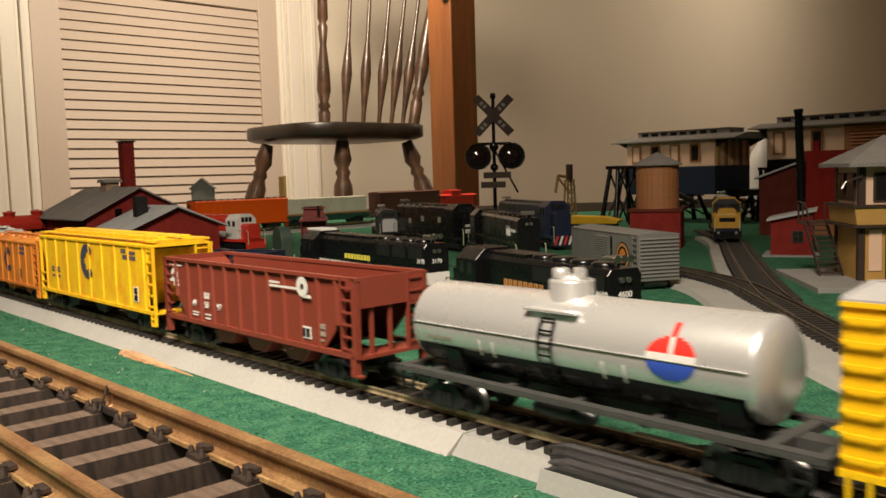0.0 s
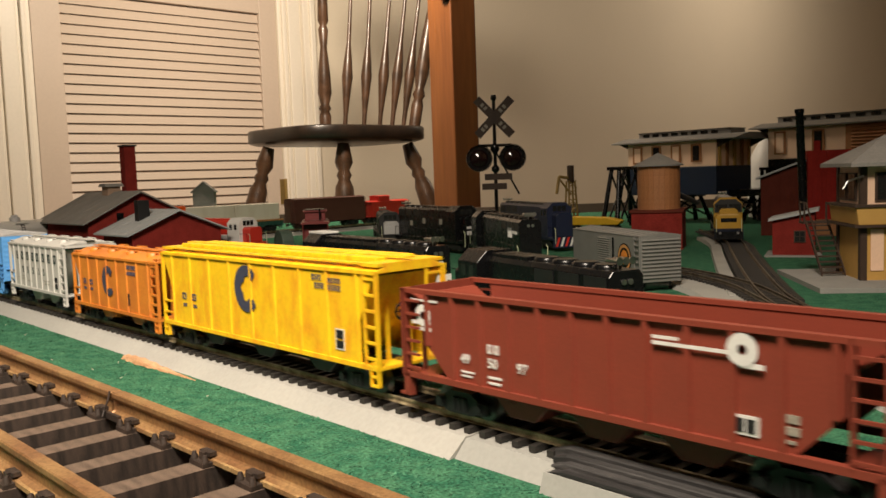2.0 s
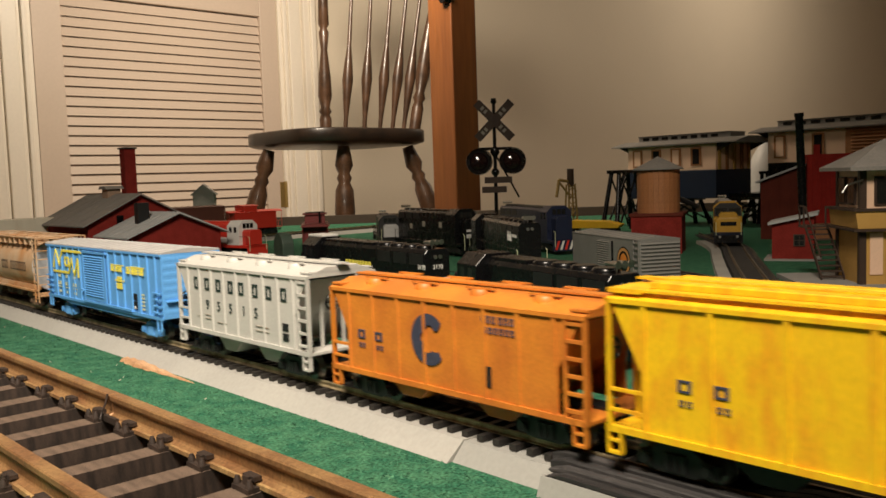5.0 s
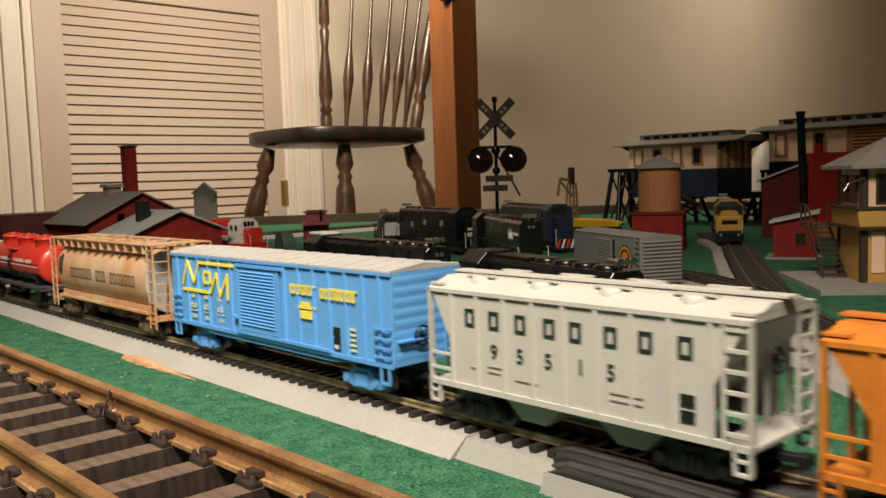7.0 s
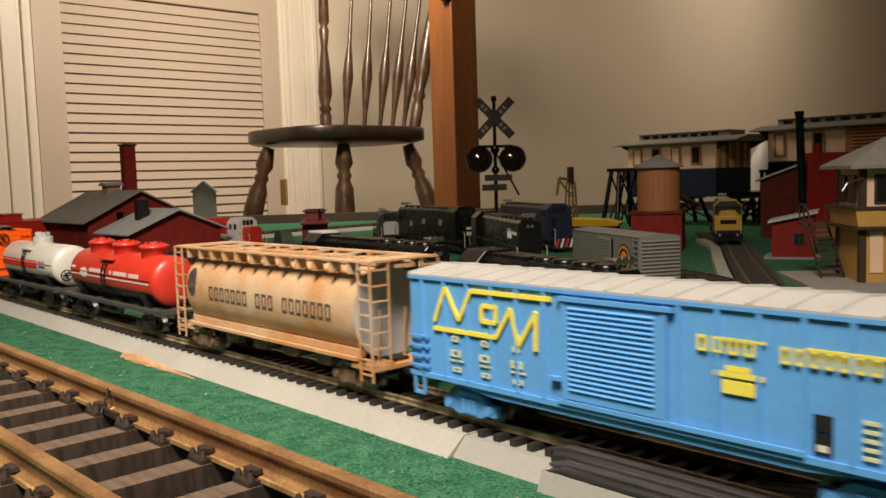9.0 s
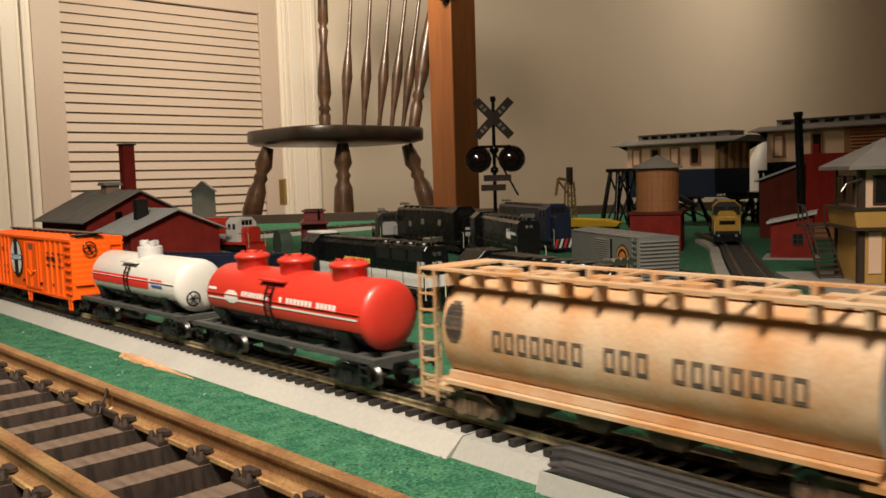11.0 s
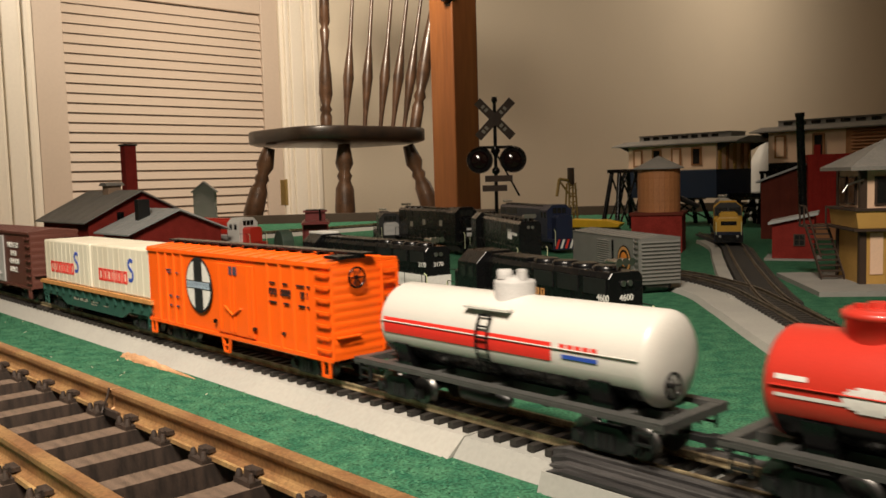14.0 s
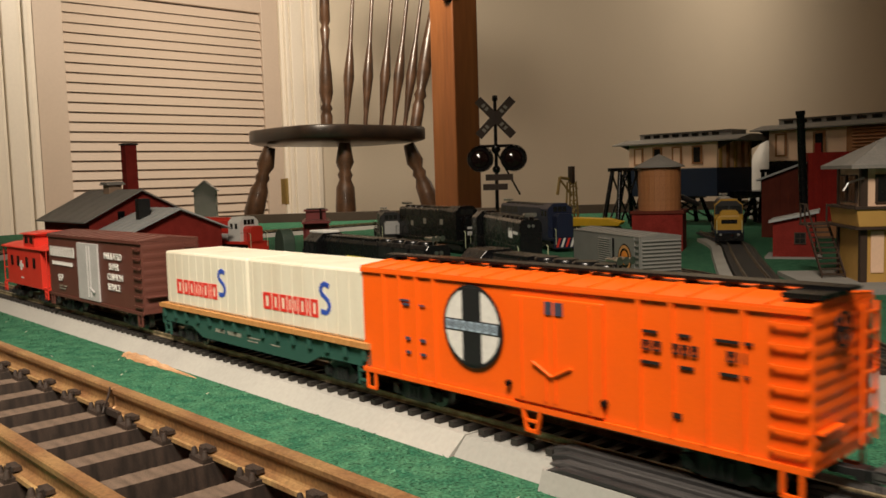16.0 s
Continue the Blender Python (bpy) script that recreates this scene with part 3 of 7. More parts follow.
def disc(parent, x, z, r, mat, out=0.0, sx=1.0, a0=0.0, a1=360.0, inner=0.0, name="emblem", label=""):
    """A flat printed disc, ring or arc on the near side."""
    g, n = Geo(), 30
    pts = []
    for i in range(n + 1):
        a = radians(a0 + (a1 - a0) * i / n)
        pts.append((math.cos(a), math.sin(a)))
    y = -HW - out - 0.00015
    v = [(x + c * r * sx, y, z + s * r) for c, s in pts] + [(x + c * inner * sx, y, z + s * inner) for c, s in pts]
    g.add(v, [(i, i + 1, n + 2 + i, n + 1 + i) for i in range(n)])
    return part(name, g, mat, parent, label)


def star_c(parent, x, z, r, mat):
    """The round navy emblem with a pale notch on its open side."""
    y = -HW - 0.0004
    n = 40
    g = Geo()
    out, inn = [], []
    for i in range(n + 1):
        a = radians(42 + 276 * i / n)
        out.append((x + r * math.cos(a), z + r * math.sin(a)))
        wob = 0.40 + 0.17 * abs(math.sin(a * 2.5 + 0.4))
        inn.append((x + r * 0.12 + r * wob * math.cos(a), z + r * wob * math.sin(a)))
    g.add([(a, y, b) for a, b in out] + [(a, y, b) for a, b in inn], [(i, i + 1, n + 2 + i, n + 1 + i) for i in range(n)])
    return part("emblem", g, mat, parent, "round dark blue emblem")


def ladder(g, x0, x1, y, z0, z1, n, r=0.0005, stiles=True):
    if stiles:
        g.box(x0 - r, x0 + r, y - r, y + r, z0, z1)
        g.box(x1 - r, x1 + r, y - r, y + r, z0, z1)
    for i in range(n):
        z = z0 + (i + 0.5) * (z1 - z0) / n
        g.box(x0, x1, y - r, y + r, z - r, z + r)
    return g


def end_ladder(g, x, y0, y1, z0, z1, n, r=0.0005):
    g.box(x - r, x + r, y0 - r, y0 + r, z0, z1)
    g.box(x - r, x + r, y1 - r, y1 + r, z0, z1)
    for i in range(n):
        z = z0 + (i + 0.5) * (z1 - z0) / n
        g.box(x - r, x + r, y0, y1, z - r, z + r)


def truck(parent, x, mat, wheel_r=0.0052):
    tk = tagged(new("truck"), "")
    tk.parent = parent
    tk.matrix_basis = pose(x, 0, 0)
    for sg in (-1, 1):
        y0, y1 = sorted((sg * 0.0118, sg * 0.0142))
        o = [(-0.0135, 0.0030), (-0.0095, 0.0028), (-0.006, 0.0016), (0.006, 0.0016), (0.0095, 0.0028), (0.0135, 0.0030), (0.0135, 0.0068), (0.0095, 0.0072), (0.0055, 0.0100), (-0.0055, 0.0100), (-0.0095, 0.0072), (-0.0135, 0.0068)]
        g = Geo().prism(o, y0, y1)
        yo = sg * 0.0146
        for xx in (-0.0102, 0.0102):
            g.tube((xx, sg * 0.0140, 0.0050), (xx, sg * 0.0156, 0.0050), 0.0017, n=10)
            g.box(xx - 0.0022, xx + 0.0022, min(sg * 0.0138, yo), max(sg * 0.0138, yo), 0.0028, 0.0070)
        for xx in (-0.0026, 0.0, 0.0026):
            g.tube((xx, sg * 0.0143, 0.0026), (xx, sg * 0.0143, 0.0078), 0.0011, n=8)
        part("side_frame", g, mat, tk)
    part("bolster", Geo().box(-0.0035, 0.0035, -0.0120, 0.0120, 0.0035, 0.0095), mat, tk)
    for xx in (-0.0102, 0.0102):
        g = Geo().tube((0, -0.0115, 0), (0, 0.0115, 0), 0.0009, n=8)
        for sg in (-1, 1):
            g.turned([(0, wheel_r + 0.0007), (0.25, wheel_r + 0.0007), (0.3, wheel_r), (1, wheel_r - 0.0001)], (0, sg * 0.0072, 0), (0, sg * 0.0104, 0), 20)
            for a in range(5):
                w = a * 2 * math.pi / 5
                g.tube((0.0030 * math.cos(w), sg * 0.0103, 0.0030 * math.sin(w)), (0.0030 * math.cos(w), sg * 0.0107, 0.0030 * math.sin(w)), 0.0006, n=6)
        ws = part("wheelset", g, WHEEL, tk)
        ws.matrix_basis = pose(xx, 0, wheel_r)
        WHEELS.append((ws, xx, wheel_r))
    return tk


WHEEL = material("dull_steel_wheel", (0.16, 0.155, 0.15), 0.35, metal=0.9, vary=0.2, scale=300)


def coupler(parent, x, sg):
    g = Geo().box(min(x, x + sg * 0.008), max(x, x + sg * 0.008), -0.0016, 0.0016, 0.0072, 0.0094)
    a = x + sg * 0.008
    g.box(min(a, a + sg * 0.0032), max(a, a + sg * 0.0032), -0.0026, 0.0020, 0.0066, 0.0100)
    g.tube((a + sg * 0.001, -0.0018, 0.0018), (a + sg * 0.001, -0.0018, 0.0070), 0.0003, n=5)
    part("coupler", g, M["frame"], parent, bevel=0.0003, segments=1)


def start(name, label, s0, s1, truck_in=0.026, truck_mat=None, group="cars of the freight train", sill=True):
    c = thing(name, label, "freight car", None, group)
    h = (s1 - s0) / 2
    for sg in (-1, 1):
        truck(c, sg * (h - truck_in), truck_mat or M["frame"])
        coupler(c, sg * (h - 0.004), sg)
    if sill:
        part("centre_sill", Geo().box(-h + 0.004, h - 0.004, -0.0035, 0.0035, 0.0085, 0.0135), M["frame"], c)
    CARS.append((c, (s0 + s1) / 2))
    return c, h


def brake_wheel(parent, x, y, z, r=0.0046):
    g = Geo()
    n = 20
    for i in range(n):
        a, b = 2 * math.pi * i / n, 2 * math.pi * (i + 1) / n
        g.tube((x, y + r * math.cos(a), z + r * math.sin(a)), (x, y + r * math.cos(b), z + r * math.sin(b)), 0.0005, n=5)
    for i in range(6):
        a = math.pi * i / 3
        g.tube((x, y, z), (x, y + r * math.cos(a), z + r * math.sin(a)), 0.0003, n=4)
    g.tube((x - 0.002, y, z), (x + 0.0006, y, z), 0.0008, n=6)
    part("brake_wheel", g, M["black"], parent, "black spoked brake wheel")


def open_hopper():
    c, h = start("open_hopper_car", "oxide-red open hopper car with ribbed sides, empty", -0.4625, -0.2820)
    mt, zb, zt = PAINT["brown"], 0.0148, 0.0478
    e = h - 0.0125
    for sg in (-1, 1):
        y0, y1 = sorted((sg * (HW - 0.0012), sg * (HW - 0.0002)))
        part("side_sheet", Geo().prism([(-e + 0.013, zb), (e - 0.013, zb), (e, zb + 0.013), (e, zt), (-e, zt), (-e, zb + 0.013)], y0, y1), mt, c)
        g = Geo()
        for i in range(12):
            x = -e + 0.002 + i * (2 * e - 0.004) / 11
            z0 = zb if abs(x) < e - 0.012 else zb + 0.012
            ya, yb = sorted((sg * (HW - 0.0003), sg * (HW + 0.0011)))
            g.prism([(x - 0.0013, ya), (x + 0.0013, ya), (x + 0.0007, yb), (x - 0.0007, yb)] if sg > 0 else [(x - 0.0007, ya), (x + 0.0007, ya), (x + 0.0013, yb), (x - 0.0013, yb)], z0, zt - 0.001, "z")
        pieces("rib", g, mt, c)
        ya, yb = sorted((sg * (HW - 0.0016), sg * (HW + 0.0012)))
        g = Geo().box(-h, h, ya, yb, zt - 0.0016, zt)
        g.box(-e - 0.010, e + 0.010, ya, yb, zb - 0.0012, zb + 0.001)
        pieces("chord", g, mt, c)
        for s2 in (-1, 1):
            g = Geo()
            xc = s2 * (h - 0.0015)
            g.box(xc - 0.0013, xc + 0.0013, ya, yb, zb - 0.001, zt)
            g.box(xc - 0.0028 if s2 > 0 else xc - 0.0004, xc + 0.0004 if s2 > 0 else xc + 0.0028, ya, yb, zb - 0.008, zb)
            x0, x1 = sorted((s2 * (h - 0.0105), s2 * (h - 0.002)))
            ladder(g, x0, x1, sg * (HW + 0.0006), zb, zt - 0.002, 6, 0.00045, stiles=False)
            g.box(x0 - 0.0004, x0 + 0.0004, min(ya, yb), max(ya, yb), zb, zt)
            g.box(xc - 0.003, xc + 0.003, ya, yb, zb - 0.0086, zb - 0.0077)
            part("ladder", g, mt, c)
    for sg in (-1, 1):
        xs = sorted((sg * (h - 0.0006), sg * (h - 0.0016)))
        part("end_sheet", Geo().box(xs[0], xs[1], -HW, HW, zt - 0.013, zt), mt, c)
        g = Geo().add([(sg * (h - 0.002), y, zt - 0.003) for y in (-HW + 0.001, HW - 0.001)] + [(sg * (h - 0.055), y, 0.011) for y in (-HW + 0.001, HW - 0.001)]
                      + [(sg * (h - 0.0035), y, zt - 0.003) for y in (-HW + 0.001, HW - 0.001)] + [(sg * (h - 0.056), y, 0.012) for y in (-HW + 0.001, HW - 0.001)],
                      [(0, 1, 3, 2), (4, 6, 7, 5), (0, 2, 6, 4), (1, 5, 7, 3), (0, 4, 5, 1), (2, 3, 7, 6)])
        part("slope_sheet", g, mt, c)
        g = Geo()
        for y in (-0.010, 0.0, 0.010):
            g.box(min(sg * (h - 0.003), sg * (h - 0.0016)), max(sg * (h - 0.003), sg * (h - 0.0016)), y - 0.0008, y + 0.0008, zb, zt - 0.013)
        end_ladder(g, sg * (h - 0.0004), 0.009, 0.0175, zb, zt, 6, 0.00045)
        g.box(min(sg * (h - 0.014), sg * h), max(sg * (h - 0.014), sg * h), -HW + 0.001, HW - 0.001, zb - 0.0015, zb)
        part("end_frame", g, mt, c)
    for x in (-0.034, 0.0, 0.034):
        g = Geo().prism([(x - 0.0165, 0.0150), (x - 0.006, 0.0048), (x + 0.006, 0.0048), (x + 0.0165, 0.0150)], -0.0135, 0.0135)
        part("hopper_bay", g, mt, c, bevel=0.0003, segments=1)
    g = Geo()
    for x in (-0.017, 0.017):
        g.prism([(x - 0.017, 0.0145), (x + 0.017, 0.0145), (x, 0.024)], -HW + 0.0015, HW - 0.0015)
    g.box(-0.05, 0.05, -HW + 0.001, HW - 0.001, 0.0122, 0.0140)
    pieces("bay_divider", g, mt, c)
    g = Geo()
    for x in (-0.045, -0.005, 0.035):
        g.tube((x, -HW + 0.001, zt - 0.014), (x, HW - 0.001, zt - 0.014), 0.0004, n=5)
    pieces("cross_brace", g, mt, c)
    wp = PAINT["whiteprint"]
    lettering(c, "49", -0.0582, 0.0228, 0.0034, wp, 0.0002)
    lettering(c, "50", -0.0445, 0.0228, 0.0034, wp, 0.0002)
    lettering(c, "97", -0.0307, 0.0228, 0.0034, wp, 0.0002)
    bars(c, word(-0.0444, 0.0278, 0.0032, 2, 0.0032) + [(-0.0580, -0.0515, 0.0193, 0.0199), (-0.0580, -0.0525, 0.0178, 0.0184), (-0.0443, -0.0380, 0.0190, 0.0198), (-0.0443, -0.0385, 0.0170, 0.0178)], wp, 0.0001)
    disc(c, 0.0515, 0.0415, 0.0045, wp, 0.0012, inner=0.0014, label="round white emblem")
    bars(c, [(0.0235, 0.0475, 0.0397, 0.0407), (0.0235, 0.032, 0.0415, 0.0424), (0.0505, 0.0575, 0.0366, 0.0380)], wp, 0.0010, "emblem_bar")
    disc(c, -0.0780, 0.0380, 0.0042, wp, 0.0002, inner=0.0015, label="round white emblem")
    bars(c, [(-0.0845, -0.0745, 0.0345, 0.0358), (-0.081, -0.0740, 0.0322, 0.0334), (-0.0845, -0.0700, 0.0432, 0.0440)], wp, 0.0001, "emblem_bar")
    bars(c, [(0.0478, 0.0556, 0.0182, 0.0236)], wp, 0.0001)
    bars(c, [(0.0486, 0.0514, 0.0190, 0.0228), (0.0521, 0.0547, 0.0190, 0.0228)], PAINT["ink"], 0.0003)
    bars(c, [(0.0610, 0.0665, 0.0238, 0.0260), (0.0610, 0.0665, 0.0206, 0.0228), (0.0620, 0.0655, 0.0183, 0.0192)], PAINT["faint"], 0.0001)


def covered_hopper(name, label, s0, s1, zb, zt, mt, ribs, hatch, peak=0.0035, end=0.012, bays=(-0.024, 0.024)):
    c, h = start(name, label, s0, s1, truck_in=0.021)
    e = h - end
    for sg in (-1, 1):
        y0, y1 = sorted((sg * (HW - 0.0010), sg * (HW - 0.0001)))
        part("side_sheet", Geo().prism([(-e, zb), (e, zb), (e, zb + 0.45 * (zt - zb)), (h - 0.002, zt - 0.001), (-h + 0.002, zt - 0.001), (-e, zb + 0.45 * (zt - zb))], y0, y1), mt, c)
        g = Geo()
        for i in range(ribs):
            x = -e + 0.001 + i * (2 * e - 0.002) / (ribs - 1)
            ya, yb = sorted((sg * (HW - 0.0003), sg * (HW + 0.0006)))
            g.prism([(x - 0.0010, ya), (x + 0.0010, ya), (x + 0.0006, yb), (x - 0.0006, yb)] if sg > 0 else [(x - 0.0006, ya), (x + 0.0006, ya), (x + 0.0010, yb), (x - 0.0010, yb)], zb, zt - 0.001, "z")
        pieces("rib", g, mt, c)
        ya, yb = sorted((sg * (HW - 0.0012), sg * (HW + 0.0007)))
        g = Geo().box(-h, h, ya, yb, zt - 0.0014, zt)
        g.box(-h, h, ya, yb, zb - 0.0014, zb + 0.0006)
        pieces("chord", g, mt, c)
        for s2 in (-1, 1):
            g = Geo()
            x0, x1 = sorted((s2 * (h - 0.0085), s2 * (h - 0.0006)))
            if s2 > 0:
                ladder(g, x0, x1, sg * HW, zb, zt, 6, 0.00055)
            else:
                g.box(x0, x0 + 0.0011, ya, yb, zb, zt)
                for k in (0.14, 0.30):
                    z = zb + k * (zt - zb)
                    g.box(x0, x0 + end, sg * HW - 0.0005, sg * HW + 0.0005, z - 0.0005, z + 0.0005)
            xs = s2 * (h - 0.003)
            for dx in (-0.0023, 0.0023):
                g.box(xs + dx - 0.0004, xs + dx + 0.0004, ya, yb, zb - 0.0078, zb)
            g.box(xs - 0.0026, xs + 0.0026, ya, yb, zb - 0.0082, zb - 0.0074)
            g.box(xs - 0.0026, xs + 0.0026, ya, yb, zb - 0.0044, zb - 0.0036)
            part("ladder", g, mt, c)
    for s2 in (-1, 1):
        g = Geo().add([(s2 * (h - 0.002), y, zt - 0.002) for y in (-HW + 0.0006, HW - 0.0006)] + [(s2 * (e - 0.001), y, zb + 0.45 * (zt - zb)) for y in (-HW + 0.0006, HW - 0.0006)]
                      + [(s2 * (e - 0.022), y, zb) for y in (-HW + 0.0006, HW - 0.0006)], [(0, 1, 3, 2), (2, 3, 5, 4)])
        part("end_slope", g, mt, c)
        g = Geo()
        end_ladder(g, s2 * (h - 0.0006), 0.0085, 0.0170, zb, zt, 6, 0.0005)
        g.box(s2 * (h - 0.0006) - 0.0006, s2 * (h - 0.0006) + 0.0006, -HW, -HW + 0.0012, zb, zt)
        x0, x1 = sorted((s2 * (h - end), s2 * h))
        g.box(x0, x1, -HW + 0.001, HW - 0.001, zb - 0.0012, zb)
        for y in (-0.006, 0.006):
            g.box(x0 + 0.002, x0 + 0.0034, y - 0.0007, y + 0.0007, zb, zt - 0.008)
        part("end_frame", g, mt, c)
    # roof
    g = Geo().prism([(-HW, zt - 0.001), (HW, zt - 0.001), (HW, zt), (HW * 0.45, zt + peak), (-HW * 0.45, zt + peak), (-HW, zt)], -h, h, "x")
    part("roof", g, mt, c, bevel=0.0002, segments=1)
    zr = zt + peak
    if hatch == "long":
        for y in (-0.0078, 0.0078):
            g = Geo().box(-h + 0.010, h - 0.010, y - 0.0026, y + 0.0026, zr - 0.0006, zr + 0.0016)
            part("hatch", g, mt, c, bevel=0.0003, segments=1)
        for y in (-HW + 0.003, HW - 0.003):
            part("running_board", Geo().box(-h, h, y - 0.0016, y + 0.0016, zt + 0.0022, zt + 0.0029), mt, c)
        part("running_board", Geo().box(-h, h, -0.0022, 0.0022, zr + 0.001, zr + 0.0017), mt, c)
        for s2 in (-1, 1):
            part("end_platform", Geo().box(min(s2 * (h - 0.012), s2 * h), max(s2 * (h - 0.012), s2 * h), -HW + 0.001, HW - 0.001, zt + 0.0016, zt + 0.0030), mt, c)
    else:
        for x in (-0.7, -0.25, 0.2, 0.65):
            for y in (-0.0095, 0.0095):
                g = Geo().turned([(0, 0.0042), (0.6, 0.0042), (1, 0.0034)], (x * h, y, zr - 0.0022), (x * h, y, zr + 0.0006), 14)
                g.box(x * h - 0.007, x * h + 0.007, y - 0.0008, y + 0.0008, zr + 0.0005, zr + 0.0011)
                pieces("hatch", g, mt, c)
        part("running_board", Geo().box(-h - 0.002, h + 0.002, -0.0030, 0.0030, zr + 0.0006, zr + 0.0013), mt, c)
        for s2 in (-1, 1):
            part("running_board", Geo().box(min(s2 * (h - 0.007), s2 * h), max(s2 * (h - 0.007), s2 * h), -HW + 0.001, HW - 0.001, zt + 0.0010, zt + 0.0017), mt, c)
    for x in bays:
        g = Geo().prism([(x - 0.017, zb + 0.001), (x - 0.005, 0.0046), (x + 0.006, 0.0046), (x + 0.017, zb + 0.001)], -0.0132, 0.0132)
        part("hopper_bay", g, mt if hatch != "long" else M["frame"], c, bevel=0.0003, segments=1)
    brake_wheel(c, h + 0.0006, -0.006, zb + 0.022, 0.0036)
    return c, h


def yellow_hopper():
    c, h = covered_hopper("covered_hopper_car", "weathered yellow covered hopper car with a round navy emblem", -0.6775, -0.4785, 0.0135, 0.0528, PAINT["yellow"], 9, "long", 0.0030, 0.0125, (-0.05, 0.0, 0.05))
    star_c(c, -0.004, 0.0385, 0.0116, PAINT["bluegrey"])
    pr = PAINT["bluegrey"]
    bars(c, word(-0.0748, 0.0278, 0.0036, 2, 0.0115, 0.38) + word(-0.0742, 0.0238, 0.0018, 2, 0.0024) + word(-0.0625, 0.0238, 0.0018, 2, 0.0024), pr, 0.0001)
    bars(c, word(0.0535, 0.0468, 0.0026, 3, 0.0026) + word(0.0658, 0.0462, 0.0022, 4, 0.0024) + word(0.0555, 0.0432, 0.0026, 3, 0.0026) + word(0.0658, 0.0430, 0.0024, 4, 0.0024), pr, 0.0001)
    bars(c, [(0.0706, 0.0756, 0.0228, 0.0262), (0.0706, 0.0756, 0.0185, 0.0219)], PAINT["ink"], 0.0001, "panel")
    bars(c, [(0.0700, 0.0762, 0.0179, 0.0183), (0.0700, 0.0762, 0.0265, 0.0269), (0.0700, 0.0704, 0.0179, 0.0269), (0.0758, 0.0762, 0.0179, 0.0269)], PAINT["whiteprint"], 0.0001, "panel_border")


def orange_hopper():
    c, h = covered_hopper("covered_hopper_car", "weathered orange two-bay covered hopper car with a round emblem", -0.822, -0.685, 0.0125, 0.0462, PAINT["orange"], 8, "round", 0.0032, 0.012)
    star_c(c, -0.0055, 0.0305, 0.0098, PAINT["bluegrey"])
    pr = PAINT["bluegrey"]
    bars(c, word(-0.0495, 0.0262, 0.0036, 2, 0.0112, 0.4) + word(-0.0490, 0.0225, 0.0018, 2, 0.0024) + word(-0.0375, 0.0225, 0.0018, 2, 0.0024), pr, 0.0001)
    bars(c, word(0.0225, 0.0398, 0.0026, 3, 0.0026) + word(0.0310, 0.0398, 0.0026, 3, 0.0026) + word(0.0235, 0.0362, 0.0022, 6, 0.0026), pr, 0.0001)
    bars(c, [(0.0228, 0.0268, 0.0172, 0.0245)], PAINT["ink"], 0.0001, "panel")


def grey_hopper():
    c, h = covered_hopper("covered_hopper_car", "pale grey two-bay covered hopper car with dark lettering", -0.9685, -0.8395, 0.0145, 0.0490, PAINT["grey"], 9, "round", 0.0036, 0.0115, (-0.019, 0.021))
    ink = material("dark_green_print", (0.012, 0.028, 0.024), 0.5, vary=0.1, scale=500)
    xs = (-0.0449, -0.0331, -0.0208, -0.0081, 0.0026, 0.0161, 0.0286, 0.0418)
    bars(c, [q for x in xs for q in word(x, 0.0363, 0.0063, 1, 0.0052, 0.92)], ink, 0.0001, "name_bar", "dark letter bar")
    for ch, x in zip("95515", (-0.0326, -0.0205, -0.0081, 0.0052, 0.0168)):
        lettering(c, ch, x, 0.0262, 0.0050, ink, 0.0001)
    bars(c, [(0.0424, 0.0472, 0.0226, 0.0262), (0.0424, 0.0472, 0.0180, 0.0215)], PAINT["ink"], 0.0001, "panel")
    bars(c, [(-0.034, -0.027, 0.0230, 0.0234), (-0.034, -0.028, 0.0210, 0.0214), (-0.0425, -0.0390, 0.0215, 0.0220), (-0.021, -0.011, 0.0200, 0.0204), (0.018, 0.030, 0.0222, 0.0226), (0.018, 0.030, 0.0200, 0.0204)], PAINT["faint"], 0.0001)


def end_ribs(c, h, sg, zb, zt, mt, n=8, d=0.0006):
    g = Geo()
    x = sg * h
    for i in range(n):
        z0 = zb + (i + 0.15) * (zt - zb) / n
        z1 = zb + (i + 0.85) * (zt - zb) / n
        y = HW - 0.0016
        p = [(x, -y, z0), (x, y, z0), (x, y, z1), (x, -y, z1), (x + sg * d, -y + 0.0015, (z0 + z1) / 2), (x + sg * d, y - 0.0015, (z0 + z1) / 2)]
        g.add(p, [(0, 1, 5, 4), (3, 4, 5, 2), (0, 4, 3), (1, 2, 5)], True)
    pieces("end_rib", g, mt, c)


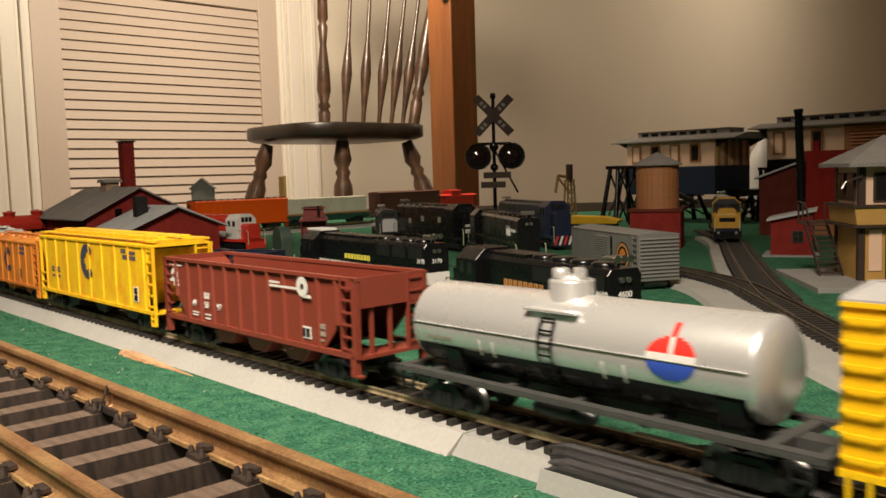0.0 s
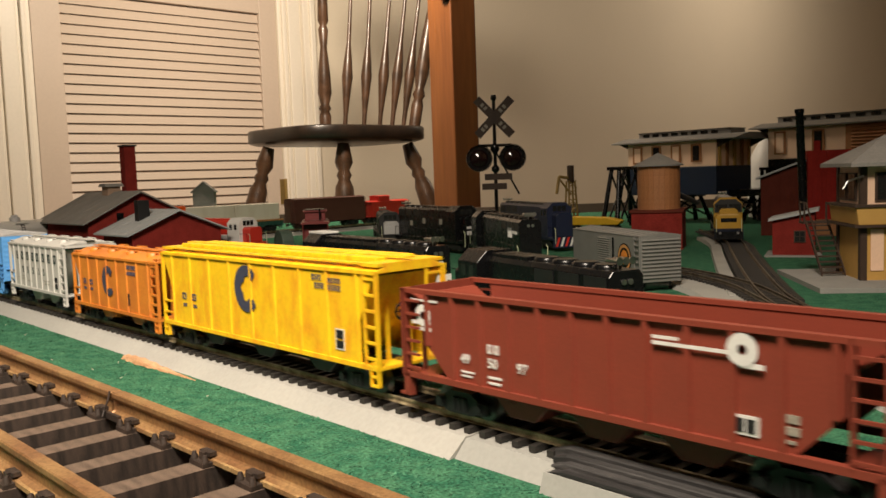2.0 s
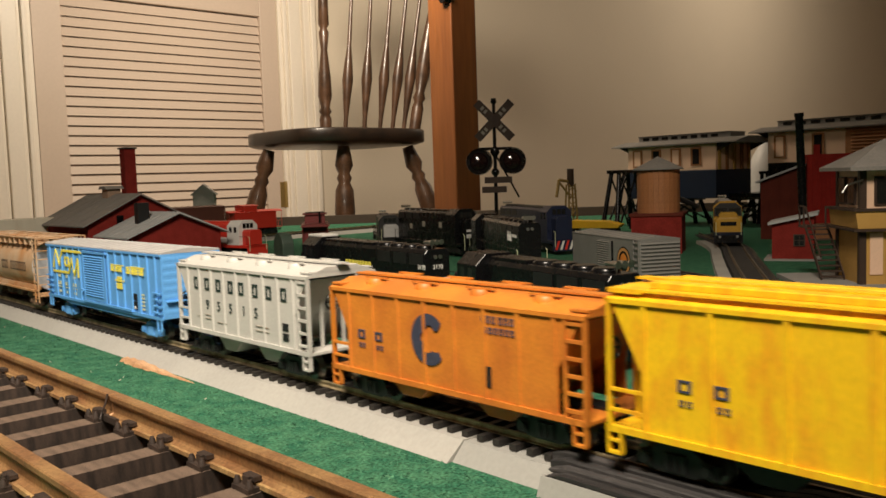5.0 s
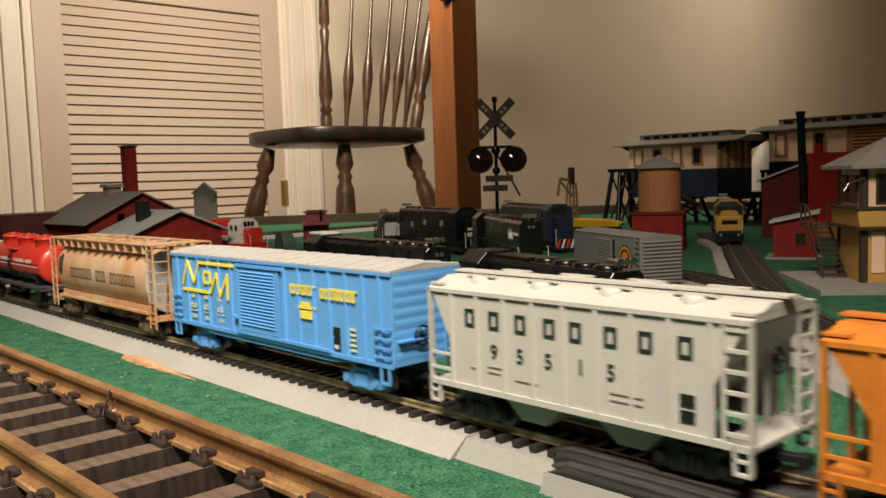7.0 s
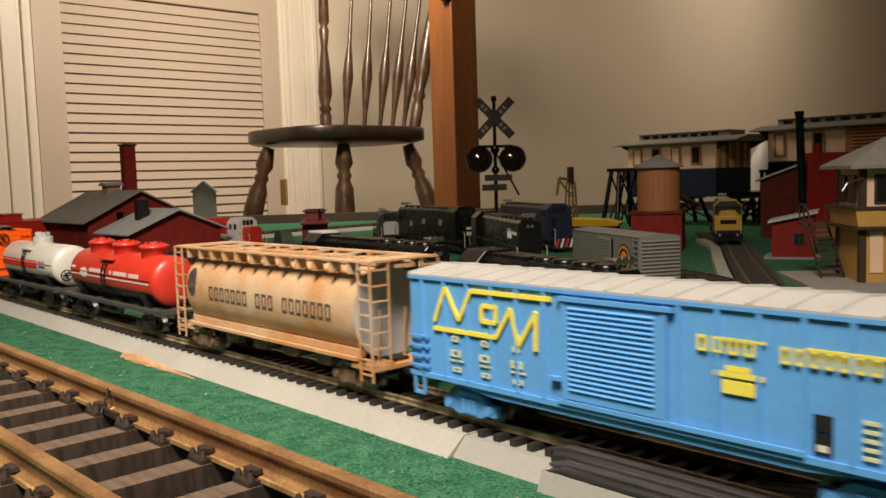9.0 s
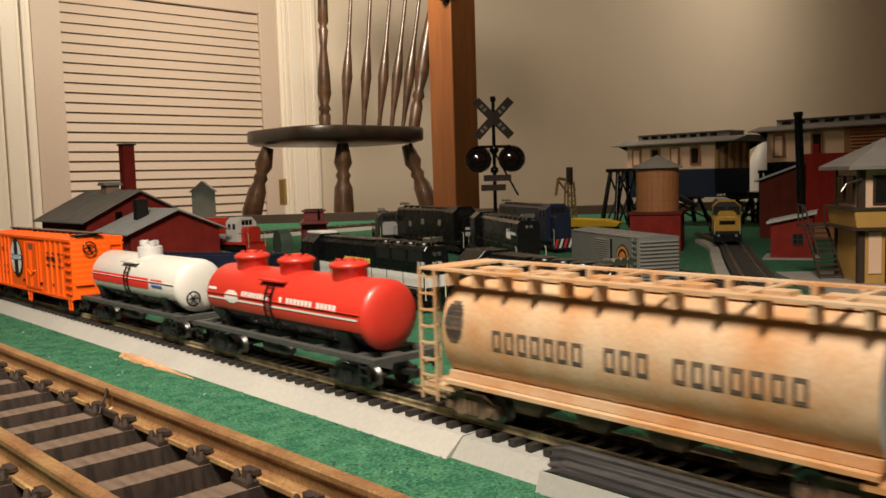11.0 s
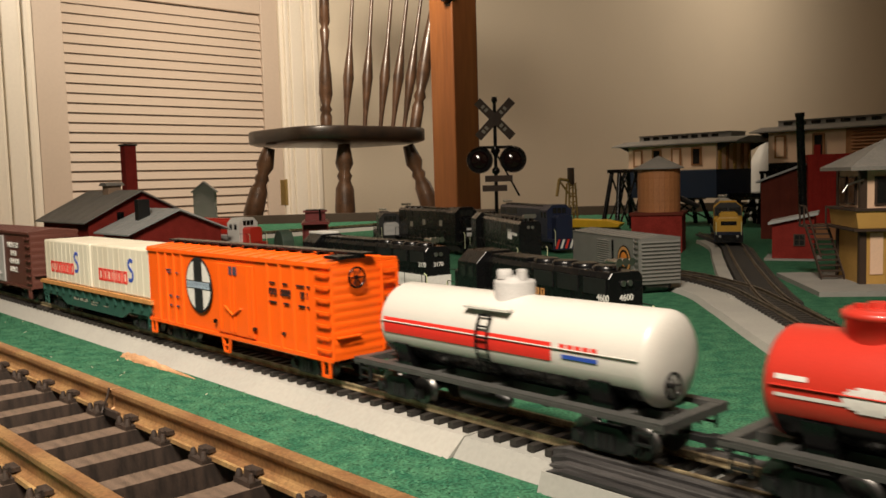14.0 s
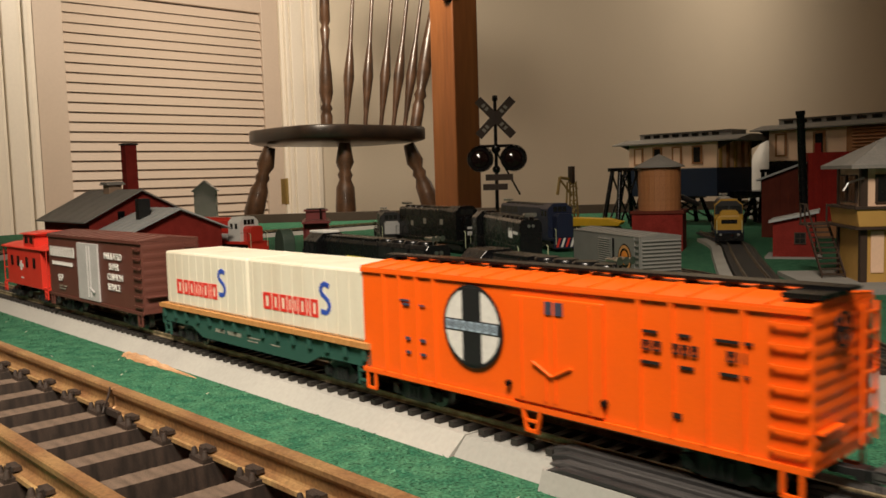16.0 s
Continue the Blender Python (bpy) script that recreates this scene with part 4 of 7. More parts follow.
def boxcar(name, label, s0, s1, zb, zt, mt, roof, posts, door, peak=0.0028, truck_mat=None, ladder_n=6, walk_mat=None, end_n=8, rear_rungs=False):
    c, h = start(name, label, s0, s1, truck_in=0.027, truck_mat=truck_mat)
    part("body", Geo().box(-h, h, -HW + 0.0005, HW - 0.0005, zb, zt), mt, c, bevel=0.0003, segments=1)
    for sg in (-1, 1):
        ya, yb = sorted((sg * (HW - 0.0006), sg * (HW + 0.0004)))
        g = Geo()
        for x in posts:
            g.prism([(x - 0.0009, ya), (x + 0.0009, ya), (x + 0.0006, yb), (x - 0.0006, yb)] if sg > 0 else [(x - 0.0006, ya), (x + 0.0006, ya), (x + 0.0009, yb), (x - 0.0009, yb)], zb + 0.0008, zt - 0.0012, "z")
        pieces("side_post", g, mt, c)
        g = Geo().box(-h, h, ya, yb, zt - 0.0013, zt)
        g.box(-h, h, ya, yb, zb - 0.0004, zb + 0.0014)
        pieces("chord", g, mt, c)
        for s2 in (-1, 1):
            g = Geo()
            if ladder_n < 5 or s2 > 0 or rear_rungs:
                x0, x1 = sorted((s2 * (h - 0.0105), s2 * (h - 0.001)))
                z0, z1 = zb + 0.002, zb + (zt - zb) * (0.97 if ladder_n > 4 else 0.45)
                ladder(g, x0, x1, sg * (HW + 0.0009), z0, z1, ladder_n, 0.00036, stiles=False)
                ya2, yb2 = sorted((sg * (HW - 0.0002), sg * (HW + 0.0010)))
                for xx in (x0, x1):
                    for k in range(ladder_n):
                        zz = z0 + (k + 0.5) * (z1 - z0) / ladder_n
                        g.box(xx - 0.0004, xx + 0.0004, ya2, yb2, zz - 0.0005, zz + 0.0005)
            xs = s2 * (h - 0.005)
            for dx in (-0.0026, 0.0026):
                g.box(xs + dx - 0.0005, xs + dx + 0.0005, ya, yb, zb - 0.0068, zb)
            g.box(xs - 0.003, xs + 0.003, ya, yb, zb - 0.0074, zb - 0.0064)
            part("ladder", g, mt, c)
    rf = Geo().prism([(-HW - 0.0002, zt), (HW + 0.0002, zt), (HW + 0.0002, zt + 0.0006), (0, zt + peak), (-HW - 0.0002, zt + 0.0006)], -h, h, "x")
    part("roof", rf, roof, c)
    g = Geo()
    n = int(2 * h / 0.0115)
    for i in range(n + 1):
        x = -h + 0.0005 + i * (2 * h - 0.001) / n
        for sg in (-1, 1):
            g.add([(x - 0.0006, sg * HW, zt + 0.0007), (x + 0.0006, sg * HW, zt + 0.0007), (x + 0.0006, 0, zt + peak + 0.0001), (x - 0.0006, 0, zt + peak + 0.0001),
                   (x - 0.0003, sg * HW, zt + 0.0012), (x + 0.0003, sg * HW, zt + 0.0012), (x + 0.0003, 0, zt + peak + 0.0006), (x - 0.0003, 0, zt + peak + 0.0006)],
                  [(0, 1, 5, 4), (1, 2, 6, 5), (2, 3, 7, 6), (3, 0, 4, 7), (4, 5, 6, 7)])
    pieces("roof_rib", g, roof, c)
    for sg in (-1, 1):
        end_ribs(c, h, sg, zb + 0.002, zt - 0.001, mt, end_n)
        g = Geo()
        end_ladder(g, sg * (h + 0.0016), 0.0085, 0.0172, zb + 0.002, zb + (zt - zb) * (0.97 if ladder_n > 4 else 0.45), ladder_n, 0.00045)
        g.box(min(sg * h, sg * (h + 0.0022)), max(sg * h, sg * (h + 0.0022)), -0.0165, -0.004, zb + 0.010, zb + 0.0107)
        part("end_ladder", g, mt, c)
    if walk_mat:
        g = Geo().box(-h - 0.003, h + 0.003, -0.0034, 0.0034, zt + peak + 0.0012, zt + peak + 0.0021)
        for i in range(14):
            x = -h + 0.004 + i * (2 * h - 0.008) / 13
            g.box(x - 0.0005, x + 0.0005, -0.0032, 0.0032, zt + peak - 0.0004, zt + peak + 0.0014)
        part("running_board", g, walk_mat, c, "dark roof walk")
    return c, h


def blue_boxcar():
    posts = [-0.0905, -0.0785, -0.0665, -0.0545, -0.0425, -0.0305, 0.0195, 0.0315, 0.0435, 0.0555, 0.0675, 0.0795, 0.0905]
    c, h = boxcar("boxcar", "sky-blue boxcar with grey roof and yellow markings", -1.187, -0.991, 0.0145, 0.0525, PAINT["blue"], PAINT["roofgrey"], posts, None, 0.0026, PAINT["blue"], 4)
    zb, zt = 0.0145, 0.0525
    d = part("door", Geo().box(-0.0215, 0.0145, -HW - 0.0006, -HW + 0.0004, zb + 0.003, zt - 0.004), PAINT["blue"], c)
    g = Geo()
    for i in range(17):
        z = zb + 0.0062 + i * 0.00162
        g.add([(-0.0200, -HW - 0.0006, z - 0.0006), (0.0120, -HW - 0.0006, z - 0.0006), (0.0120, -HW - 0.0006, z + 0.0006), (-0.0200, -HW - 0.0006, z + 0.0006), (-0.0195, -HW - 0.0013, z), (0.0115, -HW - 0.0013, z)],
              [(0, 1, 5, 4), (3, 4, 5, 2), (0, 4, 3), (1, 2, 5)])
    pieces("door_rib", g, PAINT["blue"], d)
    g = Geo().box(-0.024, 0.0185, -HW - 0.0014, -HW, zt - 0.0036, zt - 0.0022)
    g.box(-0.024, 0.056, -HW - 0.0012, -HW, zb + 0.0012, zb + 0.0026)
    g.box(-0.0226, -0.0215, -HW - 0.0009, -HW, zb + 0.002, zt - 0.002)
    g.box(0.0145, 0.0160, -HW - 0.0009, -HW, zb + 0.002, zt - 0.002)
    g.box(-0.027, -0.0225, -HW - 0.0018, -HW, zb + 0.0085, zb + 0.0098)
    part("door_rail", g, PAINT["blue"], c)
    part("side_sill", Geo().prism([(-0.088, zb), (-0.055, zb - 0.003), (0.055, zb - 0.003), (0.088, zb)], -HW + 0.0008, -HW + 0.0018), PAINT["blue"], c)
    g = Geo()
    y0, y1 = -HW - 0.0005, -HW + 0.0002
    for pts in ([(-0.0835, 0.0360), (-0.0775, 0.0490), (-0.0705, 0.0375), (-0.0640, 0.0488), (-0.0270, 0.0488)], [(-0.0840, 0.0335), (-0.0520, 0.0335), (-0.0450, 0.0440), (-0.0415, 0.0320), (-0.0335, 0.0440), (-0.0340, 0.0310)], [(-0.0590, 0.0385), (-0.0520, 0.0385), (-0.0520, 0.0440), (-0.0585, 0.0440), (-0.0590, 0.0385)]):
        for (xa, za), (xb, zb2) in zip(pts, pts[1:]):
            w = 0.0008
            dx, dz = xb - xa, zb2 - za
            l = math.hypot(dx, dz)
            ox, oz = -dz / l * w, dx / l * w
            g.prism([(xa - ox, za - oz), (xb - ox, zb2 - oz), (xb + ox, zb2 + oz), (xa + ox, za + oz)], y0, y1)
    part("emblem", g, PAINT["yellowprint"], c, "yellow zigzag emblem")
    bars(c, word(0.0255, 0.0393, 0.0044, 4, 0.0046, 0.7) + [(0.0330, 0.0455, 0.0430, 0.0437)] + word(0.0495, 0.0388, 0.0044, 7, 0.0037, 0.7) + [(0.0560, 0.0760, 0.0430, 0.0437)], PAINT["yellowprint"], 0.0003, "name_bar")
    bars(c, [(0.0305, 0.0450, 0.0330, 0.0345), (0.0340, 0.0412, 0.0346, 0.0362), (0.0330, 0.0425, 0.0285, 0.0322)], PAINT["yellowprint"], 0.0002, "emblem")
    bars(c, word(-0.0745, 0.0295, 0.0020, 3, 0.0150, 0.22) + word(-0.0755, 0.0240, 0.0024, 3, 0.0150, 0.36) + word(-0.0755, 0.0222, 0.0006, 3, 0.0150, 0.45) + word(-0.0745, 0.0185, 0.0016, 3, 0.0150, 0.30), PAINT["lace"], 0.0001)
    bars(c, [(0.0580, 0.0628, 0.0232, 0.0272), (0.0580, 0.0628, 0.0175, 0.0224)], PAINT["ink"], 0.0001, "panel")
    bars(c, [(0.0590, 0.0618, 0.0179, 0.0196)], PAINT["whiteprint"], 0.0003)
    bars(c, [(0.0700, 0.0740, 0.0180 + k * 0.0022, 0.0190 + k * 0.0022) for k in range(5)], PAINT["lace"], 0.0001)
    brake_wheel(c, h + 0.0018, -0.004, 0.026, 0.004)


def orange_reefer():
    posts = [-0.0790, -0.0690, -0.0590, -0.0490, 0.0415, 0.0525, 0.0635, 0.0745]
    c, h = boxcar("boxcar", "bright orange boxcar with a black roof walk and round black emblem", -1.9475, -1.7610, 0.0110, 0.0530, PAINT["bright"], PAINT["bright"], posts, None, 0.0024, None, 7, M["black"], 10)
    zb, zt = 0.0110, 0.0530
    d = part("door", Geo().box(-0.0085, 0.0290, -HW - 0.0007, -HW + 0.0004, zb + 0.0025, zt - 0.004), PAINT["bright"], c, bevel=0.0002, segments=1)
    g = Geo()
    for x in (-0.0045, 0.0060, 0.0100, 0.0240):
        g.box(x - 0.0004, x + 0.0004, -HW - 0.0012, -HW - 0.0006, zb + 0.004, zt - 0.005)
    g.wire([(0.0010, -HW - 0.0012, zb + 0.0165), (0.0090, -HW - 0.0012, zb + 0.0125), (0.0170, -HW - 0.0012, zb + 0.0165)], 0.0006)
    part("door_bar", g, PAINT["bright"], d)
    g = Geo()
    for x in (-0.0108, 0.0294):
        g.tube((x, -HW - 0.0014, zb + 0.0075), (x, -HW, zb + 0.0075), 0.0011, n=8)
    pieces("door_roller", g, M["black"], c)
    g = Geo()
    x = -0.0010
    for dx in (-0.004, 0.004):
        g.prism([(x + dx - 0.0006, zb), (x + dx + 0.0006, zb), (x + dx * 0.55 + 0.0006, zb - 0.0075), (x + dx * 0.55 - 0.0006, zb - 0.0075)], -HW - 0.0004, -HW + 0.0008)
    g.box(x - 0.0028, x + 0.0028, -HW - 0.0004, -HW + 0.0008, zb - 0.0080, zb - 0.0070)
    g.box(x - 0.0032, x + 0.0032, -HW - 0.0004, -HW + 0.0008, zb - 0.0045, zb - 0.0037)
    part("door_step", g, PAINT["bright"], c)
    disc(c, -0.0279, 0.0360, 0.0150, PAINT["ink"], 0.0005, label="round black emblem with a pale cross field")
    disc(c, -0.0279, 0.0360, 0.0137, PAINT["whiteprint"], 0.0007)
    bars(c, [(-0.0326, -0.0232, 0.0222, 0.0498), (-0.0416, -0.0142, 0.0338, 0.0382)], PAINT["ink"], 0.0008, "emblem_cross")
    bars(c, word(-0.0408, 0.0343, 0.0034, 7, 0.0038, 0.68), material("grey_blue_print", (0.35, 0.45, 0.55), 0.5), 0.0010, "name_bar")
    ink = PAINT["ink"]
    bars(c, word(0.0430, 0.0370, 0.0030, 2, 0.0036, 0.75) + word(0.0530, 0.0370, 0.0030, 3, 0.0030, 0.75) + word(0.0700, 0.0370, 0.0030, 2, 0.0032, 0.75), ink, 0.0001, "name_bar")
    bars(c, [(0.0432, 0.0482, 0.0422, 0.0430), (0.0550, 0.0590, 0.0422, 0.0430), (0.0665, 0.0775, 0.0422, 0.0430), (0.0425, 0.0490, 0.0330, 0.0339), (0.0555, 0.0600, 0.0330, 0.0339), (0.0680, 0.0765, 0.0330, 0.0339), (0.052, 0.056, 0.0185, 0.0200)], ink, 0.0001)
    bars(c, [(0.0060, 0.0137, 0.0438, 0.0480)], PAINT["bluegrey"], 0.0010, "panel")
    bars(c, [(-0.0685, -0.0630, 0.0418, 0.0425), (-0.0670, -0.0630, 0.0402, 0.0410), (-0.0570, -0.0540, 0.0405, 0.0411), (-0.0655, -0.0630, 0.0268, 0.0280), (-0.0570, -0.0540, 0.0268, 0.0280), (-0.0655, -0.0630, 0.0215, 0.0225), (-0.0570, -0.0540, 0.0215, 0.0225)], PAINT["bluegrey"], 0.0001)
    brake_wheel(c, h + 0.0024, -0.006, zt - 0.0060, 0.0044)
    part("roof_platform", Geo().box(h - 0.010, h + 0.001, -HW + 0.004, 0.0, zt + 0.0022, zt + 0.0036), M["black"], c, "black end platform")


def brown_boxcar():
    c, h = boxcar("boxcar", "tuscan-brown boxcar with a silver door and white lettering", -2.334, -2.167, 0.0115, 0.0555, PAINT["tuscan"], PAINT["tuscan"], [], None, 0.0026, None, 7, None, 8)
    zb, zt = 0.0115, 0.0555
    d = part("door", Geo().box(-0.0215, 0.0160, -HW - 0.0008, -HW + 0.0004, zb + 0.002, zt - 0.0035), PAINT["roofgrey"], c, "silver-grey plug door", bevel=0.0002, segments=1)
    g = Geo().box(-0.003, -0.0022, -HW - 0.0014, -HW - 0.0006, zb + 0.004, zt - 0.005).box(0.0016, 0.0024, -HW - 0.0014, -HW - 0.0006, zb + 0.004, zt - 0.005)
    g.wire([(0.002, -HW - 0.0014, zb + 0.011), (0.0095, -HW - 0.0016, zb + 0.008)], 0.0006)
    part("door_bar", g, PAINT["roofgrey"], d)
    wp = PAINT["whiteprint"]
    bars(c, word(-0.0785, 0.0405, 0.0070, 8, 0.0064, 0.68), wp, 0.0001, "name_bar")
    bars(c, word(-0.0750, 0.0342, 0.0026, 14, 0.0030, 0.7), wp, 0.0001)
    lettering(c, "557", -0.0640, 0.0228, 0.0048, wp, 0.0001)
    bars(c, [(-0.0625, -0.0565, 0.0190, 0.0197), (-0.0535, -0.0475, 0.0190, 0.0197), (-0.0625, -0.051, 0.0170, 0.0177)], PAINT["faint"], 0.0001)
    for i, (tx, x) in enumerate((("INSULATED", 0.0255), ("SUPER", 0.0335), ("CUSHION", 0.0300), ("SERVICE", 0.0300))):
        lettering(c, tx, x, 0.0430 - i * 0.0066, 0.0042, wp, 0.0001, 0.93)


SILL = material("dusty_black_frame", (0.055, 0.055, 0.052), 0.55, vary=0.2, scale=120)


def tank_car(name, label, s0, s1, t0, t1, r, zc, upper, domes, group="cars of the freight train", lower=None, waist=1.0, ladder_x=None):
    c, h = start(name, label, s0, s1, truck_in=0.024, sill=False)
    mid = (s0 + s1) / 2
    a, b = t0 - mid, t1 - mid
    L = b - a
    prof = [(0, 0.0)] + [((1 - math.cos(k / 6 * math.pi / 2)) * 0.0052 / L, r * math.sin(k / 6 * math.pi / 2) ** 0.8) for k in range(1, 7)]
    prof += [(1 - p, q) for p, q in reversed(prof)]
    g = Geo().turned(prof, (a, 0, zc), (b, 0, zc), 48, caps=False)
    part("tank", g, upper, c)
    n = 28

    def arc(x0, x1, rr, a0, a1, mat, nm, lb=""):
        q = Geo()
        v = []
        for i in range(n + 1):
            w = radians(a0 + (a1 - a0) * i / n)
            v += [(x0, rr * math.sin(w), zc - rr * math.cos(w)), (x1, rr * math.sin(w), zc - rr * math.cos(w))]
        q.add(v, [(2 * i, 2 * i + 1, 2 * i + 3, 2 * i + 2) for i in range(n)], True)
        return part(nm, q, mat, c, lb)

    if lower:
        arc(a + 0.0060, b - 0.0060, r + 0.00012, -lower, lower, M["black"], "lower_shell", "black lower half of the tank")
    # frame
    zf = 0.0145
    g = Geo()
    for sg in (-1, 1):
        y0, y1 = sorted((sg * (HW - 0.0045), sg * (HW - 0.0005)))
        g.box(-h, h, y0, y1, zf - 0.0004, zf + 0.0012)
        y0, y1 = sorted((sg * (HW - 0.0013), sg * (HW - 0.0003)))
        g.box(-h, h, y0, y1, zf - 0.0008, zf + 0.0005)
    for sg in (-1, 1):
        x0, x1 = sorted((sg * h, sg * (h - 0.004)))
        g.box(x0, x1, -HW + 0.0005, HW - 0.0005, zf - 0.0016, zf + 0.0011)
        x0, x1 = sorted((sg * (h - 0.015), sg * (h - 0.019)))
        g.box(x0, x1, -HW + 0.001, HW - 0.001, zf - 0.002, zf + 0.0009)
    g.box(-h + 0.004, h - 0.004, -0.0035, 0.0035, 0.0085, zf + 0.0005)
    for x in (-0.03, 0.0, 0.03):
        g.box(x - 0.0015, x + 0.0015, -HW + 0.001, HW - 0.001, zf - 0.0015, zf + 0.0004)
    part("frame", g, SILL, c)
    g = Geo()
    for sg in (-1, 1):
        x = sg * (L / 2 - 0.018)
        g.prism([(-0.012, zf), (0.012, zf), (0.015, zc - r * 0.45), (-0.015, zc - r * 0.45)], x - 0.004, x + 0.004, "x")
    pieces("saddle", g, M["black"], c)
    part("air_tank", Geo().turned([(0, 0.0015), (0.1, 0.0032), (0.9, 0.0032), (1, 0.0015)], (-0.02, -0.009, 0.0090), (0.006, -0.009, 0.0090), 12), M["frame"], c)
    for sg in (-1, 1):
        for s2 in (-1, 1):
            x0, x1 = sorted((s2 * (h - 0.010), s2 * (h - 0.004)))
            part("step", ladder(Geo(), x0, x1, sg * (HW - 0.0008), zf - 0.008, zf - 0.001, 2, 0.0004), M["frame"], c)
    for x, dr, dz, mat, form in domes:
        zt = zc + r
        if form == "drum":
            g = Geo().turned([(0, dr * 1.15), (0.2, dr), (0.8, dr), (0.86, dr * 0.96), (0.9, dr * 0.6), (1, dr * 0.55)], (x, 0, zt - 0.0035), (x, 0, zt + dz), 28)
            g.turned([(0, dr * 0.4), (0.8, dr * 0.4), (1, dr * 0.3)], (x - dr * 0.35, -dr * 0.3, zt + dz - 0.0008), (x - dr * 0.35, -dr * 0.3, zt + dz + 0.0026), 10)
            g.turned([(0, dr * 0.3), (1, dr * 0.26)], (x + dr * 0.5, 0.0, zt + dz - 0.0010), (x + dr * 0.5, 0.0, zt + dz + 0.0022), 10)
            g.turned([(0, dr * 0.3), (1, dr * 0.26)], (x, dr * 0.5, zt + dz - 0.0010), (x, dr * 0.5, zt + dz + 0.0022), 10)
        else:
            g = Geo().turned([(0, dr * 0.86), (0.70, dr * 0.90), (0.72, dr), (0.90, dr), (0.92, dr * 0.92), (1, dr * 0.84)], (x, 0, zt - 0.003), (x, 0, zt + dz), 30)
            g.turned([(0, dr * 0.34), (1, dr * 0.3)], (x, 0, zt + dz - 0.0005), (x, 0, zt + dz + 0.0014), 14)
            for w in (40, 220):
                g.tube((x + dr * 0.55 * math.cos(radians(w)), dr * 0.55 * math.sin(radians(w)), zt + dz - 0.0008), (x + dr * 0.55 * math.cos(radians(w)), dr * 0.55 * math.sin(radians(w)), zt + dz + 0.0012), 0.0012, n=8)
        part("dome", g, mat, c)
    if ladder_x is not None:
        g = Geo()
        for sg in (-1, 1):
            pts = []
            for k in range(7):
                w = radians(38 + k * 14)
                pts.append((0, sg * (r + 0.0012) * math.sin(w), zc - (r + 0.0012) * math.cos(w)))
            for dx in (-0.0028, 0.0028):
                g.wire([(ladder_x + dx, p[1], p[2]) for p in pts], 0.00045, 5)
            for p in pts[1:]:
                g.tube((ladder_x - 0.0028, p[1], p[2]), (ladder_x + 0.0028, p[1], p[2]), 0.0004, n=5)
        part("ladder", g, M["black"], c, "black tank ladder")
        g = Geo()
        for sg in (-1, 1):
            ya, yb = sorted((sg * r * 0.62, sg * (r * 0.80 + 0.002)))
            g.box(ladder_x - 0.011, ladder_x + 0.011, ya, yb, zc + r * 0.70, zc + r * 0.70 + 0.0008)
        part("platform", g, upper, c)
    # handrail along the tank
    g = Geo()
    for sg in (-1, 1):
        w = radians(96)
        y, z = sg * (r + 0.0004) * math.sin(w), zc - (r + 0.0004) * math.cos(w)
        g.tube((a + 0.005, y, z), (b - 0.005, y, z), 0.00025, n=5)
        for k in range(9):
            x = a + 0.007 + k * (L - 0.014) / 8
            g.tube((x, y * 0.93, z), (x, y, z), 0.0004, n=4)
    part("handrail", g, M["frame"] if lower is None else upper, c)
    return c, arc, a, b


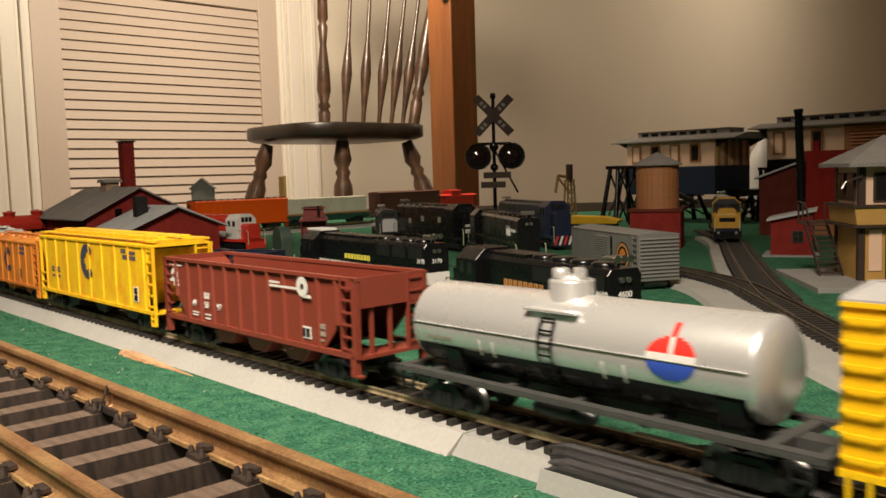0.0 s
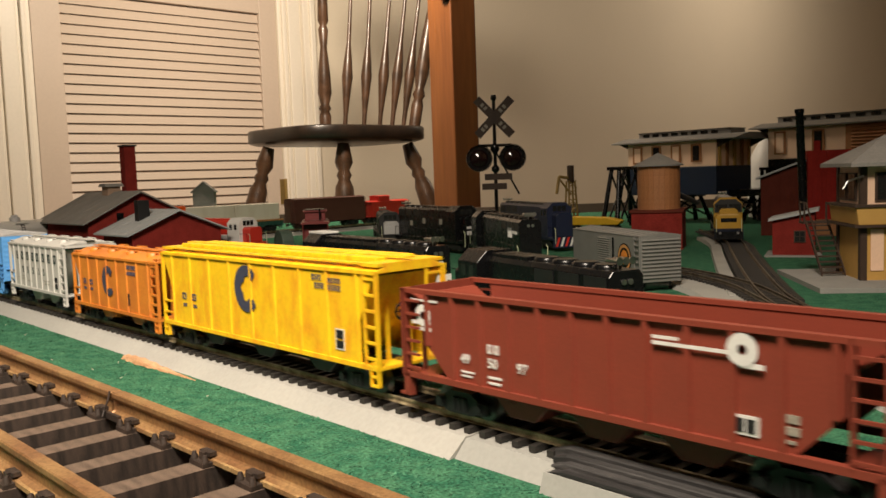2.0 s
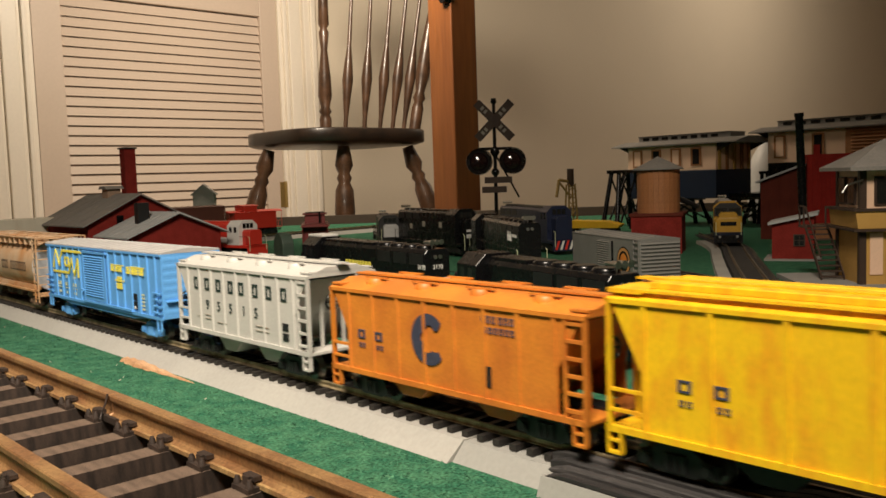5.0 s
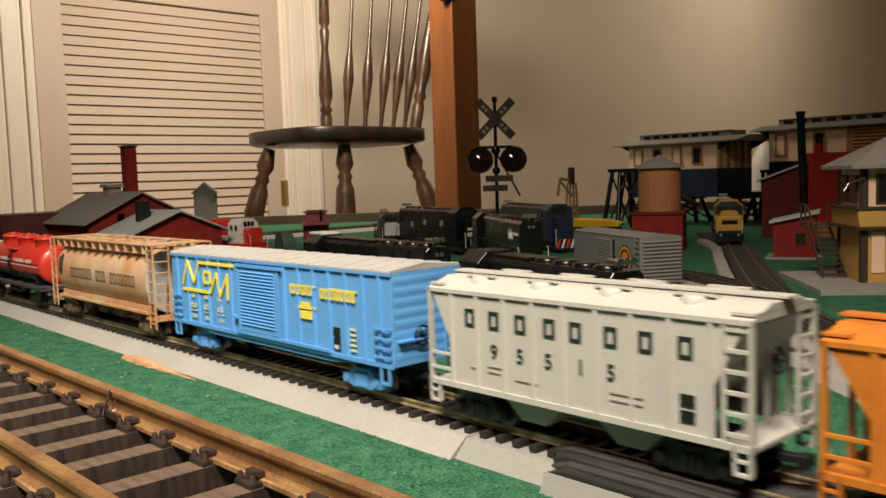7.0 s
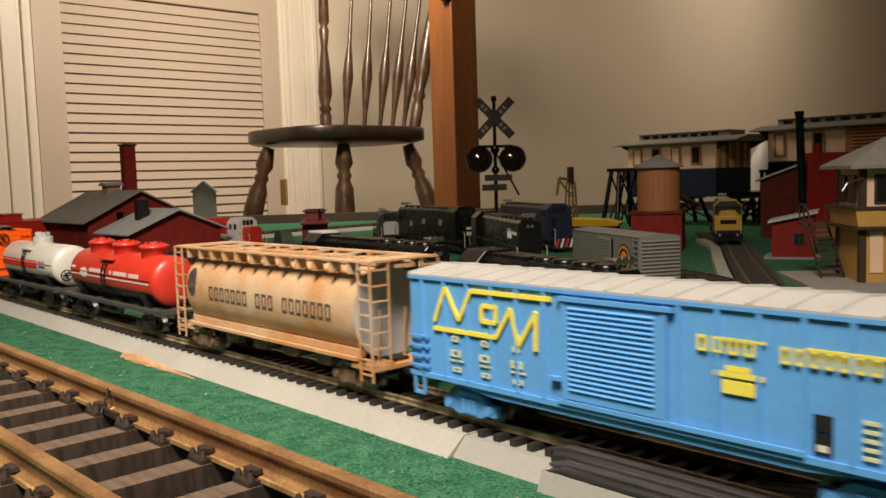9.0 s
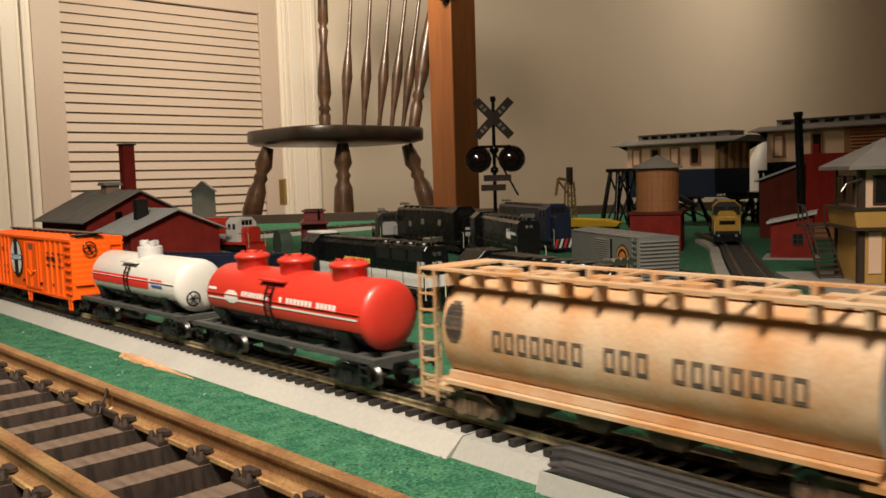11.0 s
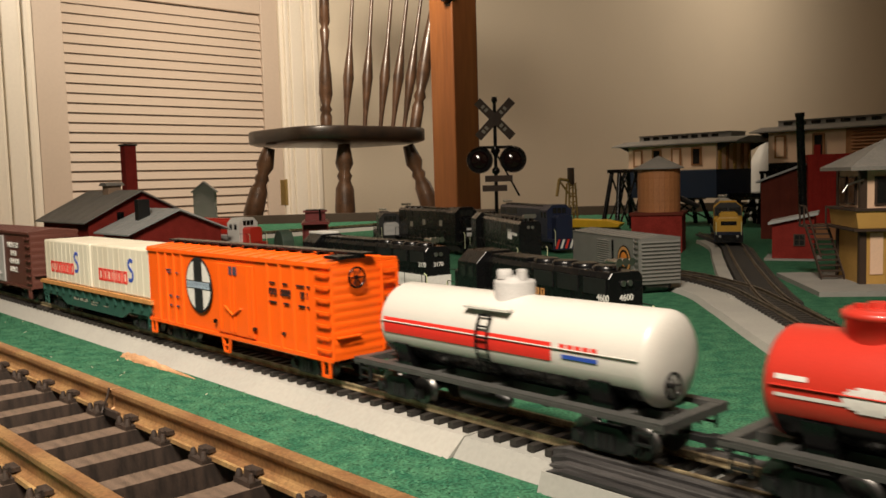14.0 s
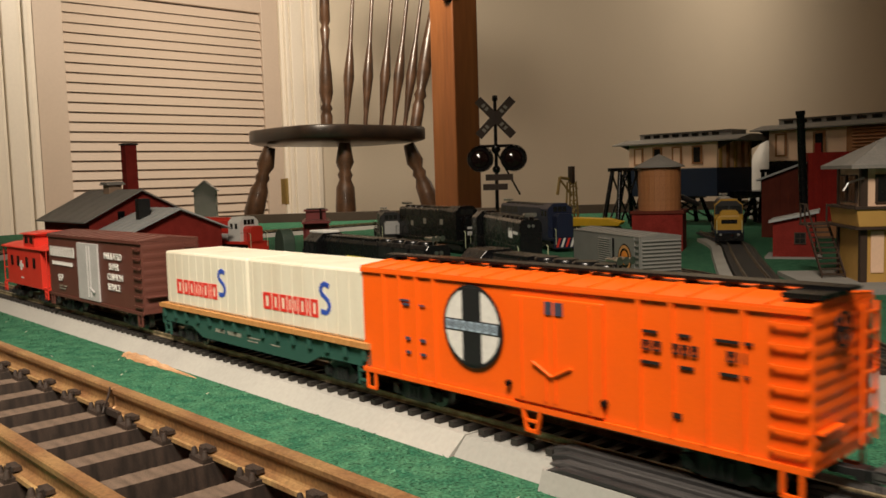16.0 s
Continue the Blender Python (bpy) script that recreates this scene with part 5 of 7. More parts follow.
def tank_cars():
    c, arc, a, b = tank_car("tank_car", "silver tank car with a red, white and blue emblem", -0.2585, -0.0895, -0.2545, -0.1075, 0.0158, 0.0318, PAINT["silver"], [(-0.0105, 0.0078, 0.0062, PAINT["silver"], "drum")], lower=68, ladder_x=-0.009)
    r = 0.0158
    for k in range(-7, 8):
        w = 0.0083 * math.sqrt(1 - (k / 7.6) ** 2)
        mt = "whiteprint" if abs(k) < 2 else "redprint" if k > 0 else "blueprint"
        w0 = 99 + k * 3.1
        arc(0.0378 - w, 0.0378 + w, r + 0.0003, -w0 - 1.6, -w0 + 1.6, PAINT[mt], "emblem")
    arc(0.0371, 0.0386, r + 0.00036, -122, -103, PAINT["whiteprint"], "emblem")
    arc(0.0369, 0.0388, r + 0.00036, -140, -122, PAINT["redprint"], "emblem")
    arc(-0.068, -0.055, r + 0.0002, -80, -76, PAINT["faint"], "marking")
    arc(-0.048, -0.036, r + 0.0002, -70, -67, PAINT["faint"], "marking")
    for x in (-0.041, -0.0345, 0.013, 0.021):
        arc(x, x + 0.0012, r + 0.0002, -84, -62, PAINT["whiteprint"], "marking")
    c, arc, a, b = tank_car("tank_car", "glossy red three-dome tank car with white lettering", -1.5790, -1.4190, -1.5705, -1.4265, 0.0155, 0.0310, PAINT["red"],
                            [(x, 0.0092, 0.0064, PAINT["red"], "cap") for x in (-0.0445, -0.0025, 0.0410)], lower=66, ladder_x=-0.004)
    r = 0.0155
    wp = PAINT["whiteprint"]
    arc(a + 0.0065, b - 0.0065, r + 0.0002, -89, -85.5, wp, "stripe", "white stripe")
    for i in range(9):
        x = -0.0305 + i * 0.0029
        arc(x, x + 0.0021, r + 0.0002, -106, -94.5, wp, "name_bar")
    for i in range(15):
        if i not in (1, 9):
            arc(0.0048 + i * 0.0031, 0.0048 + i * 0.0031 + 0.0023, r + 0.0002, -106, -94.5, wp, "name_bar")
    for k in range(-4, 5):
        w = math.sqrt(max(0, 1 - (k / 4.6) ** 2)) * 0.0070
        arc(-0.0405 - w, -0.0405 + w, r + 0.0003, -93 - k * 2.6 - 1.4, -93 - k * 2.6 + 1.4, wp, "emblem")
    arc(a + 0.0065, a + 0.015, r + 0.0002, -107, -102, wp, "marking")
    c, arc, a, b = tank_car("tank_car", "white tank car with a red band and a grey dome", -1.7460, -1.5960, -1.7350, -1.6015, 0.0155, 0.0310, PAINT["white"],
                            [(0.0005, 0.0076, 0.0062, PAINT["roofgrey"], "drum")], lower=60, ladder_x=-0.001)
    arc(a + 0.0065, 0.0305, r + 0.0002, -102, -79, PAINT["redprint"], "band", "red band")
    arc(a + 0.0065, b - 0.0065, r + 0.00018, -76, -64, PAINT["white"], "band")
    for i in range(5):
        arc(0.0340 + i * 0.0032, 0.0340 + i * 0.0032 + 0.0024, r + 0.0003, -102, -94, PAINT["redprint"], "name_bar")
    arc(0.0350, 0.0495, r + 0.0003, -90, -85, PAINT["blueprint"], "stripe", "blue stripe")
    brake_wheel(c, b + 0.0016, -0.0068, 0.0245, 0.0040)


RUSTY = material("rusty_truck_plastic", (0.16, 0.10, 0.06), 0.6, vary=0.2, scale=120, second=(0.07, 0.045, 0.03))


def cylinder_hopper():
    c, h = start("covered_hopper_car", "rust-stained grey cylindrical covered hopper car with dark lettering", -1.389, -1.211, truck_in=0.022, truck_mat=RUSTY)
    mt = PAINT["tan"]
    e = h - 0.0125
    zb, zt = 0.0125, 0.0535
    outline = []
    for i in range(40):
        w = 2 * math.pi * (i + 0.5) / 40
        y, z = math.sin(w), -math.cos(w)
        outline.append((HW * 0.985 * math.copysign(abs(y) ** 0.86, y), 0.0325 + 0.0195 * math.copysign(abs(z) ** 0.9, z)))
    g = Geo()
    n = 40
    g.add([(-e, y, z) for y, z in outline] + [(e, y, z) for y, z in outline], [(i, (i + 1) % n, n + (i + 1) % n, n + i) for i in range(n)], True)
    part("body", g, mt, c)
    for sg in (-1, 1):
        g = Geo().add([(sg * e, y, z) for y, z in outline] + [(sg * (e - 0.0012), y * 0.999, 0.0325 + (z - 0.0325) * 0.999) for y, z in outline],
                      [tuple(range(n)), tuple(range(2 * n - 1, n - 1, -1))] + [(i, (i + 1) % n, n + (i + 1) % n, n + i) for i in range(n)])
        part("end_plate", g, PAINT["endgrey"], c, "flat grey end plate")
        g = Geo()
        for s2 in (-1, 1):
            x0, x1 = sorted((sg * (h - 0.0088), sg * (h - 0.0006)))
            ladder(g, x0, x1, s2 * (HW - 0.0002), 0.006, zt + 0.002, 8, 0.00038)
        end_ladder(g, sg * (h - 0.0006), 0.009, HW, 0.010, zt + 0.002, 7, 0.00036)
        end_ladder(g, sg * (h - 0.0006), -HW, -0.009, 0.010, zt + 0.002, 7, 0.00036)
        x0, x1 = sorted((sg * (e - 0.004), sg * h))
        g.box(x0, x1, -HW + 0.001, HW - 0.001, 0.0105, 0.0122)
        for y in (-0.007, 0.007):
            g.tube((sg * (e + 0.001), y, 0.012), (sg * (e + 0.003), y, 0.034), 0.0006, n=5)
        part("end_cage", g, mt, c)
        ya, yb = sorted((sg * (HW - 0.0028), sg * (HW - 0.0002)))
        part("side_sill", Geo().box(-e, e, ya, yb, 0.0136, 0.0150).box(-e, e, min(ya - sg * 0.003, yb - sg * 0.003), max(ya - sg * 0.003, yb - sg * 0.003), 0.0150, 0.0180), mt, c)
        g = Geo().box(-h, h, min(sg * (HW - 0.0045), sg * HW), max(sg * (HW - 0.0045), sg * HW), zt + 0.0016, zt + 0.0024)
        for i in range(12):
            x = -e + 0.003 + i * (2 * e - 0.006) / 11
            ya, yb = sorted((sg * (HW - 0.006), sg * (HW - 0.0004)))
            g.box(x - 0.0008, x + 0.0008, ya, yb, zt - 0.0035, zt + 0.0016)
        part("running_board", g, mt, c)
    g = Geo().box(-h, h, -0.005, 0.005, zt - 0.0012, zt + 0.0002)
    for i in range(6):
        x = -e + 0.012 + i * (2 * e - 0.024) / 5
        g.box(x - 0.0085, x + 0.0085, -0.0035, 0.0035, zt, zt + 0.0018)
        g.box(x - 0.001, x + 0.001, -HW + 0.003, HW - 0.003, zt + 0.0012, zt + 0.002)
    pieces("hatch", g, mt, c)
    for s2 in (-1, 1):
        part("end_platform", Geo().box(min(s2 * (h - 0.012), s2 * h), max(s2 * (h - 0.012), s2 * h), -HW + 0.002, HW - 0.002, zt + 0.0018, zt + 0.0026), mt, c)
    for x in (-0.042, -0.014, 0.014, 0.042):
        g = Geo().prism([(x - 0.0095, 0.0150), (x - 0.005, 0.0062), (x + 0.005, 0.0062), (x + 0.0095, 0.0150)], -0.011, 0.011)
        pieces("outlet", g, RUSTY, c)
    pr = material("worn_black_print", (0.06, 0.05, 0.045), 0.6, vary=0.3, scale=300, second=(0.12, 0.08, 0.05))

    def arc(x0, x1, z0, z1, nm="name_bar"):
        pts = sorted([(z, abs(y)) for y, z in outline])
        q = Geo()
        v = []
        for k in range(7):
            z = z0 + (z1 - z0) * k / 6
            y = np.interp(z, [p[0] for p in pts], [p[1] for p in pts]) + 0.0002
            v += [(x0, -y, z), (x1, -y, z)]
        q.add(v, [(2 * k, 2 * k + 1, 2 * k + 3, 2 * k + 2) for k in range(6)])
        return q
    q = Geo()
    x = -0.0510
    for wlen, gap in ((7, 0.0068), (3, 0.0068), (7, 0)):
        for i in range(wlen):
            for x0, x1, z0, z1 in word(x, 0.0288, 0.0072, 1, 0.0047, 0.9):
                a_ = arc(x0, x1, z0, z1)
                q.add(a_.v, a_.f)
            x += 0.0058
        x += gap
    pieces("name_bar", q, pr, c, "worn black letter bar")
    q = Geo()
    for k in range(-5, 6):
        if k in (-1, 1):
            continue
        w = math.sqrt(1 - (k / 5.6) ** 2) * 0.0048
        a_ = arc(-0.0705 - w, -0.0705 + w, 0.0360 + k * 0.0012 - 0.0005, 0.0378 + k * 0.0012 + 0.0005)
        q.add(a_.v, a_.f)
    part("emblem", q, pr, c, "round worn black emblem")


def container_flat():
    c, h = start("container_flatcar", "green flatcar with tan deck for two containers", -2.141, -1.943, truck_in=0.026)
    zd = 0.0195
    for sg in (-1, 1):
        y0, y1 = sorted((sg * (HW - 0.0022), sg * (HW - 0.0006)))
        part("side_beam", Geo().prism([(-h, 0.0118), (-0.062, 0.0118), (-0.050, 0.0070), (0.050, 0.0070), (0.062, 0.0118), (h, 0.0118), (h, zd), (-h, zd)], y0, y1), PAINT["green"], c)
        g = Geo()
        for i in range(15):
            x = -h + 0.004 + i * (2 * h - 0.008) / 14
            ya, yb = sorted((sg * (HW - 0.0008), sg * (HW + 0.0006)))
            g.box(x - 0.0014, x + 0.0014, ya, yb, zd - 0.005, zd - 0.0004)
        pieces("stake_pocket", g, PAINT["green"], c)
    for sg in (-1, 1):
        g = Geo()
        x0, x1 = sorted((sg * h, sg * (h - 0.003)))
        g.box(x0, x1, -HW + 0.0005, HW - 0.0005, 0.0100, zd)
        for s2 in (-1, 1):
            ladder(g, *sorted((sg * (h - 0.009), sg * (h - 0.003))), s2 * (HW - 0.001), 0.004, 0.012, 2, 0.0005)
        part("end_beam", g, PAINT["green"], c)
    n = 44
    g = Geo()
    for i in range(n):
        x0 = -h + i * 2 * h / n
        g.box(x0 + 0.0001, x0 + 2 * h / n - 0.0001, -HW - 0.0012, HW + 0.0012, zd + 0.0002, zd + 0.0026)
    pieces("deck_plank", g, PAINT["deck"], c)
    bars(c, word(-0.035, 0.0118, 0.0018, 4, 0.0026) + word(-0.022, 0.0118, 0.0018, 6, 0.0024) + [(-0.002, 0.010, 0.0125, 0.0130), (-0.002, 0.008, 0.0108, 0.0113), (0.020, 0.028, 0.0115, 0.0120)], PAINT["faint"], -0.0006)
    z0 = zd + 0.0026
    for x0, x1 in ((-0.0920, 0.0), (0.0012, 0.0975)):
        k = part("container", Geo().box(x0, x1, -HW + 0.0008, HW - 0.0008, z0, z0 + 0.0300), PAINT["cream"], c, "cream shipping container with red lettering", bevel=0.0012)
        g = Geo()
        for i in range(11):
            x = x0 + 0.004 + i * (x1 - x0 - 0.008) / 10
            g.box(x - 0.0002, x + 0.0002, -HW + 0.00066, -HW + 0.0010, z0 + 0.001, z0 + 0.029)
        pieces("panel_seam", g, PAINT["cream"], k)
        xs = x0 + 0.0135
        g = Geo()
        for w in (0.0074, 0.0057, 0.0057, 0.0038, 0.0036, 0.0057, 0.0020, 0.0057):
            g.box(xs, xs + w * 0.32, -HW + 0.0006, -HW + 0.0010, z0 + 0.0068, z0 + 0.0068 + 0.0080)
            g.box(xs + w * 0.68, xs + w, -HW + 0.0006, -HW + 0.0010, z0 + 0.0068, z0 + 0.0068 + 0.0080)
            g.box(xs + w * 0.32, xs + w * 0.68, -HW + 0.0006, -HW + 0.0010, z0 + 0.0068, z0 + 0.0082)
            g.box(xs + w * 0.32, xs + w * 0.68, -HW + 0.0006, -HW + 0.0010, z0 + 0.0134, z0 + 0.0148)
            xs += w + 0.0010
        pieces("name_bar", g, PAINT["redprint"], k, "red letter bar")
        g = Geo()
        xs += 0.0010
        cx, cz = xs + 0.0036, z0 + 0.0152
        pts = [(0.0034, 0.0062), (0.0, 0.0072), (-0.0030, 0.0058), (-0.0030, 0.0030), (0.0, 0.0012), (0.0028, -0.0006), (0.0032, -0.0034), (0.0010, -0.0056), (-0.0034, -0.0052)]
        for (xa, za), (xb, zb2) in zip(pts, pts[1:]):
            dx, dz = xb - xa, zb2 - za
            l = math.hypot(dx, dz)
            ox, oz = -dz / l * 0.0011, dx / l * 0.0011
            g.prism([(cx + xa - ox, cz + za - oz), (cx + xb - ox, cz + zb2 - oz), (cx + xb + ox, cz + zb2 + oz), (cx + xa + ox, cz + za + oz)], -HW + 0.0006, -HW + 0.0010)
        part("emblem", g, PAINT["blueprint"], k, "blue curved emblem")


def caboose():
    c, h = start("caboose", "bright red caboose with a cupola", -2.452, -2.342, truck_in=0.021)
    mt, zb, zt = PAINT["caboose"], 0.0125, 0.0425
    b = h - 0.012
    part("body", Geo().box(-b, b, -HW + 0.0006, HW - 0.0006, zb, zt), mt, c, bevel=0.0003, segments=1)
    part("roof", Geo().prism([(-HW - 0.0008, zt), (HW + 0.0008, zt), (HW + 0.0004, zt + 0.001), (HW * 0.4, zt + 0.0036), (-HW * 0.4, zt + 0.0036), (-HW - 0.0004, zt + 0.001)], -h, h, "x"), mt, c, bevel=0.0003, segments=1)
    q = part("cupola", Geo().box(-0.004, 0.024, -HW + 0.0025, HW - 0.0025, zt + 0.001, zt + 0.0115), mt, c, bevel=0.0004, segments=1)
    part("cupola_roof", Geo().prism([(-HW + 0.001, zt + 0.0115), (HW - 0.001, zt + 0.0115), (HW - 0.0015, zt + 0.0122), (0, zt + 0.0138), (-HW + 0.0015, zt + 0.0122)], -0.0065, 0.0265, "x"), mt, q)
    for x in (0.001, 0.013):
        part("window", Geo().box(x, x + 0.007, -HW + 0.0022, -HW + 0.003, zt + 0.0045, zt + 0.0098), M["black"], q, "dark cupola window")
    for x in (-0.032, -0.016, 0.006, 0.024):
        part("window", Geo().box(x, x + 0.0055, -HW + 0.0002, -HW + 0.001, zb + 0.0155, zb + 0.0235), M["black"], c, "dark window")
    g = Geo()
    for sg in (-1, 1):
        x0, x1 = sorted((sg * h, sg * (b - 0.001)))
        g.box(x0, x1, -HW + 0.001, HW - 0.001, zb, zb + 0.0016)
        for y in (-HW + 0.0012, -0.005, 0.005, HW - 0.0012):
            g.tube((sg * (h - 0.0008), y, zb), (sg * (h - 0.0008), y, zt if abs(y) > 0.01 else zb + 0.012), 0.0005, n=5)
        g.tube((sg * (h - 0.0008), -HW + 0.0012, zb + 0.012), (sg * (h - 0.0008), HW - 0.0012, zb + 0.012), 0.0005, n=5)
        ladder(g, *sorted((sg * (h - 0.006), sg * (h - 0.0005))), -HW + 0.0008, zb - 0.007, zb, 2, 0.0005)
    part("end_platform", g, mt, c)
    bars(c, [(-0.0125, -0.0005, 0.0275, 0.0300), (-0.0085, -0.0045, 0.0250, 0.0325), (-0.008, -0.002, 0.0185, 0.0195)], PAINT["whiteprint"], -0.0006, "emblem")


def lead_car():
    posts = [-0.078 + 0.0122 * i for i in range(14)]
    boxcar("boxcar", "bright yellow boxcar with ribbed sides at the head of the train", -0.0869, 0.093, 0.0130, 0.0560, material("clean_yellow_plastic", (0.90, 0.55, 0.008), 0.4, vary=0.05, scale=60), PAINT["roofgrey"], posts, None, 0.0026, None, 7, rear_rungs=True)


lead_car()
tank_cars()
open_hopper()
yellow_hopper()
orange_hopper()
grey_hopper()
blue_boxcar()
cylinder_hopper()
orange_reefer()
container_flat()
brown_boxcar()
caboose()


# ---- the yard ----
Y = {
    "navyloco": material("dark_blue_loco_plastic", (0.011, 0.016, 0.040), 0.4, vary=0.1, scale=80),
    "brick": material("painted_red_brick", (0.22, 0.024, 0.018), 0.85, vary=0.2, scale=60, fine=700, spec=0.15),
    "slate": material("grey_card_roof", (0.24, 0.225, 0.205), 0.8, vary=0.12, scale=40, fine=600),
    "pale": material("pale_card_roof", (0.42, 0.43, 0.43), 0.75, vary=0.1, scale=40, fine=600),
    "yellowwall": material("ochre_wall_plastic", (0.52, 0.30, 0.075), 0.6, vary=0.1, scale=50),
    "creamwall": material("cream_coach_plastic", (0.84, 0.57, 0.40), 0.55, vary=0.06, scale=30),
    "brownwood": material("brown_plank_plastic", (0.36, 0.15, 0.055), 0.65, vary=0.15, scale=50, stretch=(1, 1, 0.3)),
    "rust": material("dull_rust_red", (0.12, 0.026, 0.016), 0.85, vary=0.2, scale=50, spec=0.15),
    "trim": material("dark_brown_trim", (0.045, 0.024, 0.014), 0.6, vary=0.15, scale=80),
    "silvercar": material("dull_silver_paint", (0.23, 0.225, 0.21), 0.45, metal=0.35, vary=0.1, scale=60),
    "lens": material("dark_red_lens", (0.02, 0.008, 0.008), 0.08, vary=0.1, scale=200, coat=0.6),
    "greencast": material("dark_green_cast", (0.03, 0.05, 0.035), 0.6, vary=0.2, scale=80),
    "concrete": material("grey_base_card", (0.28, 0.27, 0.25), 0.85, vary=0.1, scale=40),
    "glass": material("dark_window_plastic", (0.015, 0.015, 0.014), 0.15, vary=0.1, scale=100),
}


def loco(label, m, length, body, band=None, nose=None, cab_at=-1, number="", name_col=None, high=1.0, stripes=None, cab_mat=None, roof=None, n_letters=8):
    """A hood diesel: walkway, long hood, cab, short hood, fans, horn, trucks, handrails. cab_at: the end at which the cab stands."""
    c = thing("diesel_locomotive", label, "locomotive", m, "diesels in the yard")
    h = length / 2
    w, hw = 0.0172, 0.0112
    zw, zt = 0.0155, 0.0155 + 0.0315 * high
    s = cab_at
    part("walkway", Geo().box(-h, h, -w, w, zw - 0.004, zw), body, c, bevel=0.0003, segments=1)
    cab0, cab1 = s * (h - 0.020), s * (h - 0.046)
    x0, x1 = sorted((cab1, -s * (h - 0.006)))
    g = Geo().prism([(-hw, zw), (hw, zw), (hw, zt - 0.003), (hw - 0.0025, zt), (-hw + 0.0025, zt), (-hw, zt - 0.003)], x0, x1, "x")
    part("long_hood", g, body, c, bevel=0.0004, segments=1)
    x0, x1 = sorted((cab0, cab1))
    cab = part("cab", Geo().prism([(-w, zw), (w, zw), (w, zt - 0.004), (w * 0.55, zt + 0.0032), (-w * 0.55, zt + 0.0032), (-w, zt - 0.004)], x0, x1, "x"), cab_mat or body, c, bevel=0.0003, segments=1)
    for sg in (-1, 1):
        for k in (0.2, 0.6):
            xa = x0 + k * (x1 - x0)
            part("window", Geo().box(xa, xa + 0.0055, min(sg * w, sg * (w + 0.0002)), max(sg * w, sg * (w + 0.0002)), zt - 0.0135, zt - 0.006), Y["glass"], cab)
    xe = cab0 + s * 0.0002
    for y in (-0.0095, -0.003, 0.0035):
        part("window", Geo().box(min(cab0, xe), max(cab0, xe), y, y + 0.0055, zt - 0.008, zt - 0.001), Y["glass"], cab)
    x0, x1 = sorted((cab0, s * (h - 0.004)))
    part("short_hood", Geo().prism([(-hw, zw), (hw, zw), (hw, zt - 0.013), (hw - 0.003, zt - 0.010), (-hw + 0.003, zt - 0.010), (-hw, zt - 0.013)], x0, x1, "x"), nose or body, c, bevel=0.0005, segments=1)
    if band:
        for sg in (-1, 1):
            xa, xb = sorted((cab1, -s * (h - 0.008)))
            part("band", Geo().box(xa, xb, min(sg * hw, sg * (hw + 0.0003)), max(sg * hw, sg * (hw + 0.0003)), zw + 0.0005, zw + 0.0105), band, c, "pale band along the hood")
        xe = -s * (h - 0.006)
        part("band", Geo().box(min(xe, xe - s * 0.0003), max(xe, xe - s * 0.0003), -hw, hw, zw + 0.0005, zw + 0.0095), band, c)
    for k in range(4):
        x = -s * (h - 0.022 - k * 0.019)
        part("fan", Geo().turned([(0, 0.0078), (0.7, 0.0078), (1, 0.0066)], (x, 0, zt - 0.0005), (x, 0, zt + 0.0024), 18), roof or body, c)
    xa, xb = sorted((-s * (h - 0.088), cab1 - s * 0.004))
    if xb - xa > 0.02:
        part("exhaust_hatch", Geo().box(xa, xb, -hw * 0.75, hw * 0.75, zt - 0.0004, zt + 0.0020), roof or body, c, bevel=0.0003, segments=1)
    for sg in (-1, 1):
        for k in range(3):
            xa = -s * (h - 0.018 - k * 0.024)
            part("grille", Geo().box(xa - 0.0095, xa + 0.0095, min(sg * hw, sg * (hw + 0.0005)), max(sg * hw, sg * (hw + 0.0005)), zt - 0.012, zt - 0.0035), M["frame"], c)
    g = Geo()
    for y in (-0.0028, 0.0, 0.0028):
        g.turned([(0, 0.0010), (0.15, 0.0014), (0.7, 0.0010), (1, 0.0022)], (-s * (h - 0.017), y * 1.5, zt + 0.0050), (-s * (h - 0.006), y * 1.5, zt + 0.0050), 10)
    g.tube((-s * (h - 0.013), 0, zt), (-s * (h - 0.013), 0, zt + 0.005), 0.0006, n=6)
    part("horn", g, M["steel"], c, "bright metal horn")
    for sg in (-1, 1):
        g = Geo()
        n = 10
        for i in range(n):
            x = -h + 0.004 + i * (2 * h - 0.008) / (n - 1)
            g.tube((x, sg * (w - 0.0006), zw), (x, sg * (w - 0.0006), zw + 0.0125), 0.0003, n=4)
        g.tube((-h + 0.004, sg * (w - 0.0006), zw + 0.0125), (h - 0.004, sg * (w - 0.0006), zw + 0.0125), 0.0003, n=4)
        part("handrail", g, M["black"], c)
    for e in (-1, 1):
        for sg in (-1, 1):
            g = Geo()
            g.wire([(e * (h + 0.0004), sg * 0.015, zw - 0.008), (e * (h + 0.0004), sg * 0.015, zw + 0.011), (e * (h - 0.003), sg * 0.015, zw + 0.0125)], 0.0004, 5)
            part("grab_iron", g, PAINT["lace"], c)
        part("pilot", Geo().box(min(e * h, e * (h - 0.003)), max(e * h, e * (h - 0.003)), -w, w, 0.0022, zw), body, c)
        tk = part("truck", Geo().prism([(-0.024, 0.003), (0.024, 0.003), (0.024, 0.008), (0.016, 0.0105), (-0.016, 0.0105), (-0.024, 0.008)], -0.0142, 0.0142), M["frame"], c)
        tk.matrix_basis = pose(e * (h - 0.038), 0, 0)
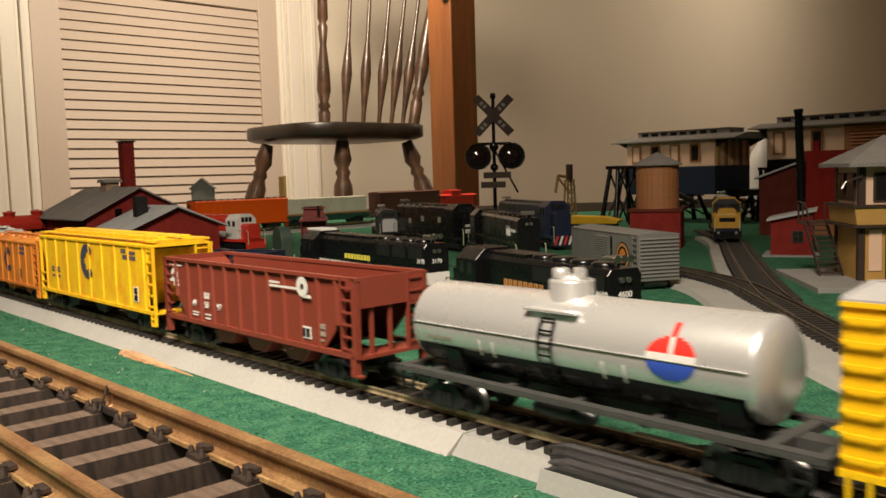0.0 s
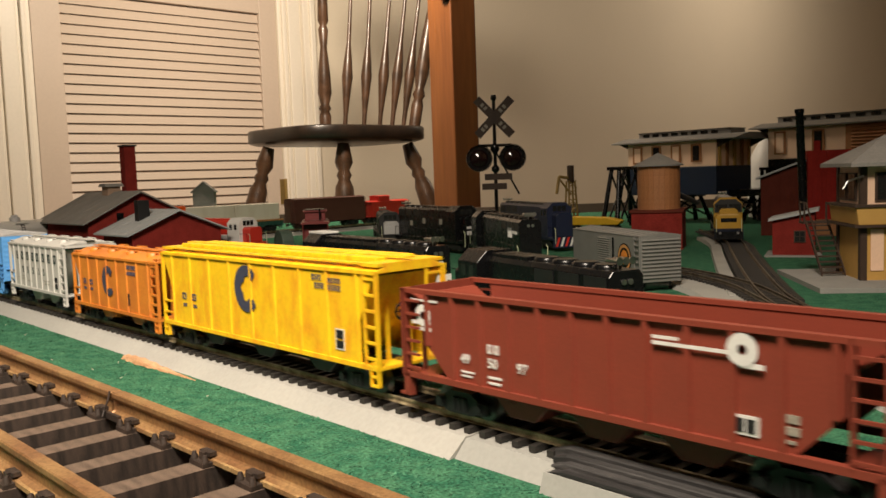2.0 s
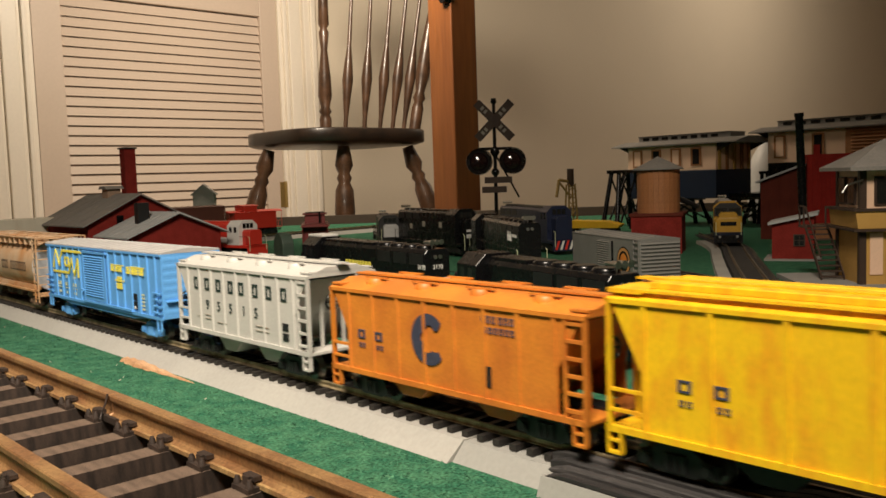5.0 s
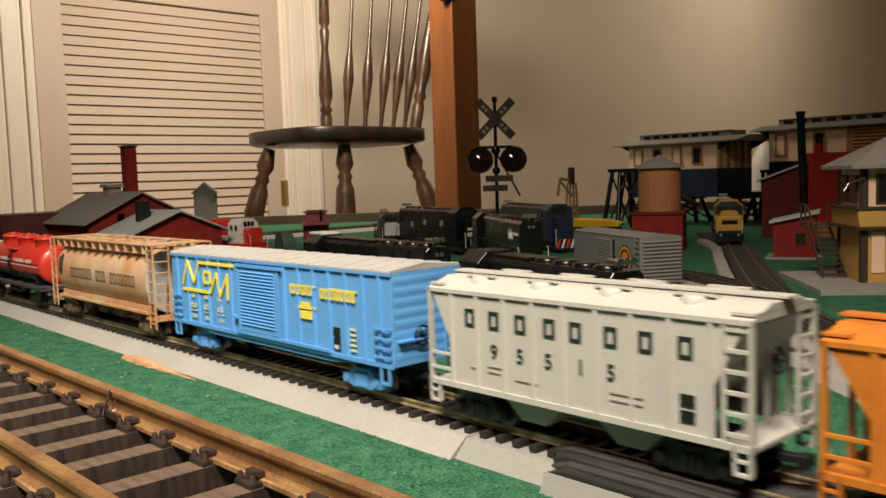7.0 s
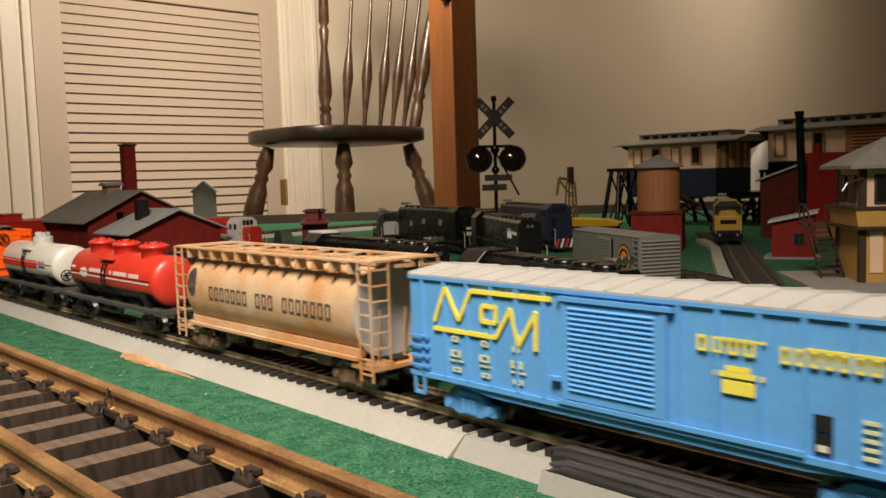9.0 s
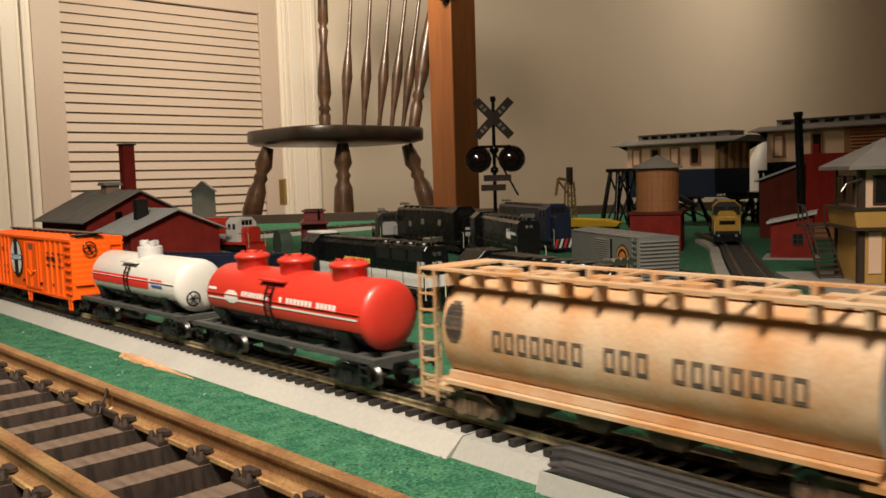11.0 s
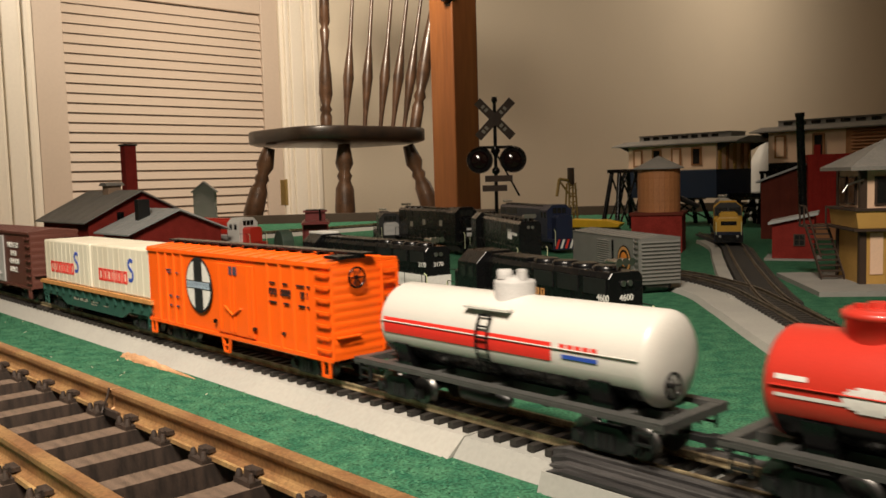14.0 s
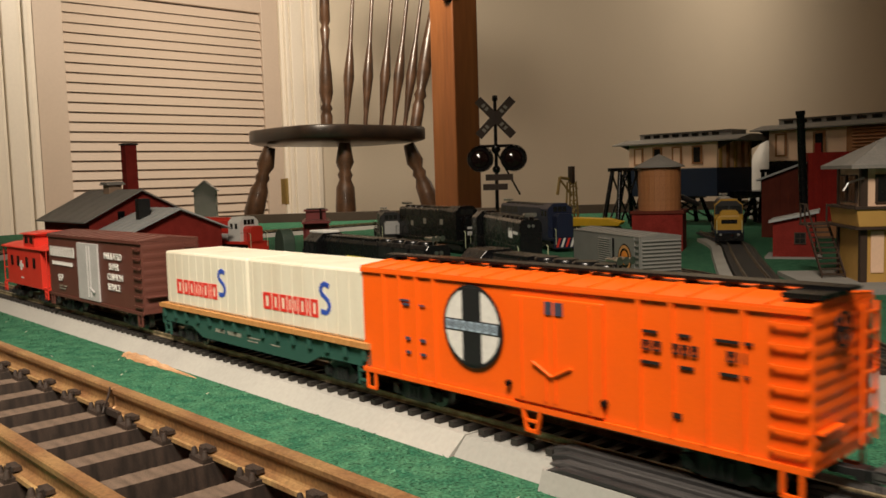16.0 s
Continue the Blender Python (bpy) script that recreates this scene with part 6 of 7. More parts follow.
        for xx in (-0.016, 0.0, 0.016):
            part("wheelset", Geo().tube((xx, -0.0105, 0.0056), (xx, 0.0105, 0.0056), 0.0056, n=16), WHEEL, tk)
    part("fuel_tank", Geo().prism([(-0.024, 0.004), (0.024, 0.004), (0.027, 0.012), (-0.027, 0.012)], -0.0135, 0.0135), M["frame"], c, bevel=0.0006, segments=1)
    if name_col:
        g = Geo()
        for i in range(n_letters):
            x = -0.018 + i * 0.0056
            for x0, x1, z0, z1 in word(x, zw + 0.0135, 0.0042, 1, 0.0038, 0.95):
                g.box(x0, x1, -hw - 0.0005, -hw + 0.0002, z0, z1)
        pieces("name_bar", g, name_col, c, "gold letter bar")
    if number:
        ob = lettering(c, number, 0, 0, 0.0036, PAINT["whiteprint"], m=Matrix(((1, 0, 0, h - 0.0158), (0, 0, -1, -hw - 0.0004), (0, 1, 0, zw + 0.0165), (0, 0, 0, 1))))
        xe = h - 0.0058
        lettering(c, number, 0, 0, 0.0032, PAINT["whiteprint"], m=Matrix(((0, 0, 1, xe), (1, 0, 0, -0.0045), (0, 1, 0, zw + 0.0165), (0, 0, 0, 1))))
    if stripes:
        xe = s * (h + 0.0001)
        for k in range(5):
            y = -0.015 + k * 0.0065
            g = Geo().prism([(y, 0.004), (y + 0.003, 0.004), (y + 0.007, zw), (y + 0.004, zw)], min(xe, xe + s * 0.0003), max(xe, xe + s * 0.0003), "x")
            part("stripe", g, stripes if k % 2 else PAINT["caboose"], c, "slanted safety stripe")
    g = Geo()
    for y in (-0.0022, 0.0022):
        g.tube((-s * (h - 0.0065), y, zt - 0.006), (-s * (h - 0.0050), y, zt - 0.006), 0.0016, n=10)
    part("headlight", g, M["steel"], c)
    return c


NOSE = material("dull_yellow_nose", (0.42, 0.23, 0.014), 0.5, vary=0.12, scale=90)
GOLD = PAINT["yellowprint"]
d3 = loco("black hood diesel with a white band and gold lettering", spot(-0.0645, 0.7315, -55.5, 0.0025), 0.226, M["black"], PAINT["whiteprint"], None, -1, "3170", GOLD, 1.0)
loco("black hood diesel with gold lettering and a silver bell", spot(0.0565, 0.516, -63.0, 0.0025), 0.180, M["black"], None, None, -1, "4600", PAINT["deck"], 1.0)
part("roof_hatch", Geo().box(-0.097, -0.068, -0.0085, 0.0085, 0.0500, 0.0522), PAINT["whiteprint"], d3, "white roof hatch", bevel=0.0005, segments=1)
nw = loco("black hood diesel with a white monogram", spot(0.068, 0.945, -80.0, 0.003), 0.225, M["black"], None, None, -1, "", None, 1.2)
g = Geo()
for k in range(4):
    x = 0.062 + k * 0.0042
    g.prism([(x, 0.034), (x + 0.0013, 0.034), (x + 0.0013, 0.044), (x, 0.044)], -0.0118, -0.0111)
for k in range(3):
    g.box(0.080 + k * 0.006, 0.0845 + k * 0.006, -0.0118, -0.0111, 0.0385, 0.0415)
part("marking", g, PAINT["whiteprint"], nw)
d4 = loco("dark blue diesel with pale nose stripes", spot(0.128, 1.20, -74.0, 0.003), 0.22, Y["navyloco"], None, None, 1, "", None, 1.3, PAINT["whiteprint"], roof=M["frame"])
d5 = loco("black diesel with a pale cab front", spot(-0.008, 1.19, -62.0, 0.003), 0.21, M["black"], None, None, 1, "", None, 1.3)
d6 = loco("black switcher diesel with grey number boards", spot(-0.088, 1.36, -82.0, 0.003), 0.18, M["frame"], None, PAINT["roofgrey"], 1, "", None, 0.92)
loco("red diesel with a white cab and nose", spot(-0.340, 1.27, -38.0, 0.003), 0.20, PAINT["caboose"], PAINT["whiteprint"], PAINT["red"], 1, "", None, 1.0, cab_mat=PAINT["whiteprint"])
yn = loco("dark blue diesel with a yellow nose on its own track", spot(0.386, 1.165, -106.0, 0.0086), 0.20, Y["navyloco"], None, NOSE, 1, "", None, 1.1, cab_mat=NOSE, roof=PAINT["roofgrey"])

n0 = part("broad_nose", Geo().prism([(-0.0165, 0.0115), (0.0165, 0.0115), (0.0165, 0.030), (0.012, 0.0345), (-0.012, 0.0345), (-0.0165, 0.030)], 0.078, 0.0985, "x"), NOSE, yn, "dull yellow rounded nose", bevel=0.0025)
part("nose_mark", Geo().box(0.0984, 0.0990, -0.0095, 0.0095, 0.0235, 0.0285), M["black"], n0, "dark nose marking")
part("pilot_face", Geo().box(0.0985, 0.1015, -0.0168, 0.0168, 0.002, 0.0118), M["black"], yn, "black pilot")
wd = part("windscreen_frame", Geo().prism([(-0.0168, 0.0350), (0.0168, 0.0350), (0.0165, 0.0455), (0.0095, 0.0515), (-0.0095, 0.0515), (-0.0165, 0.0455)], 0.0790, 0.0815, "x"), M["frame"], yn, "grey cab front")
for y in (-0.0148, 0.0012):
    part("pane", Geo().box(0.0813, 0.0820, y, y + 0.0136, 0.0365, 0.0450), Y["glass"], wd)
for y in (-0.0105, 0.0105):
    part("ditch_light", Geo().tube((0.1000, y, 0.0100), (0.1022, y, 0.0100), 0.0016, n=10), M["steel"], yn)

for d, spots in ((d5, ((-0.060, 0.030), (-0.020, 0.034), (0.030, 0.034), (0.075, 0.036))), (d4, ((0.020, 0.036), (0.060, 0.037)))):
    for x, z in spots:
        part("panel", Geo().box(x, x + 0.0075, -0.0119, -0.0111, z, z + 0.0075), PAINT["faint"], d, "pale panel")
for d in (d5, d6):
    hh = 0.105 if d is d5 else 0.09
    for z0, z1 in ((0.0225, 0.0275), (0.0305, 0.0335)):
        part("number_board", Geo().box(hh - 0.0042, hh - 0.0034, -0.0095, 0.0095, z0, z1), PAINT["roofgrey"], d, "grey number board")

# silver boxcar in the yard
sb = thing("boxcar", "dull silver boxcar with louvred ends and a round orange emblem", "freight car", spot(0.1624, 0.770, -75.0, 0.0))
L2, zb, zt = 0.068, 0.008, 0.046
part("body", Geo().box(-L2, L2, -HW, HW, zb, zt), Y["silvercar"], sb, bevel=0.0004, segments=1)
part("roof", Geo().prism([(-HW - 0.0004, zt), (HW + 0.0004, zt), (HW + 0.0004, zt + 0.0006), (0, zt + 0.0028), (-HW - 0.0004, zt + 0.0006)], -L2, L2, "x"), Y["silvercar"], sb)
for i in range(12):
    x = -L2 + 0.002 + i * (2 * L2 - 0.004) / 11
    part("roof_rib", Geo().prism([(-HW, zt + 0.0009), (HW, zt + 0.0009), (0, zt + 0.0034)], x - 0.0004, x + 0.0004, "x"), Y["silvercar"], sb)
for i in range(11):
    z = zb + 0.003 + i * 0.0031
    part("end_rib", Geo().prism([(L2, z), (L2 + 0.0014, z + 0.0008), (L2, z + 0.0018)], -HW + 0.0012, HW - 0.0012), Y["silvercar"], sb)
sd = part("door", Geo().box(-0.012, 0.016, -HW - 0.0008, -HW + 0.0004, zb + 0.001, zt - 0.003), Y["silvercar"], sb)
for i in range(16):
    z = zb + 0.003 + i * 0.0020
    part("door_rib", Geo().prism([(-HW - 0.0008, z), (-HW - 0.0015, z + 0.0006), (-HW - 0.0008, z + 0.0012)], -0.011, 0.013, "x"), Y["silvercar"], sd)
part("door_gap", Geo().box(0.0165, 0.0195, -HW - 0.0006, -HW, zb + 0.001, zt - 0.003), M["black"], sb)
disc(sb, 0.040, 0.027, 0.0125, M["black"], 0.0004, label="round black and orange emblem")
disc(sb, 0.040, 0.027, 0.0114, PAINT["deck"], 0.0006, inner=0.0088)
disc(sb, 0.040, 0.0275, 0.0062, PAINT["orange"], 0.0006)
g = Geo()
ladder(g, L2 - 0.010, L2 - 0.001, -HW - 0.0008, zb, zt, 8, 0.0005)
part("ladder", g, Y["silvercar"], sb)
for sg in (-1, 1):
    part("truck", Geo().prism([(-0.0135, 0.003), (0.0135, 0.003), (0.0135, 0.0068), (0.0055, 0.0092), (-0.0055, 0.0092), (-0.0135, 0.0068)], -0.0142, 0.0142), M["frame"], sb).matrix_basis = pose(sg * 0.046, 0, 0)
    for xx in (-0.0102, 0.0102):
        part("wheelset", Geo().tube((sg * 0.046 + xx, -0.0105, 0.0052), (sg * 0.046 + xx, 0.0105, 0.0052), 0.0052, n=16), WHEEL, sb)

# blue gondola and dark red end caboose
gd = thing("gondola_car", "dark blue low gondola car between the tracks", "freight car", spot(-0.235, 0.875, -20.0))
g = Geo().box(-0.075, 0.075, -0.017, -0.0155, 0.010, 0.030).box(-0.075, 0.075, 0.0155, 0.017, 0.010, 0.030).box(-0.075, -0.0735, -0.0155, 0.0155, 0.010, 0.030).box(0.0735, 0.075, -0.0155, 0.0155, 0.010, 0.030).box(-0.0735, 0.0735, -0.0155, 0.0155, 0.010, 0.012)
part("body", g, Y["navyloco"], gd)
for i in range(9):
    x = -0.066 + i * 0.0165
    part("rib", Geo().box(x - 0.0008, x + 0.0008, -0.0178, -0.017, 0.011, 0.029), Y["navyloco"], gd)
for sg in (-1, 1):
    part("truck", Geo().prism([(-0.0135, 0.0), (0.0135, 0.0), (0.0135, 0.0068), (0.0055, 0.0102), (-0.0055, 0.0102), (-0.0135, 0.0068)], -0.0142, 0.0142), M["frame"], gd).matrix_basis = pose(sg * 0.05, 0, 0)

rc = thing("caboose", "dark red caboose standing end-on with a roof walk", "freight car", spot(-0.166, 1.12, -82.0, 0.004))
DKR = material("dark_red_plastic", (0.14, 0.018, 0.016), 0.45, vary=0.1, scale=80)
part("body", Geo().box(-0.05, 0.042, -0.0165, 0.0165, 0.010, 0.044), DKR, rc, bevel=0.0004, segments=1)
part("roof", Geo().prism([(-0.0185, 0.044), (0.0185, 0.044), (0.016, 0.0462), (0.0, 0.048), (-0.016, 0.0462)], -0.054, 0.054, "x"), DKR, rc)
part("cupola", Geo().box(-0.014, 0.012, -0.013, 0.013, 0.046, 0.058), DKR, rc, bevel=0.0005, segments=1)
part("cupola_roof", Geo().box(-0.017, 0.015, -0.0155, 0.0155, 0.058, 0.0598), DKR, rc)
part("smoke_stack", Geo().tube((0.022, 0.006, 0.046), (0.022, 0.006, 0.062), 0.0012), M["black"], rc)
part("roof_walk", Geo().box(-0.015, 0.013, -0.012, 0.012, 0.0605, 0.0612), M["black"], rc)
g = Geo().box(0.042, 0.054, -0.0165, 0.0165, 0.010, 0.0118)
for y in (-0.0155, -0.006, 0.006, 0.0155):
    g.tube((0.0532, y, 0.0118), (0.0532, y, 0.044 if abs(y) > 0.01 else 0.024), 0.0006, n=6)
part("end_platform", g, DKR, rc)
part("door", Geo().box(0.0418, 0.0423, -0.005, 0.005, 0.012, 0.036), M["black"], rc)
part("underframe", Geo().box(-0.048, 0.05, -0.012, 0.012, 0.0, 0.010), M["frame"], rc)


# ---- buildings ----
def windows(parent, spans, y, zs, mat, frame_mat):
    for x0, x1 in spans:
        w = part("window", Geo().box(x0 - 0.0012, x1 + 0.0012, y - 0.0012, y + 0.0006, zs[0] - 0.0012, zs[1] + 0.0012), frame_mat, parent)
        part("pane", Geo().box(x0, x1, y - 0.0016, y - 0.0012, zs[0], zs[1]), mat, w)


def gable_house(name, label, m, length, half, eave, apex, wall_mat, roof_mat, over=0.010):
    c = thing(name, label, "model building", m, "model buildings")
    part("wall", Geo().prism([(-half, 0.0), (half, 0.0), (half, eave), (0, apex), (-half, eave)], -length, 0.0, "x"), wall_mat, c)
    for sg in (-1, 1):
        t = 0.0022
        sl = (apex - eave) / half
        y0, z0 = sg * (half + over), eave - sl * over
        part("roof", Geo().prism([(0, apex + 0.0004), (y0, z0 + 0.0004), (y0, z0 + t), (0, apex + t + 0.0006)] if sg > 0 else [(0, apex + 0.0004), (0, apex + t + 0.0006), (y0, z0 + t), (y0, z0 + 0.0004)], -length - over, over, "x"), roof_mat, c)
        for k in range(5):
            x = -length + 0.012 + k * length / 5
            part("seam", Geo().prism([(0, apex + t), (y0, z0 + t - 0.0003), (y0, z0 + t + 0.0005), (0, apex + t + 0.0011)] if sg > 0 else [(0, apex + t), (0, apex + t + 0.0011), (y0, z0 + t + 0.0005), (y0, z0 + t - 0.0003)], x - 0.0004, x + 0.0004, "x"), roof_mat, c)
    return c


st = gable_house("freight_station", "red freight station with a grey gable roof and tall chimney", spot(-0.441, 1.25), 0.19, 0.075, 0.056, 0.094, Y["brick"], Y["slate"])
ch = part("chimney", Geo().box(-0.124, -0.106, 0.026, 0.044, 0.06, 0.166), Y["brick"], st, "tall red chimney")
part("chimney_cap", Geo().box(-0.126, -0.104, 0.024, 0.046, 0.166, 0.1685), M["frame"], ch)
sk = part("stack", Geo().box(-0.106, -0.084, -0.012, 0.008, 0.085, 0.104), material("tan_brick", (0.34, 0.23, 0.16), 0.85, vary=0.2, scale=90), st, "tan brick stack")
part("stack_cap", Geo().prism([(-0.111, 0.104), (-0.079, 0.104), (-0.086, 0.109), (-0.104, 0.109)], -0.016, 0.012), Y["slate"], sk)
part("door", Geo().box(-0.0002, 0.0008, -0.034, -0.024, 0.03, 0.066), M["black"], st)
part("door", Geo().box(-0.0002, 0.0008, 0.022, 0.050, 0.0, 0.040), M["black"], st)
s2 = gable_house("freight_shed", "red lean shed with a pale grey gable roof", spot(-0.356, 1.15), 0.097, 0.063, 0.042, 0.068, Y["brick"], Y["pale"])
part("chimney", Geo().box(-0.052, -0.040, -0.036, -0.020, 0.05, 0.084), M["frame"], s2, "dark chimney")
part("dock", Geo().box(-0.11, 0.05, -0.075, 0.075, 0.0, 0.006), Y["concrete"], s2)

oh = gable_house("outhouse", "small weathered grey shed with a gable roof", spot(-0.521, 1.88, -80), 0.05, 0.023, 0.088, 0.107, Y["slate"], Y["slate"], 0.004)

gs = thing("green_switch_stand", "dark green arched switch housing", "track fixture", spot(-0.186, 1.00, -60))
arch = [(-0.016, 0.0), (0.016, 0.0), (0.016, 0.030)] + [(0.016 * math.cos(radians(a)), 0.030 + 0.016 * math.sin(radians(a))) for a in range(15, 180, 15)] + [(-0.016, 0.030)]
part("housing", Geo().prism(arch, -0.007, 0.007, "y"), Y["greencast"], gs, bevel=0.001)
part("base", Geo().box(-0.019, 0.019, -0.011, 0.011, 0.0, 0.006), Y["greencast"], gs)
g = Geo()
for sg in (-1, 1):
    g.tube((sg * 0.012, -0.012, 0.0), (sg * 0.010, -0.008, 0.020), 0.0007, n=6)
part("lever", g, PAINT["lace"], gs)

wt = thing("water_tower", "brown wooden water tank on a red base with a cone roof", "model building", spot(0.279, 1.10, -20), "model buildings")
part("base", Geo().box(-0.031, 0.031, -0.031, 0.031, 0.0, 0.047), Y["brick"], wt, "red block base")
part("base_cap", Geo().box(-0.033, 0.033, -0.033, 0.033, 0.047, 0.0505), Y["rust"], wt)
n = 26
stv = Geo().prism([(-0.0033, 0.0), (0.0033, 0.0), (0.0031, 0.0024), (-0.0031, 0.0024)], 0.0505, 0.106, "z").mesh("stave")
stv.materials.append(Y["brownwood"])
for i in range(n):
    ob = new("stave", stv)
    ob.parent = wt
    ob.matrix_basis = Matrix.Rotation(2 * math.pi * i / n, 4, "Z") @ Matrix.Translation((0, 0.0242, 0))
part("tank_core", Geo().tube((0, 0, 0.0505), (0, 0, 0.105), 0.0262, n=52), Y["brownwood"], wt)
for z in (0.056, 0.064, 0.073, 0.083, 0.093, 0.101):
    part("hoop", Geo().turned([(0, 0.0271), (1, 0.0271)], (0, 0, z), (0, 0, z + 0.0006), 26), Y["brownwood"], wt)
part("roof", Geo().turned([(0, 0.0318), (0.08, 0.0318), (0.9, 0.004), (1, 0.0005)], (0, 0, 0.105), (0, 0, 0.122), 26, smooth=False), Y["slate"], wt)
part("spout", Geo().tube((0.020, 0.028, 0.068), (0.046, 0.046, 0.055), 0.004, 0.003), M["frame"], wt)

# crossing signal
xs = thing("crossing_signal", "black model railway crossing signal with crossbuck and twin lamps", "signal", spot(0.098, 1.53, 2))
part("base", Geo().turned([(0, 0.016), (0.3, 0.014), (1, 0.006)], (0, 0, 0.0), (0, 0, 0.016), 14), M["black"], xs)
part("mast", Geo().tube((0, 0, 0.01), (0, 0, 0.236), 0.0034, 0.0030), M["black"], xs)
part("cap", Geo().turned([(0, 0.003), (0.3, 0.0055), (1, 0.0045)], (0, 0, 0.232), (0, 0, 0.242), 12), M["black"], xs)
for sg in (-1, 1):
    bl = part("blade", Geo().box(-0.0445, 0.0445, -0.0052, -0.0037, -0.0075, 0.0075), Y["trim"], xs, "dark crossbuck blade")
    bl.matrix_basis = pose(0, 0 if sg > 0 else -0.0017, 0.203, 0, sg * 46)
    g = Geo()
    for k in (-0.030, -0.022, 0.016, 0.025):
        g.box(k - 0.0025, k + 0.0025, -0.0055, -0.0052, -0.0035, 0.0035)
    pieces("marking", g, PAINT["faint"], bl)
part("arm", Geo().box(-0.030, 0.030, -0.003, 0.003, 0.151, 0.156), M["black"], xs)
part("gear_box", Geo().turned([(0, 0.003), (0.5, 0.009), (1, 0.005)], (0, 0, 0.138), (0, 0, 0.156), 12), M["black"], xs)
for sg in (-1, 1):
    lp = part("lamp", Geo().turned([(0, 0.0225), (0.5, 0.0225), (0.75, 0.017), (1, 0.008)], (sg * 0.0295, -0.010, 0.131), (sg * 0.0295, 0.012, 0.131), 28), M["black"], xs, "round black lamp housing")
    part("hood", Geo().turned([(0, 0.0235), (1, 0.0228)], (sg * 0.0295, -0.018, 0.131), (sg * 0.0295, -0.008, 0.131), 28, caps=False), M["black"], lp)
    part("lens", Geo().turned([(0, 0.001), (0.25, 0.009), (0.6, 0.014), (1, 0.0165)], (sg * 0.0295, -0.0145, 0.131), (sg * 0.0295, -0.0095, 0.131), 24), Y["lens"], lp, "dark glossy lens")
part("counterweight", Geo().turned([(0, 0.003), (0.3, 0.007), (0.7, 0.007), (1, 0.003)], (0, 0, 0.105), (0, 0, 0.119), 12), M["black"], xs)
for z, w0, w1 in ((0.098, 0.024, 0.029), (0.081, 0.029, 0.019)):
    part("sign", Geo().box(-w0 + 0.004, w1, -0.006, -0.0045, z - 0.0055, z + 0.0055), Y["trim"], xs)
part("gate_arm", Geo().tube((0.002, 0.004, 0.142), (0.042, 0.004, 0.066), 0.0017), M["black"], xs)

# yellow derrick
dk = thing("derrick", "dull yellow lattice derrick with a drum on top", "model crane", spot(0.242, 1.60, 20))
OCH = material("dull_yellow_steel", (0.28, 0.18, 0.05), 0.55, vary=0.2, scale=80)
g = Geo()
for sx in (-1, 1):
    for sy in (-1, 1):
        g.tube((sx * 0.010, sy * 0.008, 0.0), (sx * 0.006, sy * 0.005, 0.085), 0.0019, n=6)
for k in range(5):
    z = 0.008 + k * 0.016
    g.tube((-0.009, -0.007, z), (0.008, -0.006, z + 0.014), 0.0010, n=5)
    g.tube((0.009, -0.007, z), (-0.008, -0.006, z + 0.014), 0.0010, n=5)
part("tower", g, OCH, dk)
part("drum", Geo().turned([(0, 0.004), (0.15, 0.0065), (1, 0.0065)], (0, 0, 0.080), (0, 0, 0.114), 14), Y["trim"], dk)
g = Geo().wire([(0, 0, 0.090), (-0.024, 0, 0.094), (-0.030, 0, 0.062)], 0.0030)
g.wire([(-0.022, 0, 0.088), (0.0, 0, 0.060)], 0.0022)
part("boom", g, OCH, dk)
tr = thing("yellow_flatcar", "yellow low maintenance flatcar", "freight car", spot(0.258, 1.48, -25))
YM = material("clean_yellow_deck", (0.70, 0.40, 0.01), 0.45, vary=0.1, scale=60)
part("bed", Geo().prism([(-0.05, 0.010), (0.05, 0.010), (0.055, 0.016), (0.03, 0.022), (-0.03, 0.024), (-0.055, 0.020)], -0.016, 0.016), YM, tr, bevel=0.001)
for sg in (-1, 1):
    part("truck", Geo().prism([(-0.0135, 0.0), (0.0135, 0.0), (0.0135, 0.0068), (0.0055, 0.0102), (-0.0055, 0.0102), (-0.0135, 0.0068)], -0.0142, 0.0142), M["frame"], tr).matrix_basis = pose(sg * 0.035, 0, 0)

